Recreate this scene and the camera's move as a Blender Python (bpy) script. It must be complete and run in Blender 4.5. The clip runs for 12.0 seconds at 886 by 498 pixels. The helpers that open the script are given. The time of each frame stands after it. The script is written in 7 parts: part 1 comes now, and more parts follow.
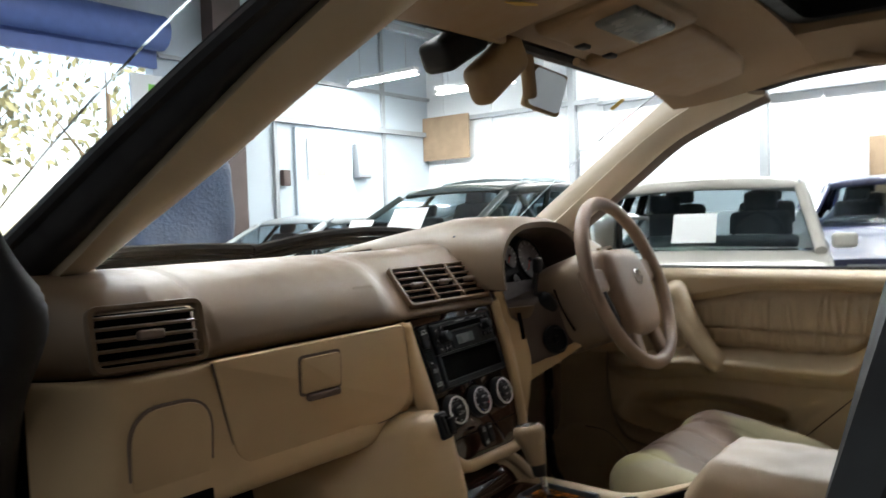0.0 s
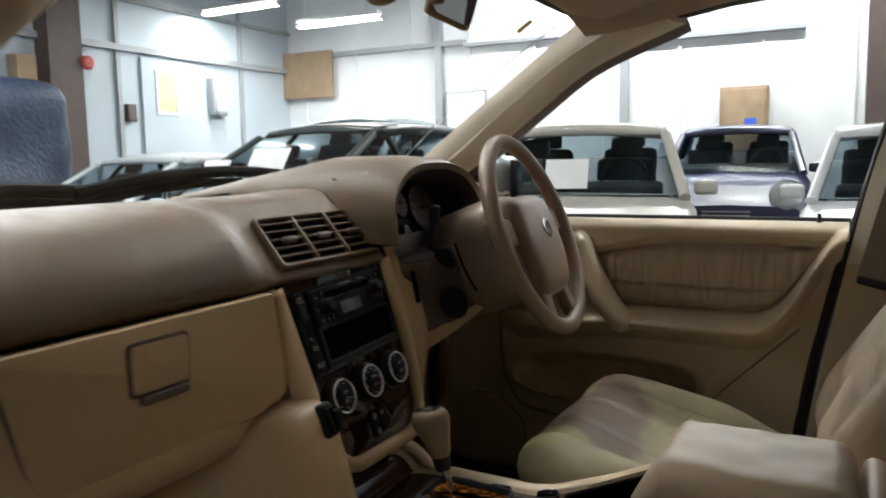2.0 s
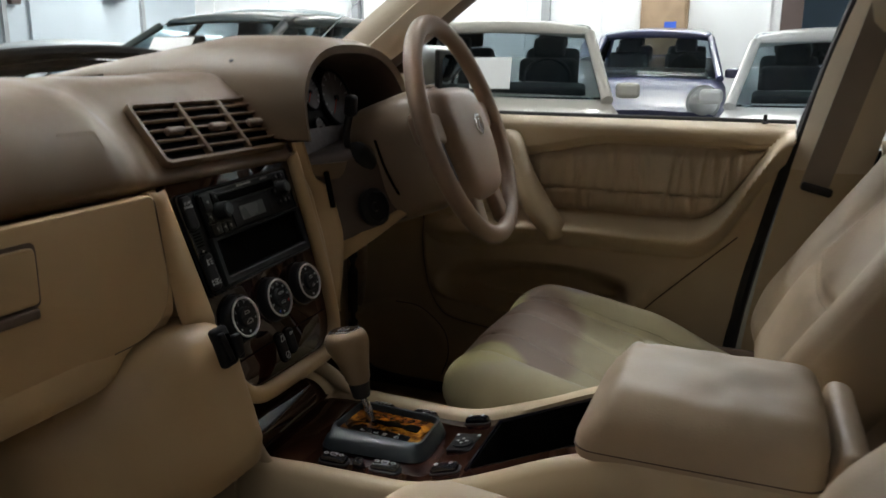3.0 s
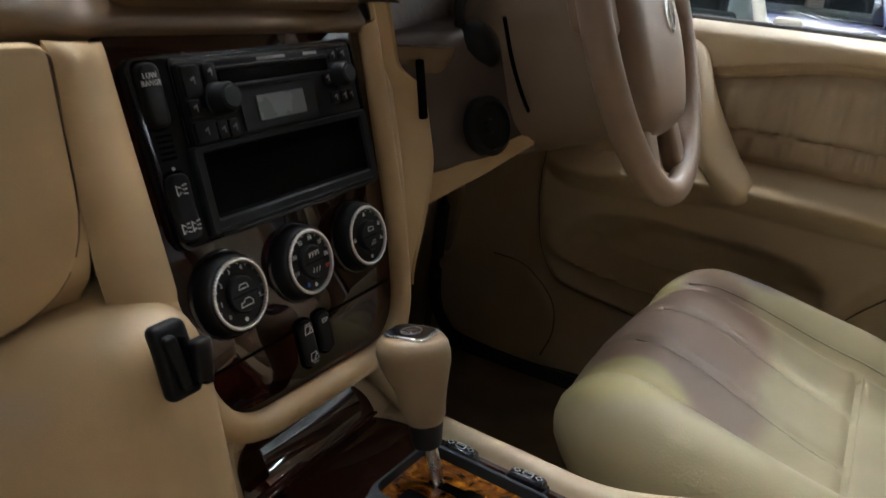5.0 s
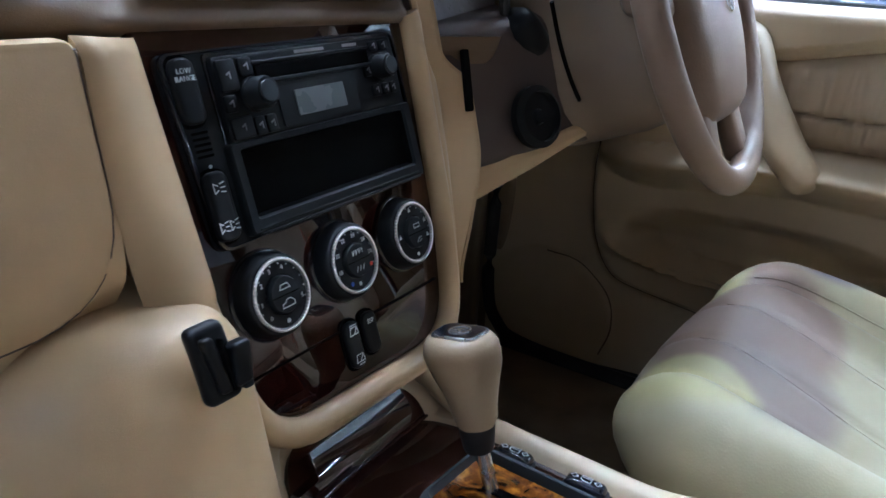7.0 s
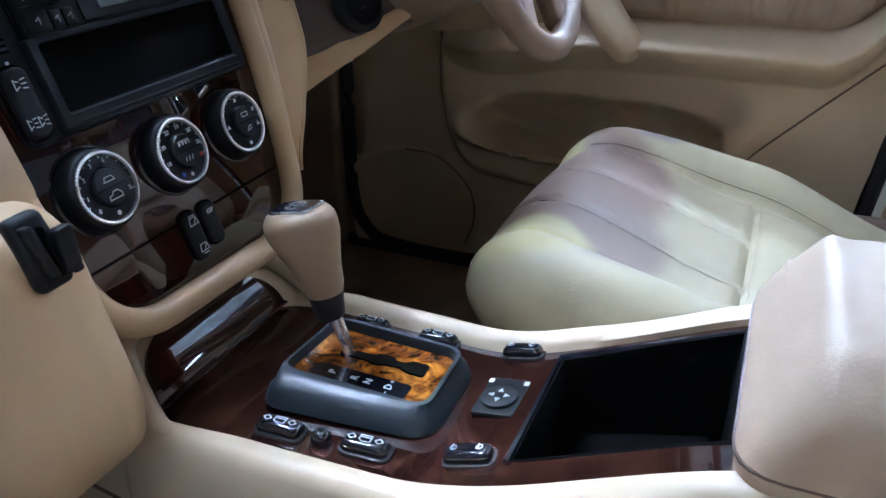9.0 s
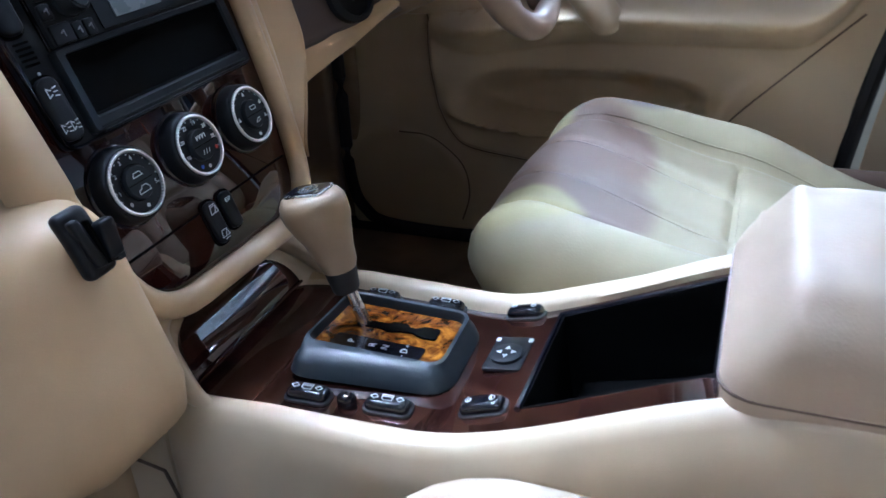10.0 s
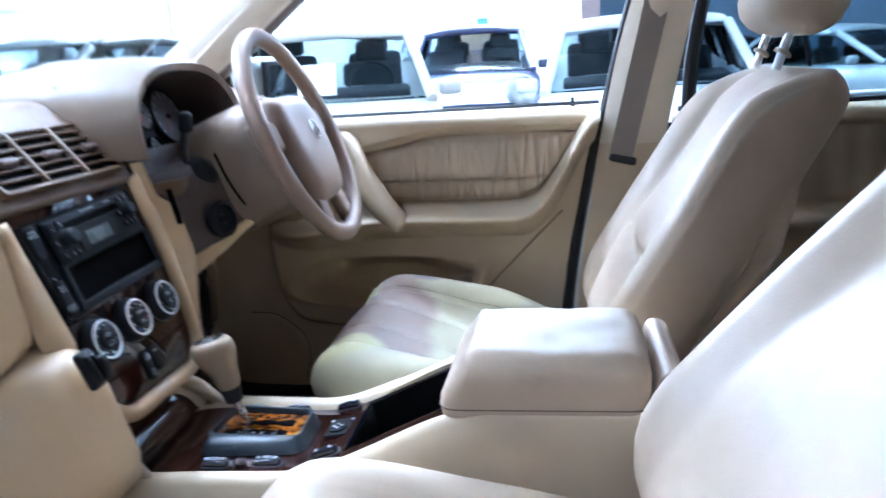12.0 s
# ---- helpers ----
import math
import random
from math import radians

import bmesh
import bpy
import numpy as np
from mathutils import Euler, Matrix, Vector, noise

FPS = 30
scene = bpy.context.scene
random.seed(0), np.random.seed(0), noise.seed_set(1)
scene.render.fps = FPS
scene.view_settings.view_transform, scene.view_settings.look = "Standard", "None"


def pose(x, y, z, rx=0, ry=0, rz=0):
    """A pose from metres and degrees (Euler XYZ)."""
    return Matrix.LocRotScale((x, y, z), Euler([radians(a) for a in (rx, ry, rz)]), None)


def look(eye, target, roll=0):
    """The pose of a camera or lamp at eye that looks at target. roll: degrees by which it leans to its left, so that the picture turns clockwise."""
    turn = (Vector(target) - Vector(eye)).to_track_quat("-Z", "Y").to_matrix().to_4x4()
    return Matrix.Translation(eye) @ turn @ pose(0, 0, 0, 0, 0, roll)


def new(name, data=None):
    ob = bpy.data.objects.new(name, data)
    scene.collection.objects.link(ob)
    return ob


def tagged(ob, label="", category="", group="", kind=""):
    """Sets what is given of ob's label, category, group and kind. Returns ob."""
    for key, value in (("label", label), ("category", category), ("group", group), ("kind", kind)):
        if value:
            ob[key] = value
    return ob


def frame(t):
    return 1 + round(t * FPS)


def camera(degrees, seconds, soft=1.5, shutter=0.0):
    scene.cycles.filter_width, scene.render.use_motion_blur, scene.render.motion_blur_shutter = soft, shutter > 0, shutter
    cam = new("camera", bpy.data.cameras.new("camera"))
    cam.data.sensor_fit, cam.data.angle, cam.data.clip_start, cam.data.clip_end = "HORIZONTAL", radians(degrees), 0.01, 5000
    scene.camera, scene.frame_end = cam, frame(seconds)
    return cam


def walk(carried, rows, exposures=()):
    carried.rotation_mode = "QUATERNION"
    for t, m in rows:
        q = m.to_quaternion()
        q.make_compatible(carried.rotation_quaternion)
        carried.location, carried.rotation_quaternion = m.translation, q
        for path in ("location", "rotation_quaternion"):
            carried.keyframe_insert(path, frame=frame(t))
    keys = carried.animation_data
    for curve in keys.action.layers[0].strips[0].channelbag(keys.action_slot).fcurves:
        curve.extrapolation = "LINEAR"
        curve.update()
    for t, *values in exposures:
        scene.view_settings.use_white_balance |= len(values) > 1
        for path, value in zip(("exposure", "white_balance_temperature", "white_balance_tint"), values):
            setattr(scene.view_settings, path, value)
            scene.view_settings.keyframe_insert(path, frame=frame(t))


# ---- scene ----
cam = camera(59.9, 12.0, shutter=0.5)
PATH = [
    (0, (0.807, -1.131, 1.275), (-0.426, 0.442, 1.207), -1.9),
    (0.5, (0.789, -1.135, 1.285), (-0.35, 0.508, 1.231), 3.3),
    (1, (0.745, -1.16, 1.272), (-0.264, 0.562, 1.139), 0.7),
    (1.5, (0.676, -1.075, 1.262), (-0.336, 0.641, 1.077), -0.8),
    (2, (0.616, -0.932, 1.27), (-0.315, 0.824, 1.047), -1.0),
    (2.5, (0.592, -0.865, 1.258), (-0.2, 0.931, 0.875), 0.3),
    (2.7, (0.577, -0.844, 1.253), (-0.155, 0.97, 0.837), -0.5),
    (4.3, (0.374, -0.522, 1.201), (-0.395, 1.197, 0.527), 7.1),
    (4.5, (0.367, -0.489, 1.191), (-0.459, 1.206, 0.524), 5.5),
    (5, (0.341, -0.427, 1.167), (-0.551, 1.229, 0.486), 6.5),
    (5.5, (0.338, -0.403, 1.13), (-0.534, 1.224, 0.359), 5.6),
    (6, (0.326, -0.383, 1.112), (-0.55, 1.221, 0.301), 5.5),
    (6.5, (0.32, -0.38, 1.117), (-0.614, 1.212, 0.346), 4.6),
    (7, (0.335, -0.405, 1.155), (-0.678, 1.176, 0.466), 3.8),
    (7.5, (0.365, -0.427, 1.128), (-0.592, 1.17, 0.399), 1.3),
    (7.7, (0.387, -0.418, 1.126), (-0.506, 1.169, 0.299), -0.9),
    (9.3, (0.395, -0.425, 1.13), (-0.32, 1.234, 0.272), 0.1),
    (9.5, (0.397, -0.429, 1.136), (-0.33, 1.226, 0.281), -0.2),
    (10, (0.404, -0.466, 1.142), (-0.3, 1.175, 0.24), -3.5),
    (10.5, (0.442, -0.548, 1.183), (-0.132, 1.173, 0.342), -2.2),
    (11, (0.487, -0.654, 1.247), (0.23, 1.221, 0.6), -0.9),
    (11.5, (0.503, -0.775, 1.254), (0.437, 1.15, 0.718), -0.4),
    (11.7, (0.512, -0.811, 1.25), (0.336, 1.112, 0.73), 0.8),
    (12, (0.556, -0.869, 1.245), (0.222, 1.046, 0.772), -3.9),
]
EXPOSURES = [(0.0, 1.95, 6700, 10), (1.5, 1.7, 6750, 10), (2.5, 1.2, 6900, 10), (4.4, 1.9, 6880, 10), (5.5, 2.4, 6380, 9), (6.2, 2.65, 5850, 8), (7.0, 2.85, 5080, 8), (7.5, 2.95, 5150, 9), (9.5, 3.1, 4900, 12), (10.5, 3.3, 4850, 12), (11.2, 3.45, 4800, 12), (12.0, 3.4, 4800, 11)]
walk(cam, [(t, look(eye, target, roll)) for t, eye, target, roll in PATH], EXPOSURES)

# ---- light ----
world = bpy.data.worlds.new("sky_world")
scene.world = world
world.use_nodes = True
wn = world.node_tree.nodes
sky = wn.new("ShaderNodeTexSky")
sky.sky_type, sky.sun_disc = "NISHITA", False
sky.sun_elevation, sky.sun_rotation = radians(37), radians(124)
wn["Background"].inputs["Strength"].default_value = 0.12
world.node_tree.links.new(sky.outputs["Color"], wn["Background"].inputs["Color"])

sun = new("sun", bpy.data.lights.new("sun", "SUN"))
sun.data.energy, sun.data.angle, sun.data.color = 5.0, radians(0.5), (1.0, 0.95, 0.88)
sun.matrix_world = look((12, -14, 22), (-12, 2, 0))

TUBE_POWER = 24.0


# ---- materials ----
def principled(name, base, rough=0.5, metal=0.0, coat=0.0, spec=0.5):
    m = bpy.data.materials.new(name)
    m.use_nodes = True
    b = m.node_tree.nodes["Principled BSDF"]
    b.inputs["Base Color"].default_value = (*base, 1)
    b.inputs["Roughness"].default_value = rough
    b.inputs["Metallic"].default_value = metal
    b.inputs["Coat Weight"].default_value = coat
    b.inputs["Coat Roughness"].default_value = 0.06
    b.inputs["Specular IOR Level"].default_value = spec
    return m, m.node_tree.nodes, m.node_tree.links, b


def coords(nodes, links, scale=(1, 1, 1)):
    tc, mp = nodes.new("ShaderNodeTexCoord"), nodes.new("ShaderNodeMapping")
    mp.inputs["Scale"].default_value = scale
    links.new(tc.outputs["Object"], mp.inputs["Vector"])
    return mp.outputs["Vector"]


def noise_node(nodes, links, vec, scale, detail=4.0, rough=0.55, distortion=0.0):
    n = nodes.new("ShaderNodeTexNoise")
    n.inputs["Scale"].default_value, n.inputs["Detail"].default_value = scale, detail
    n.inputs["Roughness"].default_value, n.inputs["Distortion"].default_value = rough, distortion
    links.new(vec, n.inputs["Vector"])
    return n.outputs["Fac"]


def ramp(nodes, links, fac, stops):
    r = nodes.new("ShaderNodeValToRGB")
    while len(r.color_ramp.elements) < len(stops):
        r.color_ramp.elements.new(0.5)
    for e, (p, c) in zip(r.color_ramp.elements, stops):
        e.position, e.color = p, (*c, 1)
    links.new(fac, r.inputs["Fac"])
    return r.outputs["Color"]


def bump(nodes, links, b, height, strength, distance):
    n = nodes.new("ShaderNodeBump")
    n.inputs["Strength"].default_value, n.inputs["Distance"].default_value = strength, distance
    links.new(height, n.inputs["Height"])
    links.new(n.outputs["Normal"], b.inputs["Normal"])


def mul(c, k):
    return tuple(min(1.0, v * k) for v in c)


def mix(nodes, links, fac, a, b):
    n = nodes.new("ShaderNodeMix")
    n.data_type = "RGBA"
    links.new(fac, n.inputs["Factor"])
    for sock, v in ((n.inputs["A"], a), (n.inputs["B"], b)):
        if isinstance(v, tuple):
            sock.default_value = (*v, 1)
        else:
            links.new(v, sock)
    return n.outputs["Result"]


def surface(name, base, rough=0.5, metal=0.0, coat=0.0, grain=400.0, relief=0.15, depth=0.0006, stain=6.0, vary=0.12, spec=0.5, rough_vary=0.1):
    """A surface with fine grain, broad uneven colour and uneven gloss."""
    m, n, l, b = principled(name, base, rough, metal, coat, spec)
    v = coords(n, l)
    broad = noise_node(n, l, v, stain, 5.0)
    fine = noise_node(n, l, v, grain, 3.0)
    l.new(ramp(n, l, broad, [(0.3, mul(base, 1 - vary)), (0.7, mul(base, 1 + vary))]), b.inputs["Base Color"])
    mr = n.new("ShaderNodeMapRange")
    mr.inputs["From Min"].default_value, mr.inputs["From Max"].default_value = 0.3, 0.7
    mr.inputs["To Min"].default_value, mr.inputs["To Max"].default_value = max(0.02, rough - rough_vary), min(1, rough + rough_vary)
    l.new(noise_node(n, l, v, stain * 4, 4.0), mr.inputs["Value"])
    l.new(mr.outputs["Result"], b.inputs["Roughness"])
    if relief:
        bump(n, l, b, fine, relief, depth)
    return m


def leather(name, base, rough=0.42, stained=False):
    m, n, l, b = principled(name, base, rough + 0.06, 0, 0, 0.36)
    v = coords(n, l)
    vor = n.new("ShaderNodeTexVoronoi")
    vor.inputs["Scale"].default_value = 420
    l.new(v, vor.inputs["Vector"])
    col = ramp(n, l, noise_node(n, l, v, 7, 5.0), [(0.3, mul(base, 0.88)), (0.72, mul(base, 1.08))])
    if stained:
        # dye stains with their own outlines: a taupe band, a violet patch and a yellowish rim
        def patch(centre, radius, edge):
            mp = n.new("ShaderNodeMapping")
            mp.inputs["Location"].default_value = [-c / r for c, r in zip(centre, radius)]
            mp.inputs["Scale"].default_value = [1 / r for r in radius]
            tc = n.new("ShaderNodeTexCoord")
            l.new(tc.outputs["Object"], mp.inputs["Vector"])
            ln = n.new("ShaderNodeVectorMath")
            ln.operation = "LENGTH"
            l.new(mp.outputs["Vector"], ln.inputs[0])
            ad = n.new("ShaderNodeMath")
            ad.operation = "MULTIPLY_ADD"
            ad.inputs[1].default_value, ad.inputs[2].default_value = 0.5, -0.25
            l.new(noise_node(n, l, v, 9, 3.0), ad.inputs[0])
            sm = n.new("ShaderNodeMath")
            l.new(ln.outputs["Value"], sm.inputs[0])
            l.new(ad.outputs[0], sm.inputs[1])
            mr = n.new("ShaderNodeMapRange")
            mr.interpolation_type = "SMOOTHSTEP"
            mr.inputs["From Min"].default_value, mr.inputs["From Max"].default_value = 1 + edge, 1 - edge
            l.new(sm.outputs[0], mr.inputs["Value"])
            return mr.outputs["Result"]
        for centre, radius, edge, colour in STAINS:
            col = mix(n, l, patch(centre, radius, edge), col, colour)
    l.new(col, b.inputs["Base Color"])
    bump(n, l, b, vor.outputs["Distance"], 0.12, 0.0006)
    return m


def burl(name, dark, mid, light, scale=9.0, stretch=2.2):
    m, n, l, b = principled(name, mid, 0.5, 0, 1.0, 0.0)
    v = coords(n, l, (1.0, stretch, 1.0))
    f = noise_node(n, l, v, scale, 8.0, 0.62, 1.6)
    l.new(ramp(n, l, f, [(0.32, dark), (0.5, mid), (0.68, light)]), b.inputs["Base Color"])
    b.inputs["Coat Roughness"].default_value, b.inputs["Coat IOR"].default_value = 0.025, 1.62
    return m


# stains in the driver's seat's own coordinates
STAINS = [
    ((0.205, 0.445, 0.76), (0.098, 0.175, 0.3), 0.16, (0.222, 0.155, 0.120)),
    ((0.270, 0.315, 0.76), (0.050, 0.085, 0.3), 0.30, (0.228, 0.174, 0.142)),
    ((0.190, 0.255, 0.76), (0.062, 0.058, 0.3), 0.18, (0.40, 0.352, 0.180)),
    ((0.135, 0.60, 0.76), (0.035, 0.08, 0.3), 0.30, (0.39, 0.345, 0.180)),
    ((0.255, 0.640, 0.77), (0.036, 0.032, 0.3), 0.50, (0.150, 0.122, 0.140)),
]
TAN = (0.51, 0.355, 0.195)
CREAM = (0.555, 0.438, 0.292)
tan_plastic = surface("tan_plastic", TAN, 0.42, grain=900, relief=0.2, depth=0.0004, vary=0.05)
# paler than CREAM: holds windscreen light in its colour; also the pale middle pillars
lit_pale_trim = surface("lit_pale_pillar_trim", (0.66, 0.57, 0.45), 0.6, grain=700, relief=0.25, depth=0.0005, vary=0.04)
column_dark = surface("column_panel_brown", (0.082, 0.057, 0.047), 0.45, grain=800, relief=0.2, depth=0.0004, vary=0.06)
strip_grey = surface("warning_strip_grey", (0.24, 0.225, 0.24), 0.35, relief=0, vary=0.2, stain=60)
hood_brown = surface("column_brown", (0.215, 0.155, 0.108), 0.42, grain=800, relief=0.2, depth=0.0004, vary=0.06)
cream_plastic = surface("cream_plastic", CREAM, 0.40, grain=900, relief=0.2, depth=0.0004, vary=0.05)
brown_pad = surface("brown_pad", (0.150, 0.096, 0.054), 0.48, spec=0.4, grain=700, relief=0.3, depth=0.0005, vary=0.06)
taupe = surface("taupe_plastic", (0.135, 0.092, 0.070), 0.45, grain=800, relief=0.2, depth=0.0004, vary=0.06)
wheel_leather = leather("wheel_leather", (0.27, 0.19, 0.14), 0.36)
beige_leather = leather("beige_leather", (0.50, 0.39, 0.28), 0.42)
seat_leather = leather("stained_leather", (0.385, 0.340, 0.222), 0.42, stained=True)
door_leather = leather("door_leather", (0.49, 0.39, 0.275), 0.40)
lever_leather = leather("lever_leather", (0.30, 0.215, 0.135), 0.36)
dark_burl = burl("dark_burl", (0.007, 0.0024, 0.002), (0.021, 0.0052, 0.0038), (0.050, 0.0125, 0.007))
console_burl = burl("console_burl", (0.008, 0.003, 0.0026), (0.022, 0.0075, 0.0055), (0.055, 0.020, 0.012), 14)
amber_burl = burl("amber_burl", (0.012, 0.004, 0.002), (0.15, 0.045, 0.006), (0.44, 0.17, 0.018), 48, 1.0)
black_plastic = surface("black_plastic", (0.008, 0.009, 0.011), 0.42, grain=900, relief=0.12, depth=0.0003, vary=0.1, spec=0.22)
grey_plastic = surface("charcoal_plastic", (0.011, 0.0135, 0.0165), 0.45, grain=900, relief=0.15, depth=0.0003, vary=0.1, spec=0.22)
gate_plastic = surface("blue_grey_plastic", (0.015, 0.023, 0.030), 0.44, grain=900, relief=0.15, depth=0.0003, vary=0.1)
gloss_black = surface("gloss_black", (0.006, 0.007, 0.012), 0.12, coat=0.6, relief=0, vary=0.05, rough_vary=0.03)
void_black = surface("matt_black", (0.003, 0.003, 0.003), 0.9, relief=0, vary=0.1, spec=0.05, rough_vary=0.02)
rubber = surface("black_rubber", (0.012, 0.011, 0.012), 0.6, grain=300, relief=0.1, vary=0.1)
wiper_black = surface("wiper_black", (0.006, 0.006, 0.007), 0.7, relief=0, vary=0.1, spec=0.15)
chrome = surface("chrome", (0.88, 0.88, 0.89), 0.27, 1.0, relief=0, vary=0.03, rough_vary=0.05)
bright_chrome = surface("bright_chrome", (0.95, 0.95, 0.95), 0.38, 1.0, relief=0, vary=0.02, rough_vary=0.05)
mark_white = surface("white_print", (0.62, 0.64, 0.66), 0.5, relief=0, vary=0.02)
mark_red = surface("red_print", (0.6, 0.05, 0.03), 0.5, relief=0, vary=0.02)
mark_blue = surface("blue_print", (0.04, 0.12, 0.6), 0.5, relief=0, vary=0.02)
lcd = surface("lcd_panel", (0.16, 0.18, 0.19), 0.25, relief=0, vary=0.04)
carpet = surface("brown_carpet", (0.26, 0.19, 0.125), 0.95, grain=500, relief=0.8, depth=0.003, vary=0.25, stain=14)
headliner = surface("headliner_fabric", (0.33, 0.235, 0.15), 0.9, grain=600, relief=0.3, depth=0.0008, vary=0.06)
visor_vinyl = surface("visor_vinyl", (0.36, 0.24, 0.13), 0.55, grain=600, relief=0.2, vary=0.06)
seal_black = surface("door_seal", (0.010, 0.009, 0.011), 0.55, grain=200, relief=0.1, vary=0.1)
belt_web = surface("belt_webbing", (0.30, 0.255, 0.225), 0.75, grain=900, relief=0.5, vary=0.08)
yellow_tag = surface("yellow_sticker", (0.65, 0.42, 0.05), 0.6, relief=0, vary=0.05)
paper = surface("paper", (0.82, 0.82, 0.82), 0.7, relief=0, vary=0.02)
dial_face = surface("dial_face", (0.16, 0.145, 0.15), 0.4, relief=0, vary=0.3, stain=40)


def clear_glass(name, tint=(1, 1, 1), rough=0.0):
    m, n, l, b = principled(name, tint, rough)
    b.inputs["Transmission Weight"].default_value = 1.0
    b.inputs["IOR"].default_value = 1.1
    return m


window_glass = clear_glass("window_glass", (0.95, 0.98, 0.97))
tinted_glass = clear_glass("tinted_rear_glass", (0.50, 0.56, 0.58))
roof_glass = surface("dark_roof_glass", (0.006, 0.007, 0.008), 0.05, coat=1.0, relief=0, vary=0.05, rough_vary=0.02)
mirror = principled("mirror", (0.85, 0.87, 0.88), 0.02, 1.0)[0]


# ---- shapes ----
def link_mesh(name, bm, material, sharp=38.0, smooth=True):
    bmesh.ops.recalc_face_normals(bm, faces=bm.faces)
    if smooth:
        for f in bm.faces:
            f.smooth = True
        for e in bm.edges:
            if len(e.link_faces) == 2 and e.calc_face_angle(0) > radians(sharp):
                e.smooth = False
    me = bpy.data.meshes.new(name)
    bm.to_mesh(me)
    bm.free()
    for mt in material if isinstance(material, (list, tuple)) else [material]:
        me.materials.append(mt)
    return new(name, me)


def part(name, bm, material, parent=None, label="", sharp=38.0):
    """Links a bmesh as one mesh under a thing or part; its vertices are given in the world."""
    ob = link_mesh(name, bm, material, sharp)
    if parent:
        ob.parent = parent
        ob.matrix_parent_inverse = WORLD_OF.get(parent.name, Matrix.Identity(4)).inverted()
    if label:
        ob["label"] = label
    return ob


WORLD_OF = {}


def thing(name, label, category, at=(0, 0, 0), group="", kind=""):
    e = new(name)
    e.empty_display_size = 0.05
    e.location = at
    WORLD_OF[e.name] = Matrix.Translation(at)
    return tagged(e, label, category, group, kind)


def axis_steps(h, r, mid):
    if r <= 0:
        return [-h + 2 * h * i / mid for i in range(mid + 1)]
    arc = [-h + r * (1 - math.cos(a * math.pi / 8)) for a in range(0, 4)]
    inner = [-(h - r) + 2 * (h - r) * i / mid for i in range(mid + 1)]
    return arc + inner + [-v for v in reversed(arc)]


def softbox(size, r=0.01, mid=(1, 1, 1), shape=None, m=None, into=None):
    """A box with rounded edges of radius r; shape(v) bends it, m places it."""
    bm = into or bmesh.new()
    h = [s / 2 for s in size]
    r = min(r, min(h) * 0.999)
    st = [axis_steps(h[i], r, mid[i]) for i in range(3)]
    cache = {}

    def vert(p):
        key = tuple(round(c, 6) for c in p)
        if key in cache:
            return cache[key]
        q = Vector([max(-(h[i] - r), min(h[i] - r, p[i])) for i in range(3)])
        d = Vector(p) - q
        w = q + d.normalized() * r if d.length > 1e-9 else Vector(p)
        if shape:
            w = Vector(shape(w))
        if m:
            w = m @ w
        cache[key] = bm.verts.new(w)
        return cache[key]

    for ax in range(3):
        a, b = (ax + 1) % 3, (ax + 2) % 3
        for sgn in (-1, 1):
            for i in range(len(st[a]) - 1):
                for j in range(len(st[b]) - 1):
                    quad = []
                    for ii, jj in ((i, j), (i + 1, j), (i + 1, j + 1), (i, j + 1)):
                        p = [0, 0, 0]
                        p[ax], p[a], p[b] = sgn * h[ax], st[a][ii], st[b][jj]
                        quad.append(vert(p))
                    if len(set(quad)) == 4:
                        bm.faces.new(quad if sgn > 0 else quad[::-1])
    return bm


def loft(rings, closed=True, caps=True, into=None):
    bm = into or bmesh.new()
    vs = [[bm.verts.new(p) for p in ring] for ring in rings]
    n = len(vs[0])
    for a, b in zip(vs, vs[1:]):
        for i in range(n if closed else n - 1):
            bm.faces.new((a[i], a[(i + 1) % n], b[(i + 1) % n], b[i]))
    if caps and closed:
        bm.faces.new(vs[0][::-1])
        bm.faces.new(vs[-1])
    return bm


def sheet(fn, nu, nv, into=None):
    bm = into or bmesh.new()
    g = [[bm.verts.new(fn(i / nu, j / nv)) for j in range(nv + 1)] for i in range(nu + 1)]
    for i in range(nu):
        for j in range(nv):
            bm.faces.new((g[i][j], g[i + 1][j], g[i + 1][j + 1], g[i][j + 1]))
    return bm


def thick(bm, d):
    """Gives an open sheet a thickness d."""
    bmesh.ops.recalc_face_normals(bm, faces=bm.faces)
    bmesh.ops.solidify(bm, geom=bm.faces[:], thickness=d)
    return bm


def spline(pts, n):
    """Catmull-Rom through points, n steps a piece."""
    p = [Vector(q) for q in pts]
    p = [p[0] * 2 - p[1]] + p + [p[-1] * 2 - p[-2]]
    out = []
    for i in range(1, len(p) - 2):
        for k in range(n):
            t = k / n
            out.append(0.5 * ((2 * p[i]) + (p[i + 1] - p[i - 1]) * t + (2 * p[i - 1] - 5 * p[i] + 4 * p[i + 1] - p[i + 2]) * t * t
                              + (3 * p[i] - p[i - 1] - 3 * p[i + 1] + p[i + 2]) * t ** 3))
    return out + [p[-2]]


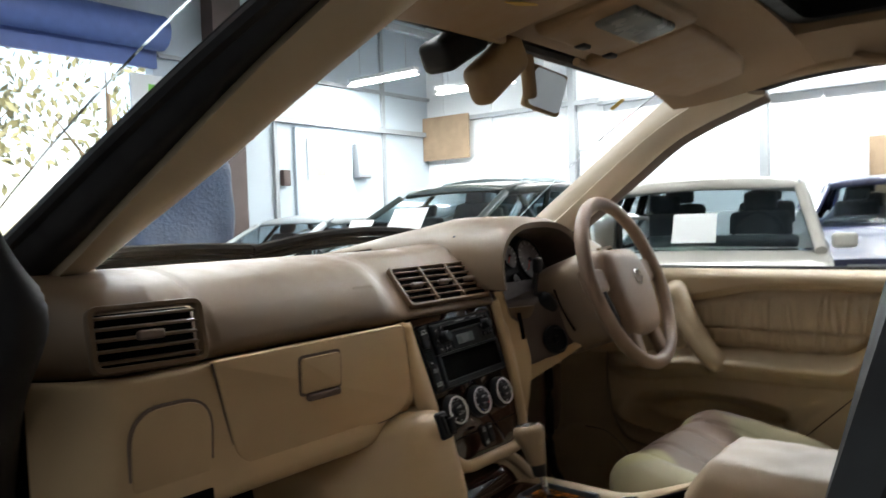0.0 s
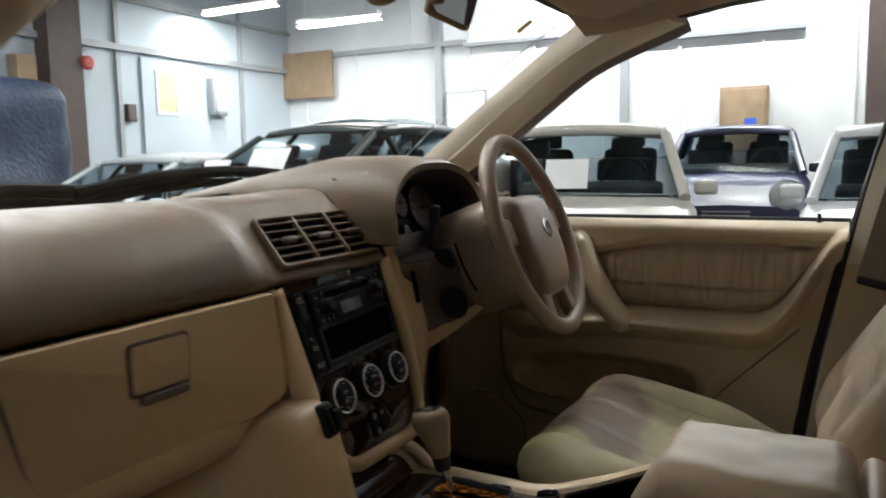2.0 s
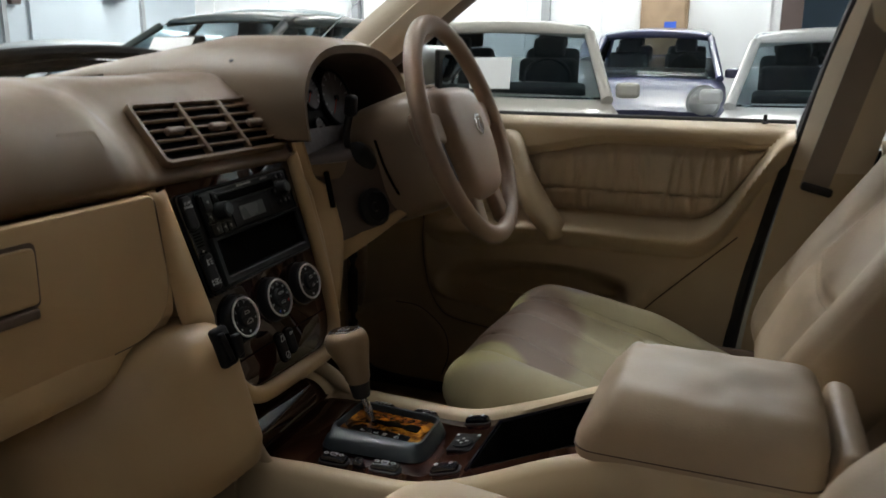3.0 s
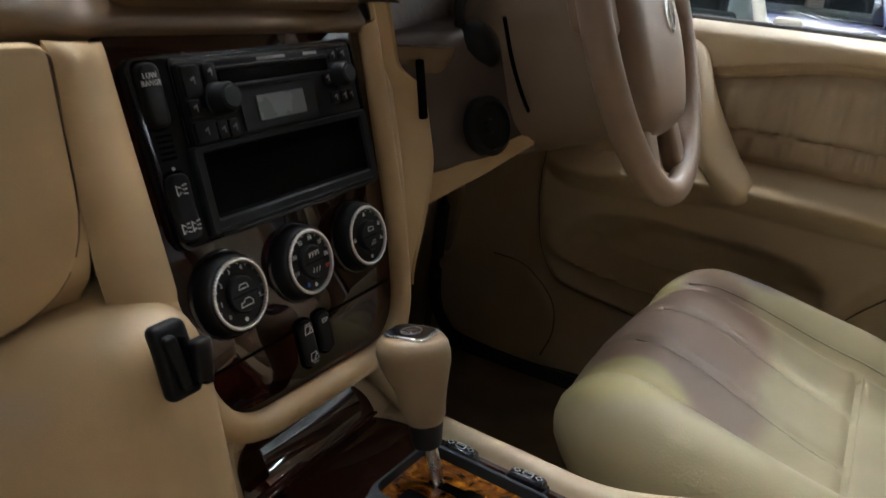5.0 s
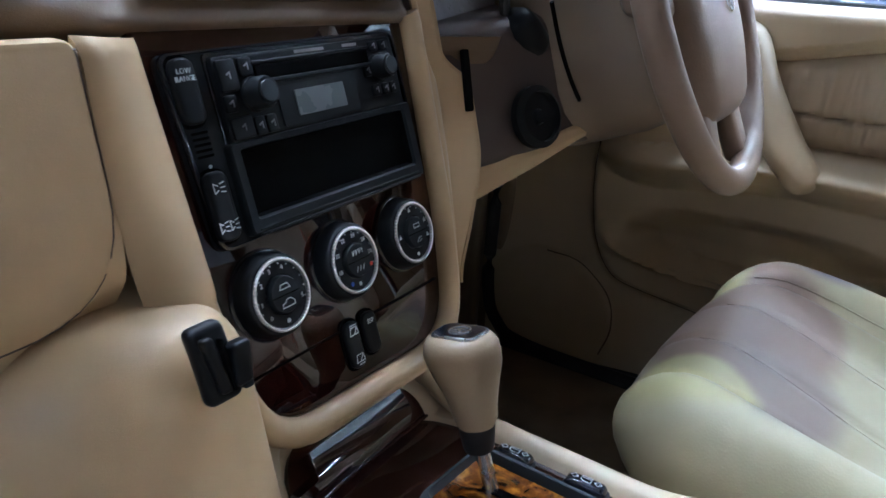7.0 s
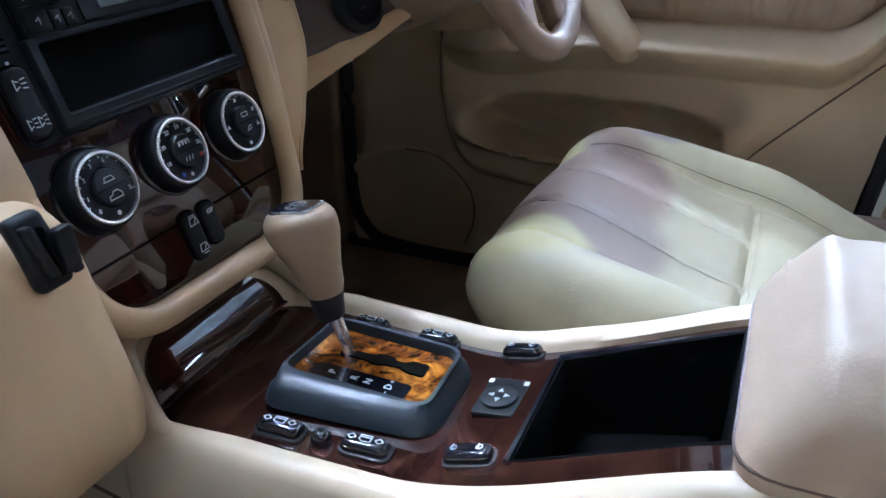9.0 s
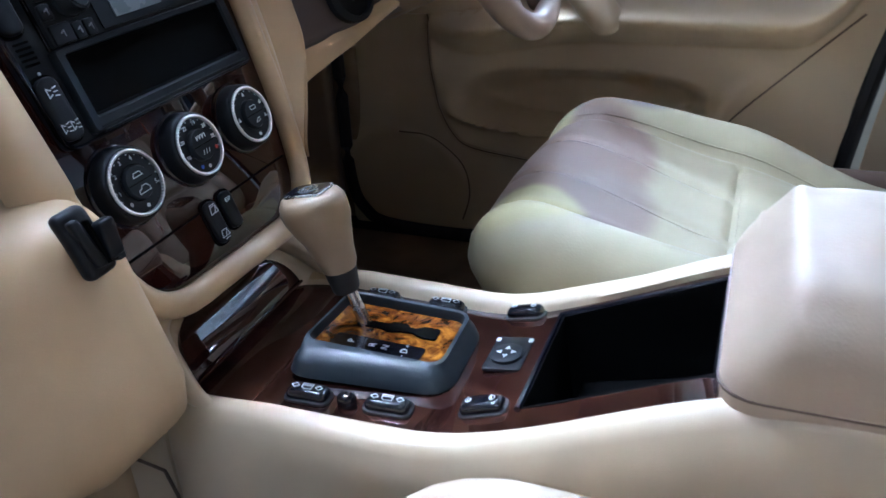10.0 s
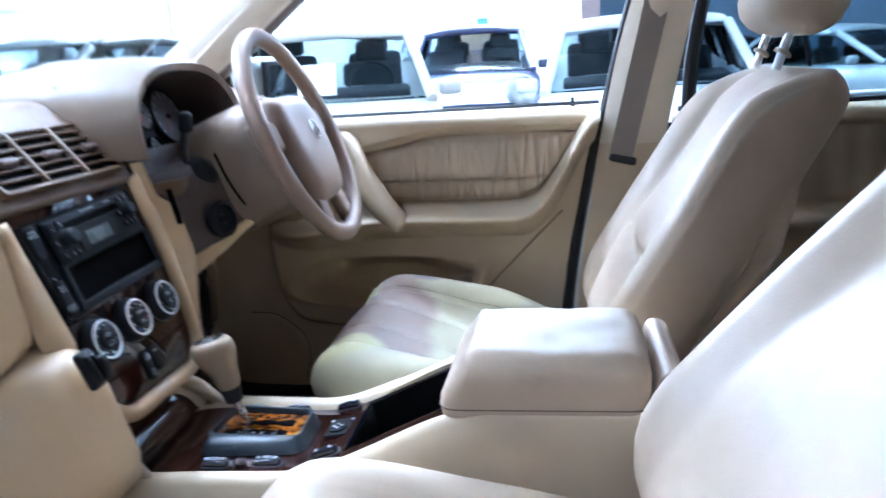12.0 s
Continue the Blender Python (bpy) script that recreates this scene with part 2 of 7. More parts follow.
def tube(pts, radius, sides=10, squash=1.0, up=(0, 0, 1), closed=False, into=None, caps=True):
    """A tube along points; radius may be a list; squash flattens it along its second axis."""
    pts = [Vector(p) for p in pts]
    n = len(pts)
    rings = []
    for i, p in enumerate(pts):
        a = pts[(i - 1) % n] if closed or i else pts[0]
        b = pts[(i + 1) % n] if closed or i < n - 1 else pts[-1]
        d = (b - a).normalized()
        s = d.cross(Vector(up))
        s = s.normalized() if s.length > 1e-4 else d.orthogonal().normalized()
        w = s.cross(d).normalized()
        r = radius[i] if isinstance(radius, (list, tuple)) else radius
        rings.append([p + r * (math.cos(k * 2 * math.pi / sides) * s + squash * math.sin(k * 2 * math.pi / sides) * w) for k in range(sides)])
    if closed:
        rings.append(rings[0])
        bm = into or bmesh.new()
        vs = [[bm.verts.new(p) for p in ring] for ring in rings[:-1]]
        for i in range(n):
            a, b = vs[i], vs[(i + 1) % n]
            for k in range(sides):
                bm.faces.new((a[k], a[(k + 1) % sides], b[(k + 1) % sides], b[k]))
        return bm
    return loft(rings, True, caps, into)


def lathe(profile, m=None, sides=40, into=None):
    """Turns (radius, height) pairs round the local z axis."""
    m = m or Matrix.Identity(4)
    rings = [[m @ Vector((max(r, 1e-5) * math.cos(k * 2 * math.pi / sides), max(r, 1e-5) * math.sin(k * 2 * math.pi / sides), h)) for k in range(sides)]
             for r, h in profile]
    return loft(rings, True, True, into)


def rounded(poly, r, n=5):
    """Rounds a 2D polygon's corners; r is a number or one a corner."""
    out, k = [], len(poly)
    for i in range(k):
        p, a, b = Vector(poly[i]), Vector(poly[i - 1]), Vector(poly[(i + 1) % k])
        rr = r[i] if isinstance(r, (list, tuple)) else r
        da, db = (a - p), (b - p)
        t = min(rr, da.length * 0.49, db.length * 0.49)
        if t < 1e-6:
            out.append(p)
            continue
        s, e = p + da.normalized() * t, p + db.normalized() * t
        for j in range(n + 1):
            u = j / n
            out.append((1 - u) ** 2 * s + 2 * u * (1 - u) * p + u * u * e)
    return out


def plate(poly, h, m=None, bevel=0.0, into=None, z0=0.0):
    """A 2D outline raised from z0 to z0 + h, with a bevelled upper edge, placed by m."""
    m = m or Matrix.Identity(4)
    c = sum((Vector(p) for p in poly), Vector((0, 0))) / len(poly)

    def ring(z, inset):
        res = []
        k = len(poly)
        for i in range(k):
            p, a, b = Vector(poly[i]), Vector(poly[i - 1]), Vector(poly[(i + 1) % k])
            t = (b - a)
            nrm = Vector((t.y, -t.x)).normalized() if t.length > 1e-9 else (p - c).normalized()
            if nrm.dot(p - c) < 0 and len(poly) < 5:
                nrm = -nrm
            res.append(m @ Vector((*(p - nrm * inset), z)))
        return res
    area = sum(poly[i - 1][0] * poly[i][1] - poly[i][0] * poly[i - 1][1] for i in range(len(poly)))
    if area < 0:
        poly = list(reversed(poly))
    rings = [ring(z0, 0), ring(z0 + h - bevel, 0)]
    if bevel:
        rings += [ring(z0 + h - bevel * 0.3, bevel * 0.3), ring(z0 + h, bevel)]
    return loft(rings, True, True, into)


def rect(w, h, cx=0.0, cy=0.0):
    return [(cx - w / 2, cy - h / 2), (cx + w / 2, cy - h / 2), (cx + w / 2, cy + h / 2), (cx - w / 2, cy + h / 2)]


def ring_plate(outer, inner, h, m=None, z0=0.0, bevel=0.0, into=None):
    """A flat frame between two outlines of the same number of points."""
    m = m or Matrix.Identity(4)
    k = len(outer)
    loops = []
    for pts, z in ((inner, z0), (outer, z0), (outer, z0 + h - bevel), (None, 0), (inner, z0 + h - bevel)):
        if pts is None:
            for s in (0.85, 0.15):
                loops.append([m @ Vector((*(Vector(inner[i]).lerp(Vector(outer[i]), s)), z0 + h)) for i in range(k)])
            continue
        loops.append([m @ Vector((*p, z)) for p in pts])
    bm = into or bmesh.new()
    vs = [[bm.verts.new(p) for p in lp] for lp in loops]
    for a, b in zip(vs, vs[1:] + vs[:1]):
        for i in range(k):
            bm.faces.new((a[i], a[(i + 1) % k], b[(i + 1) % k], b[i]))
    return bm


def words(text, size, m, material, parent, name="lettering", depth=0.0004):
    cu = bpy.data.curves.new("letters", "FONT")
    cu.body, cu.size, cu.extrude, cu.align_x, cu.align_y, cu.resolution_u = text, size, depth, "CENTER", "CENTER", 2
    tmp = new("letters", cu)
    me = bpy.data.meshes.new_from_object(tmp.evaluated_get(bpy.context.evaluated_depsgraph_get()))
    bpy.data.objects.remove(tmp)
    bm = bmesh.new()
    bm.from_mesh(me)
    bpy.data.meshes.remove(me)
    bmesh.ops.transform(bm, matrix=m, verts=bm.verts[:])
    return part(name, bm, material, parent)


def smooth(a, b, x):
    t = max(0.0, min(1.0, (x - a) / (b - a)))
    return t * t * (3 - 2 * t)


def lerp(a, b, t):
    return a + (b - a) * t


def poly_at(pts, x):
    """Piecewise-linear value at x through (x, value) pairs."""
    if x <= pts[0][0]:
        return pts[0][1]
    for (x0, v0), (x1, v1) in zip(pts, pts[1:]):
        if x <= x1:
            return lerp(v0, v1, smooth(x0, x1, x) * 0.5 + 0.5 * (x - x0) / (x1 - x0))
    return pts[-1][1]


def T(x, y, z):
    return Matrix.Translation((x, y, z))


def axes(o, ax, ay, az):
    """A frame with its origin and three axes."""
    return Matrix(((ax[0], ay[0], az[0], o[0]), (ax[1], ay[1], az[1], o[1]), (ax[2], ay[2], az[2], o[2]), (0, 0, 0, 1)))


def grow(poly, d):
    out, k = [], len(poly)
    for i in range(k):
        p, a, b = Vector(poly[i]), Vector(poly[i - 1]), Vector(poly[(i + 1) % k])
        t = (b - a).normalized()
        out.append(p + Vector((t.y, -t.x)) * d)
    return out

# ---- the car: shell ----
# x runs rearwards, y to the driver's side, z up; the ground is z = 0
shell = thing("car_shell", "dark estate car body with beige trimmed pillars and roof", "car", (0.6, 0, 0))
part("floor_pan", softbox((2.6, 1.52, 0.10), 0.02, m=T(0.65, 0, 0.45)), carpet, shell, "worn brown carpet")
for s in (-1, 1):
    part("hinge_pillar", softbox((0.36, 0.10, 0.62), 0.012, m=T(-0.455, s * 0.808, 0.82)), carpet, shell)
part("bulkhead", softbox((0.08, 1.5, 0.66), 0.02, m=T(-0.66, 0, 0.82)), void_black, shell)
part("tunnel", softbox((1.2, 0.22, 0.14), 0.04, m=T(-0.1, 0, 0.55)), carpet, shell)


def sill(y):
    return softbox((1.9, 0.12, 0.14), 0.03, m=T(0.5, y, 0.45))


for s in (-1, 1):
    part("door_sill", sill(s * 0.80), seal_black, shell)
    part("kick_panel", softbox((0.32, 0.03, 0.44), 0.012, m=T(-0.475, s * 0.740, 0.71)), hood_brown, shell)


def pillar(edge_a, edge_b, push, n=8, k=6):
    """A bowed panel between two edges; push is the way and amount in which it bulges."""
    a, b = spline(edge_a, n), spline(edge_b, n)
    push = Vector(push)

    def f(u, v):
        i = min(int(u * (len(a) - 1)), len(a) - 2)
        t = u * (len(a) - 1) - i
        p, q = a[i].lerp(a[i + 1], t), b[i].lerp(b[i + 1], t)
        return p.lerp(q, v) + push * math.sin(math.pi * v)
    return thick(sheet(f, (len(a) - 1) * 1, k), 0.012)


# the two sides of the windscreen
A_GLASS = [(-0.36, 0.66, 1.16), (-0.20, 0.615, 1.285), (-0.06, 0.59, 1.40), (0.07, 0.565, 1.513), (0.13, 0.545, 1.572)]
A_IN = [(-0.40, 0.645, 1.150), (-0.20, 0.590, 1.262), (0.0, 0.577, 1.346), (0.20, 0.562, 1.444), (0.35, 0.552, 1.512)]
A_DOOR = [(-0.44, 0.715, 1.095), (-0.20, 0.672, 1.222), (0.0, 0.655, 1.332), (0.20, 0.640, 1.442), (0.35, 0.622, 1.520)]
A_OUT = [(-0.47, 0.775, 1.12), (-0.18, 0.715, 1.29), (0.013, 0.692, 1.39), (0.20, 0.675, 1.475), (0.36, 0.650, 1.55)]
A_GLASS_D = [(-0.46, 0.760, 1.190), (-0.31, 0.735, 1.291), (-0.17, 0.716, 1.386), (-0.03, 0.700, 1.480), (0.125, 0.680, 1.583)]
A_IN_D = [(-0.42, 0.735, 1.165), (-0.24, 0.705, 1.272), (-0.08, 0.682, 1.383), (0.08, 0.655, 1.487), (0.25, 0.622, 1.565)]
A_DOOR_D = [(-0.38, 0.770, 1.150), (-0.17, 0.746, 1.280), (-0.02, 0.714, 1.382), (0.125, 0.686, 1.474), (0.32, 0.661, 1.544)]
flip = lambda pts, s: [(x, s * y, z) for x, y, z in pts]
for s in (-1, 1):
    if s > 0:
        A_GLASS, A_IN, A_DOOR = A_GLASS_D, A_IN_D, A_DOOR_D
        A_OUT = [(x - 0.02, y + 0.05, z + 0.004) for x, y, z in A_DOOR_D]
    # driver's trim is brightened by colour, standing in for light off the windscreen
    part("a_pillar_trim", pillar(flip(A_GLASS, s), flip(A_IN, s), (0.006, -0.010 * s, 0.004)), lit_pale_trim if s > 0 else cream_plastic, shell, "beige pillar trim")
    part("a_pillar_return", pillar(flip(A_IN, s), flip(A_DOOR, s), (0.006, -0.004 * s, -0.008)), lit_pale_trim if s > 0 else cream_plastic, shell, "beige pillar trim")
    part("a_pillar_frame", pillar(flip(A_DOOR, s), flip(A_OUT, s), (0.012, 0.004 * s, -0.012)), seal_black if s < 0 else taupe, shell, "black door seal and pillar")
    part("a_pillar_seal", tube([(p[0] + 0.008, s * (p[1] - 0.006), p[2] - 0.008) for p in spline(A_OUT, 4)], 0.010, 8), seal_black, shell)
    up = 0.014 if s > 0 else 0.0
    rail = [(0.27, s * 0.615, 1.553 + up), (0.40, s * 0.60, 1.568 + up), (0.55, s * 0.60, 1.575 + up), (0.9, s * 0.60, 1.575 + up), (1.5, s * 0.61, 1.56)]
    part("roof_rail", tube(spline(rail, 5), 0.035, 10, 0.8), headliner, shell)
    seal = [(0.30, s * 0.668, 1.548 + 0.6 * up), (0.43, s * 0.660, 1.560 + up), (0.65, s * 0.655, 1.566 + up), (0.9, s * 0.65, 1.560 + up), (1.5, s * 0.64, 1.54)]
    part("roof_seal", tube(spline(seal, 5), 0.016, 8), seal_black, shell)
    # middle pillar
    pk = 0.0 if s > 0 else 0.125
    fr = [(0.62 + pk, s * 0.765, 1.06), (0.66 + pk, s * 0.74, 1.25), (0.71 + pk, s * 0.69, 1.42), (0.75 + pk, s * 0.63, 1.55)]
    bk = [(0.74 + pk, s * 0.765, 1.06), (0.775 + pk, s * 0.74, 1.25), (0.81 + pk, s * 0.69, 1.42), (0.85 + pk, s * 0.63, 1.55)]
    part("b_pillar_trim", pillar(fr, bk, (0, -0.02 * s, 0)), lit_pale_trim, shell, "beige pillar trim")
    lo_f = [(0.55 + pk, s * 0.76, 0.52), (0.57 + pk, s * 0.765, 0.75), (0.60 + pk, s * 0.768, 0.95), (0.62 + pk, s * 0.765, 1.06)]
    lo_b = [(0.80 + pk, s * 0.76, 0.52), (0.77 + pk, s * 0.765, 0.75), (0.75 + pk, s * 0.768, 0.95), (0.74 + pk, s * 0.765, 1.06)]
    part("b_pillar_lower_trim", pillar(lo_f, lo_b, (0, -0.018 * s, 0)), cream_plastic, shell)
    sl = [(0.525 + pk, s * 0.772, 0.56), (0.555 + pk, s * 0.778, 0.80), (0.598 + pk, s * 0.778, 1.02), (0.63 + pk, s * 0.772, 1.13), (0.675 + pk, s * 0.735, 1.31), (0.735 + pk, s * 0.66, 1.52)]
    part("door_seal", tube(spline(sl, 5), 0.013 if s > 0 else 0.03, 8), seal_black, shell)
    sl2 = [(0.79, s * 0.765, 1.10), (0.80, s * 0.745, 1.25), (0.83, s * 0.70, 1.42), (0.87, s * 0.64, 1.54)]
    part("door_seal", tube(spline(sl2, 5), 0.014, 8), seal_black, shell)
    # black opening line of the door in the footwell
    ol = [(-0.305, s * 0.748, 1.05), (-0.30, s * 0.748, 0.80), (-0.30, s * 0.748, 0.62), (-0.275, s * 0.748, 0.545), (-0.20, s * 0.748, 0.515), (0.10, s * 0.748, 0.512), (0.5, s * 0.748, 0.515)]
    if s < 0:
        ol = [(-0.012, -0.815, 1.29), (-0.022, -0.795, 1.235), (-0.034, -0.782, 1.192), (-0.096, -0.785, 1.102), (-0.130, -0.788, 0.996), (-0.155, -0.79, 0.85), (-0.165, -0.79, 0.62), (-0.13, -0.79, 0.53), (0.1, -0.79, 0.50), (0.5, -0.79, 0.50)]
    part("opening_seal", tube(spline(ol, 6), 0.012 if s > 0 else [0.012 + 0.024 * smooth(1.28, 1.17, p.z) for p in spline(ol, 6)], 8 if s > 0 else 16), seal_black, shell)

# roof
def roof_fn(u, v):
    x, y = lerp(0.13, 1.9, u), lerp(-0.62, 0.62, v)
    return Vector((x, y, 1.603 + 0.045 * smooth(0.13, 0.5, x) - 0.055 * (abs(y) / 0.62) ** 3))


SR = (0.175, 0.45, 0.17, 0.83)
rb = bmesh.new()
for q in ((0, SR[0], 0, 1), (SR[1], 1, 0, 1), (SR[0], SR[1], 0, SR[2]), (SR[0], SR[1], SR[3], 1)):
    sheet(lambda u, v: roof_fn(lerp(q[0], q[1], u), lerp(q[2], q[3], v)), 6, 10, rb)
part("headliner", thick(rb, 0.03), headliner, shell, "beige fabric roof lining")
part("outer_roof", sheet(lambda u, v: roof_fn(u, v) + Vector((0, 0, 0.075)), 8, 10), seal_black, shell)
sp = [roof_fn(a, b) for a, b in ((SR[0], SR[2]), (SR[0], SR[3]), (SR[1], SR[3]), (SR[1], SR[2]))]
out = rounded([(p.x, p.y) for p in sp], 0.05, 5)
inn = rounded([(p.x + (0.03 if i < 2 else -0.03), p.y + (0.03 if i in (0, 3) else -0.03)) for i, p in enumerate(sp)], 0.035, 5)
part("sunroof_frame", ring_plate(out, inn, 0.035, T(0, 0, 1.618), bevel=0.006), black_plastic, shell)
part("sunroof_glass", plate(inn, 0.006, T(0, 0, 1.652)), roof_glass, shell, "dark tinted sunroof glass")
part("windscreen_header", tube(spline([(0.14, -0.55, 1.588), (0.115, -0.3, 1.600), (0.11, 0, 1.604), (0.115, 0.3, 1.600), (0.14, 0.55, 1.588)], 6), 0.022, 8), headliner, shell)
# shade band and base frit of the windscreen
part("windscreen_top_edge", tube(spline([(0.115, -0.55, 1.566), (0.088, -0.3, 1.578), (0.083, 0, 1.582), (0.088, 0.3, 1.578), (0.115, 0.55, 1.566)], 6), 0.014, 8), rubber, shell)


def screen_fn(u, v):
    y = lerp(-1, 1, u)
    top = Vector((0.12 - 0.04 * (1 - y * y), 0.60 * y, 1.575 + 0.02 * (1 - y * y)))
    low = Vector((-0.50 - 0.16 * (1 - y * y), 0.72 * y, 1.165))
    return low.lerp(top, v) + Vector((-0.01, 0, 0.02)) * math.sin(math.pi * v)


ws = part("windscreen", thick(sheet(screen_fn, 12, 8), 0.004), window_glass, shell, "clear windscreen")
ws.visible_shadow = False
part("cowl", softbox((0.30, 1.5, 0.05), 0.02, mid=(2, 8, 1), shape=lambda v: (v.x - 0.16 * (1 - (v.y / 0.75) ** 2), v.y, v.z), m=T(-0.66, 0, 1.145)), rubber, shell)
silver_paint = surface("silver_paint", (0.42, 0.46, 0.48), 0.3, 0.3, 1.0, relief=0, vary=0.02, stain=1.0, rough_vary=0.02)


def bonnet_fn(u, v):
    x, y = lerp(-0.86, -1.75, u), lerp(-0.80, 0.80, v)
    return Vector((x + 0.05 * (1 - (y / 0.8) ** 2) * (1 - u) - 0.10 * (1 - (y / 0.8) ** 2), y, 1.190 - 0.06 * u - 0.08 * u ** 3 - 0.10 * abs(y / 0.8) ** 4))


part("bonnet", thick(sheet(bonnet_fn, 10, 14), 0.02), silver_paint, shell, "pale silver painted bonnet")
part("front_body", softbox((1.1, 1.70, 0.62), 0.1, mid=(2, 4, 2), m=T(-1.32, 0, 0.66)), silver_paint, shell)
for pts in ([(-0.70, -0.62, 1.222), (-0.665, -0.40, 1.236), (-0.655, -0.20, 1.238), (-0.65, -0.02, 1.232), (-0.65, 0.06, 1.222)], [(-0.64, 0.0, 1.226), (-0.62, 0.14, 1.248), (-0.62, 0.30, 1.259), (-0.62, 0.46, 1.257), (-0.62, 0.70, 1.236)]):
    w = part("wiper", tube(spline(pts, 6), 0.013, 8, 1.0), wiper_black, shell, "black windscreen wiper")
    part("wiper_blade", tube([Vector(p) + Vector((-0.012, 0, -0.022)) for p in pts], 0.011, 6), wiper_black, w)

# tail of the shell, with the rear seat and rear window
part("rear_wall", softbox((0.06, 1.3, 0.55), 0.02, m=T(1.93, 0, 0.8)), headliner, shell)
part("rear_side_wall", softbox((1.15, 0.03, 0.5), 0.01, m=T(1.38, -0.76, 0.80)), taupe, shell)
part("rear_quarter", softbox((0.10, 0.05, 0.55), 0.02, m=T(1.75, 0.70, 1.32) @ pose(0, 0, 0, 7, 0, 0)), taupe, shell)
part("rear_quarter", softbox((0.10, 0.05, 0.55), 0.02, m=T(1.75, -0.70, 1.32) @ pose(0, 0, 0, -7, 0, 0)), taupe, shell)
part("tail_post", softbox((0.10, 0.10, 0.55), 0.02, m=T(1.9, 0.60, 1.32)), taupe, shell)
part("tail_post", softbox((0.10, 0.10, 0.55), 0.02, m=T(1.9, -0.60, 1.32)), taupe, shell)

for s in (-1, 1):
    part("quarter_panel", softbox((1.05, 0.05, 0.62), 0.02, mid=(3, 1, 3), m=T(1.50, s * 0.885, 0.82)), silver_paint, shell, "pale silver body side")
    for x in (-1.15, 1.45):
        w = part("wheel", lathe([(0.20, -0.11), (0.33, -0.11), (0.355, -0.06), (0.355, 0.06), (0.33, 0.11), (0.20, 0.11)], T(x, s * 0.80, 0.355) @ pose(0, 0, 0, 0, 0, 0) @ pose(0, 0, 0, 90, 0, 0), 32), rubber, shell)
        part("wheel_rim", lathe([(0.21, -0.10), (0.22, -0.115), (0.18, -0.12), (0.06, -0.125), (0, -0.125), (0, 0.125), (0.06, 0.125), (0.18, 0.12), (0.22, 0.115), (0.21, 0.10)], T(x, s * 0.80, 0.355) @ pose(0, 0, 0, 90, 0, 0), 24), chrome, w)
part("tailgate", softbox((0.08, 1.70, 0.70), 0.03, mid=(1, 4, 3), m=T(2.02, 0, 0.80)), silver_paint, shell)
part("front_bumper", softbox((0.22, 1.74, 0.26), 0.08, mid=(2, 6, 1), m=T(-1.86, 0, 0.52)), silver_paint, shell)
for s in (-1, 1):
    part("headlamp", softbox((0.10, 0.30, 0.16), 0.05, mid=(1, 2, 1), m=T(-1.85, s * 0.62, 0.82)), lcd, shell)
part("radiator_grille", softbox((0.06, 0.62, 0.16), 0.02, m=T(-1.87, 0, 0.82)), black_plastic, shell)

# ---- rear bench ----
bench = thing("rear_bench", "beige leather rear bench seat in shade", "car seat", (1.35, 0, 0.5))
part("cushion", softbox((0.5, 1.36, 0.24), 0.07, mid=(4, 10, 2), m=T(1.36, 0, 0.68)), beige_leather, bench)
part("backrest", softbox((0.16, 1.36, 0.62), 0.06, mid=(2, 10, 4), m=T(1.66, 0, 1.0) @ pose(0, 0, 0, 0, 18, 0)), beige_leather, bench)


# ---- driver's door ----
door = thing("driver_door", "closed beige car door with gathered leather insert", "car door", (0.15, 0.80, 0.5))


def door_rear(z):
    return poly_at([(0.50, 0.49), (0.70, 0.528), (0.955, 0.584), (1.13, 0.617)], z)


def ridge(x):
    """Height of the middle of the armrest ledge along the door, turning up at its rear end."""
    return 0.890 + 0.030 * smooth(-0.10, 0.16, x) - 0.002 * smooth(0.2, 0.4, x) + 0.19 * smooth(0.43, 0.62, x) ** 1.5


def ins_hi(x):
    return 1.060 + 0.032 * smooth(0.08, 0.30, x) - 0.006 * smooth(0.42, 0.60, x)


def ins_lo(x):
    return ridge(x) + 0.022


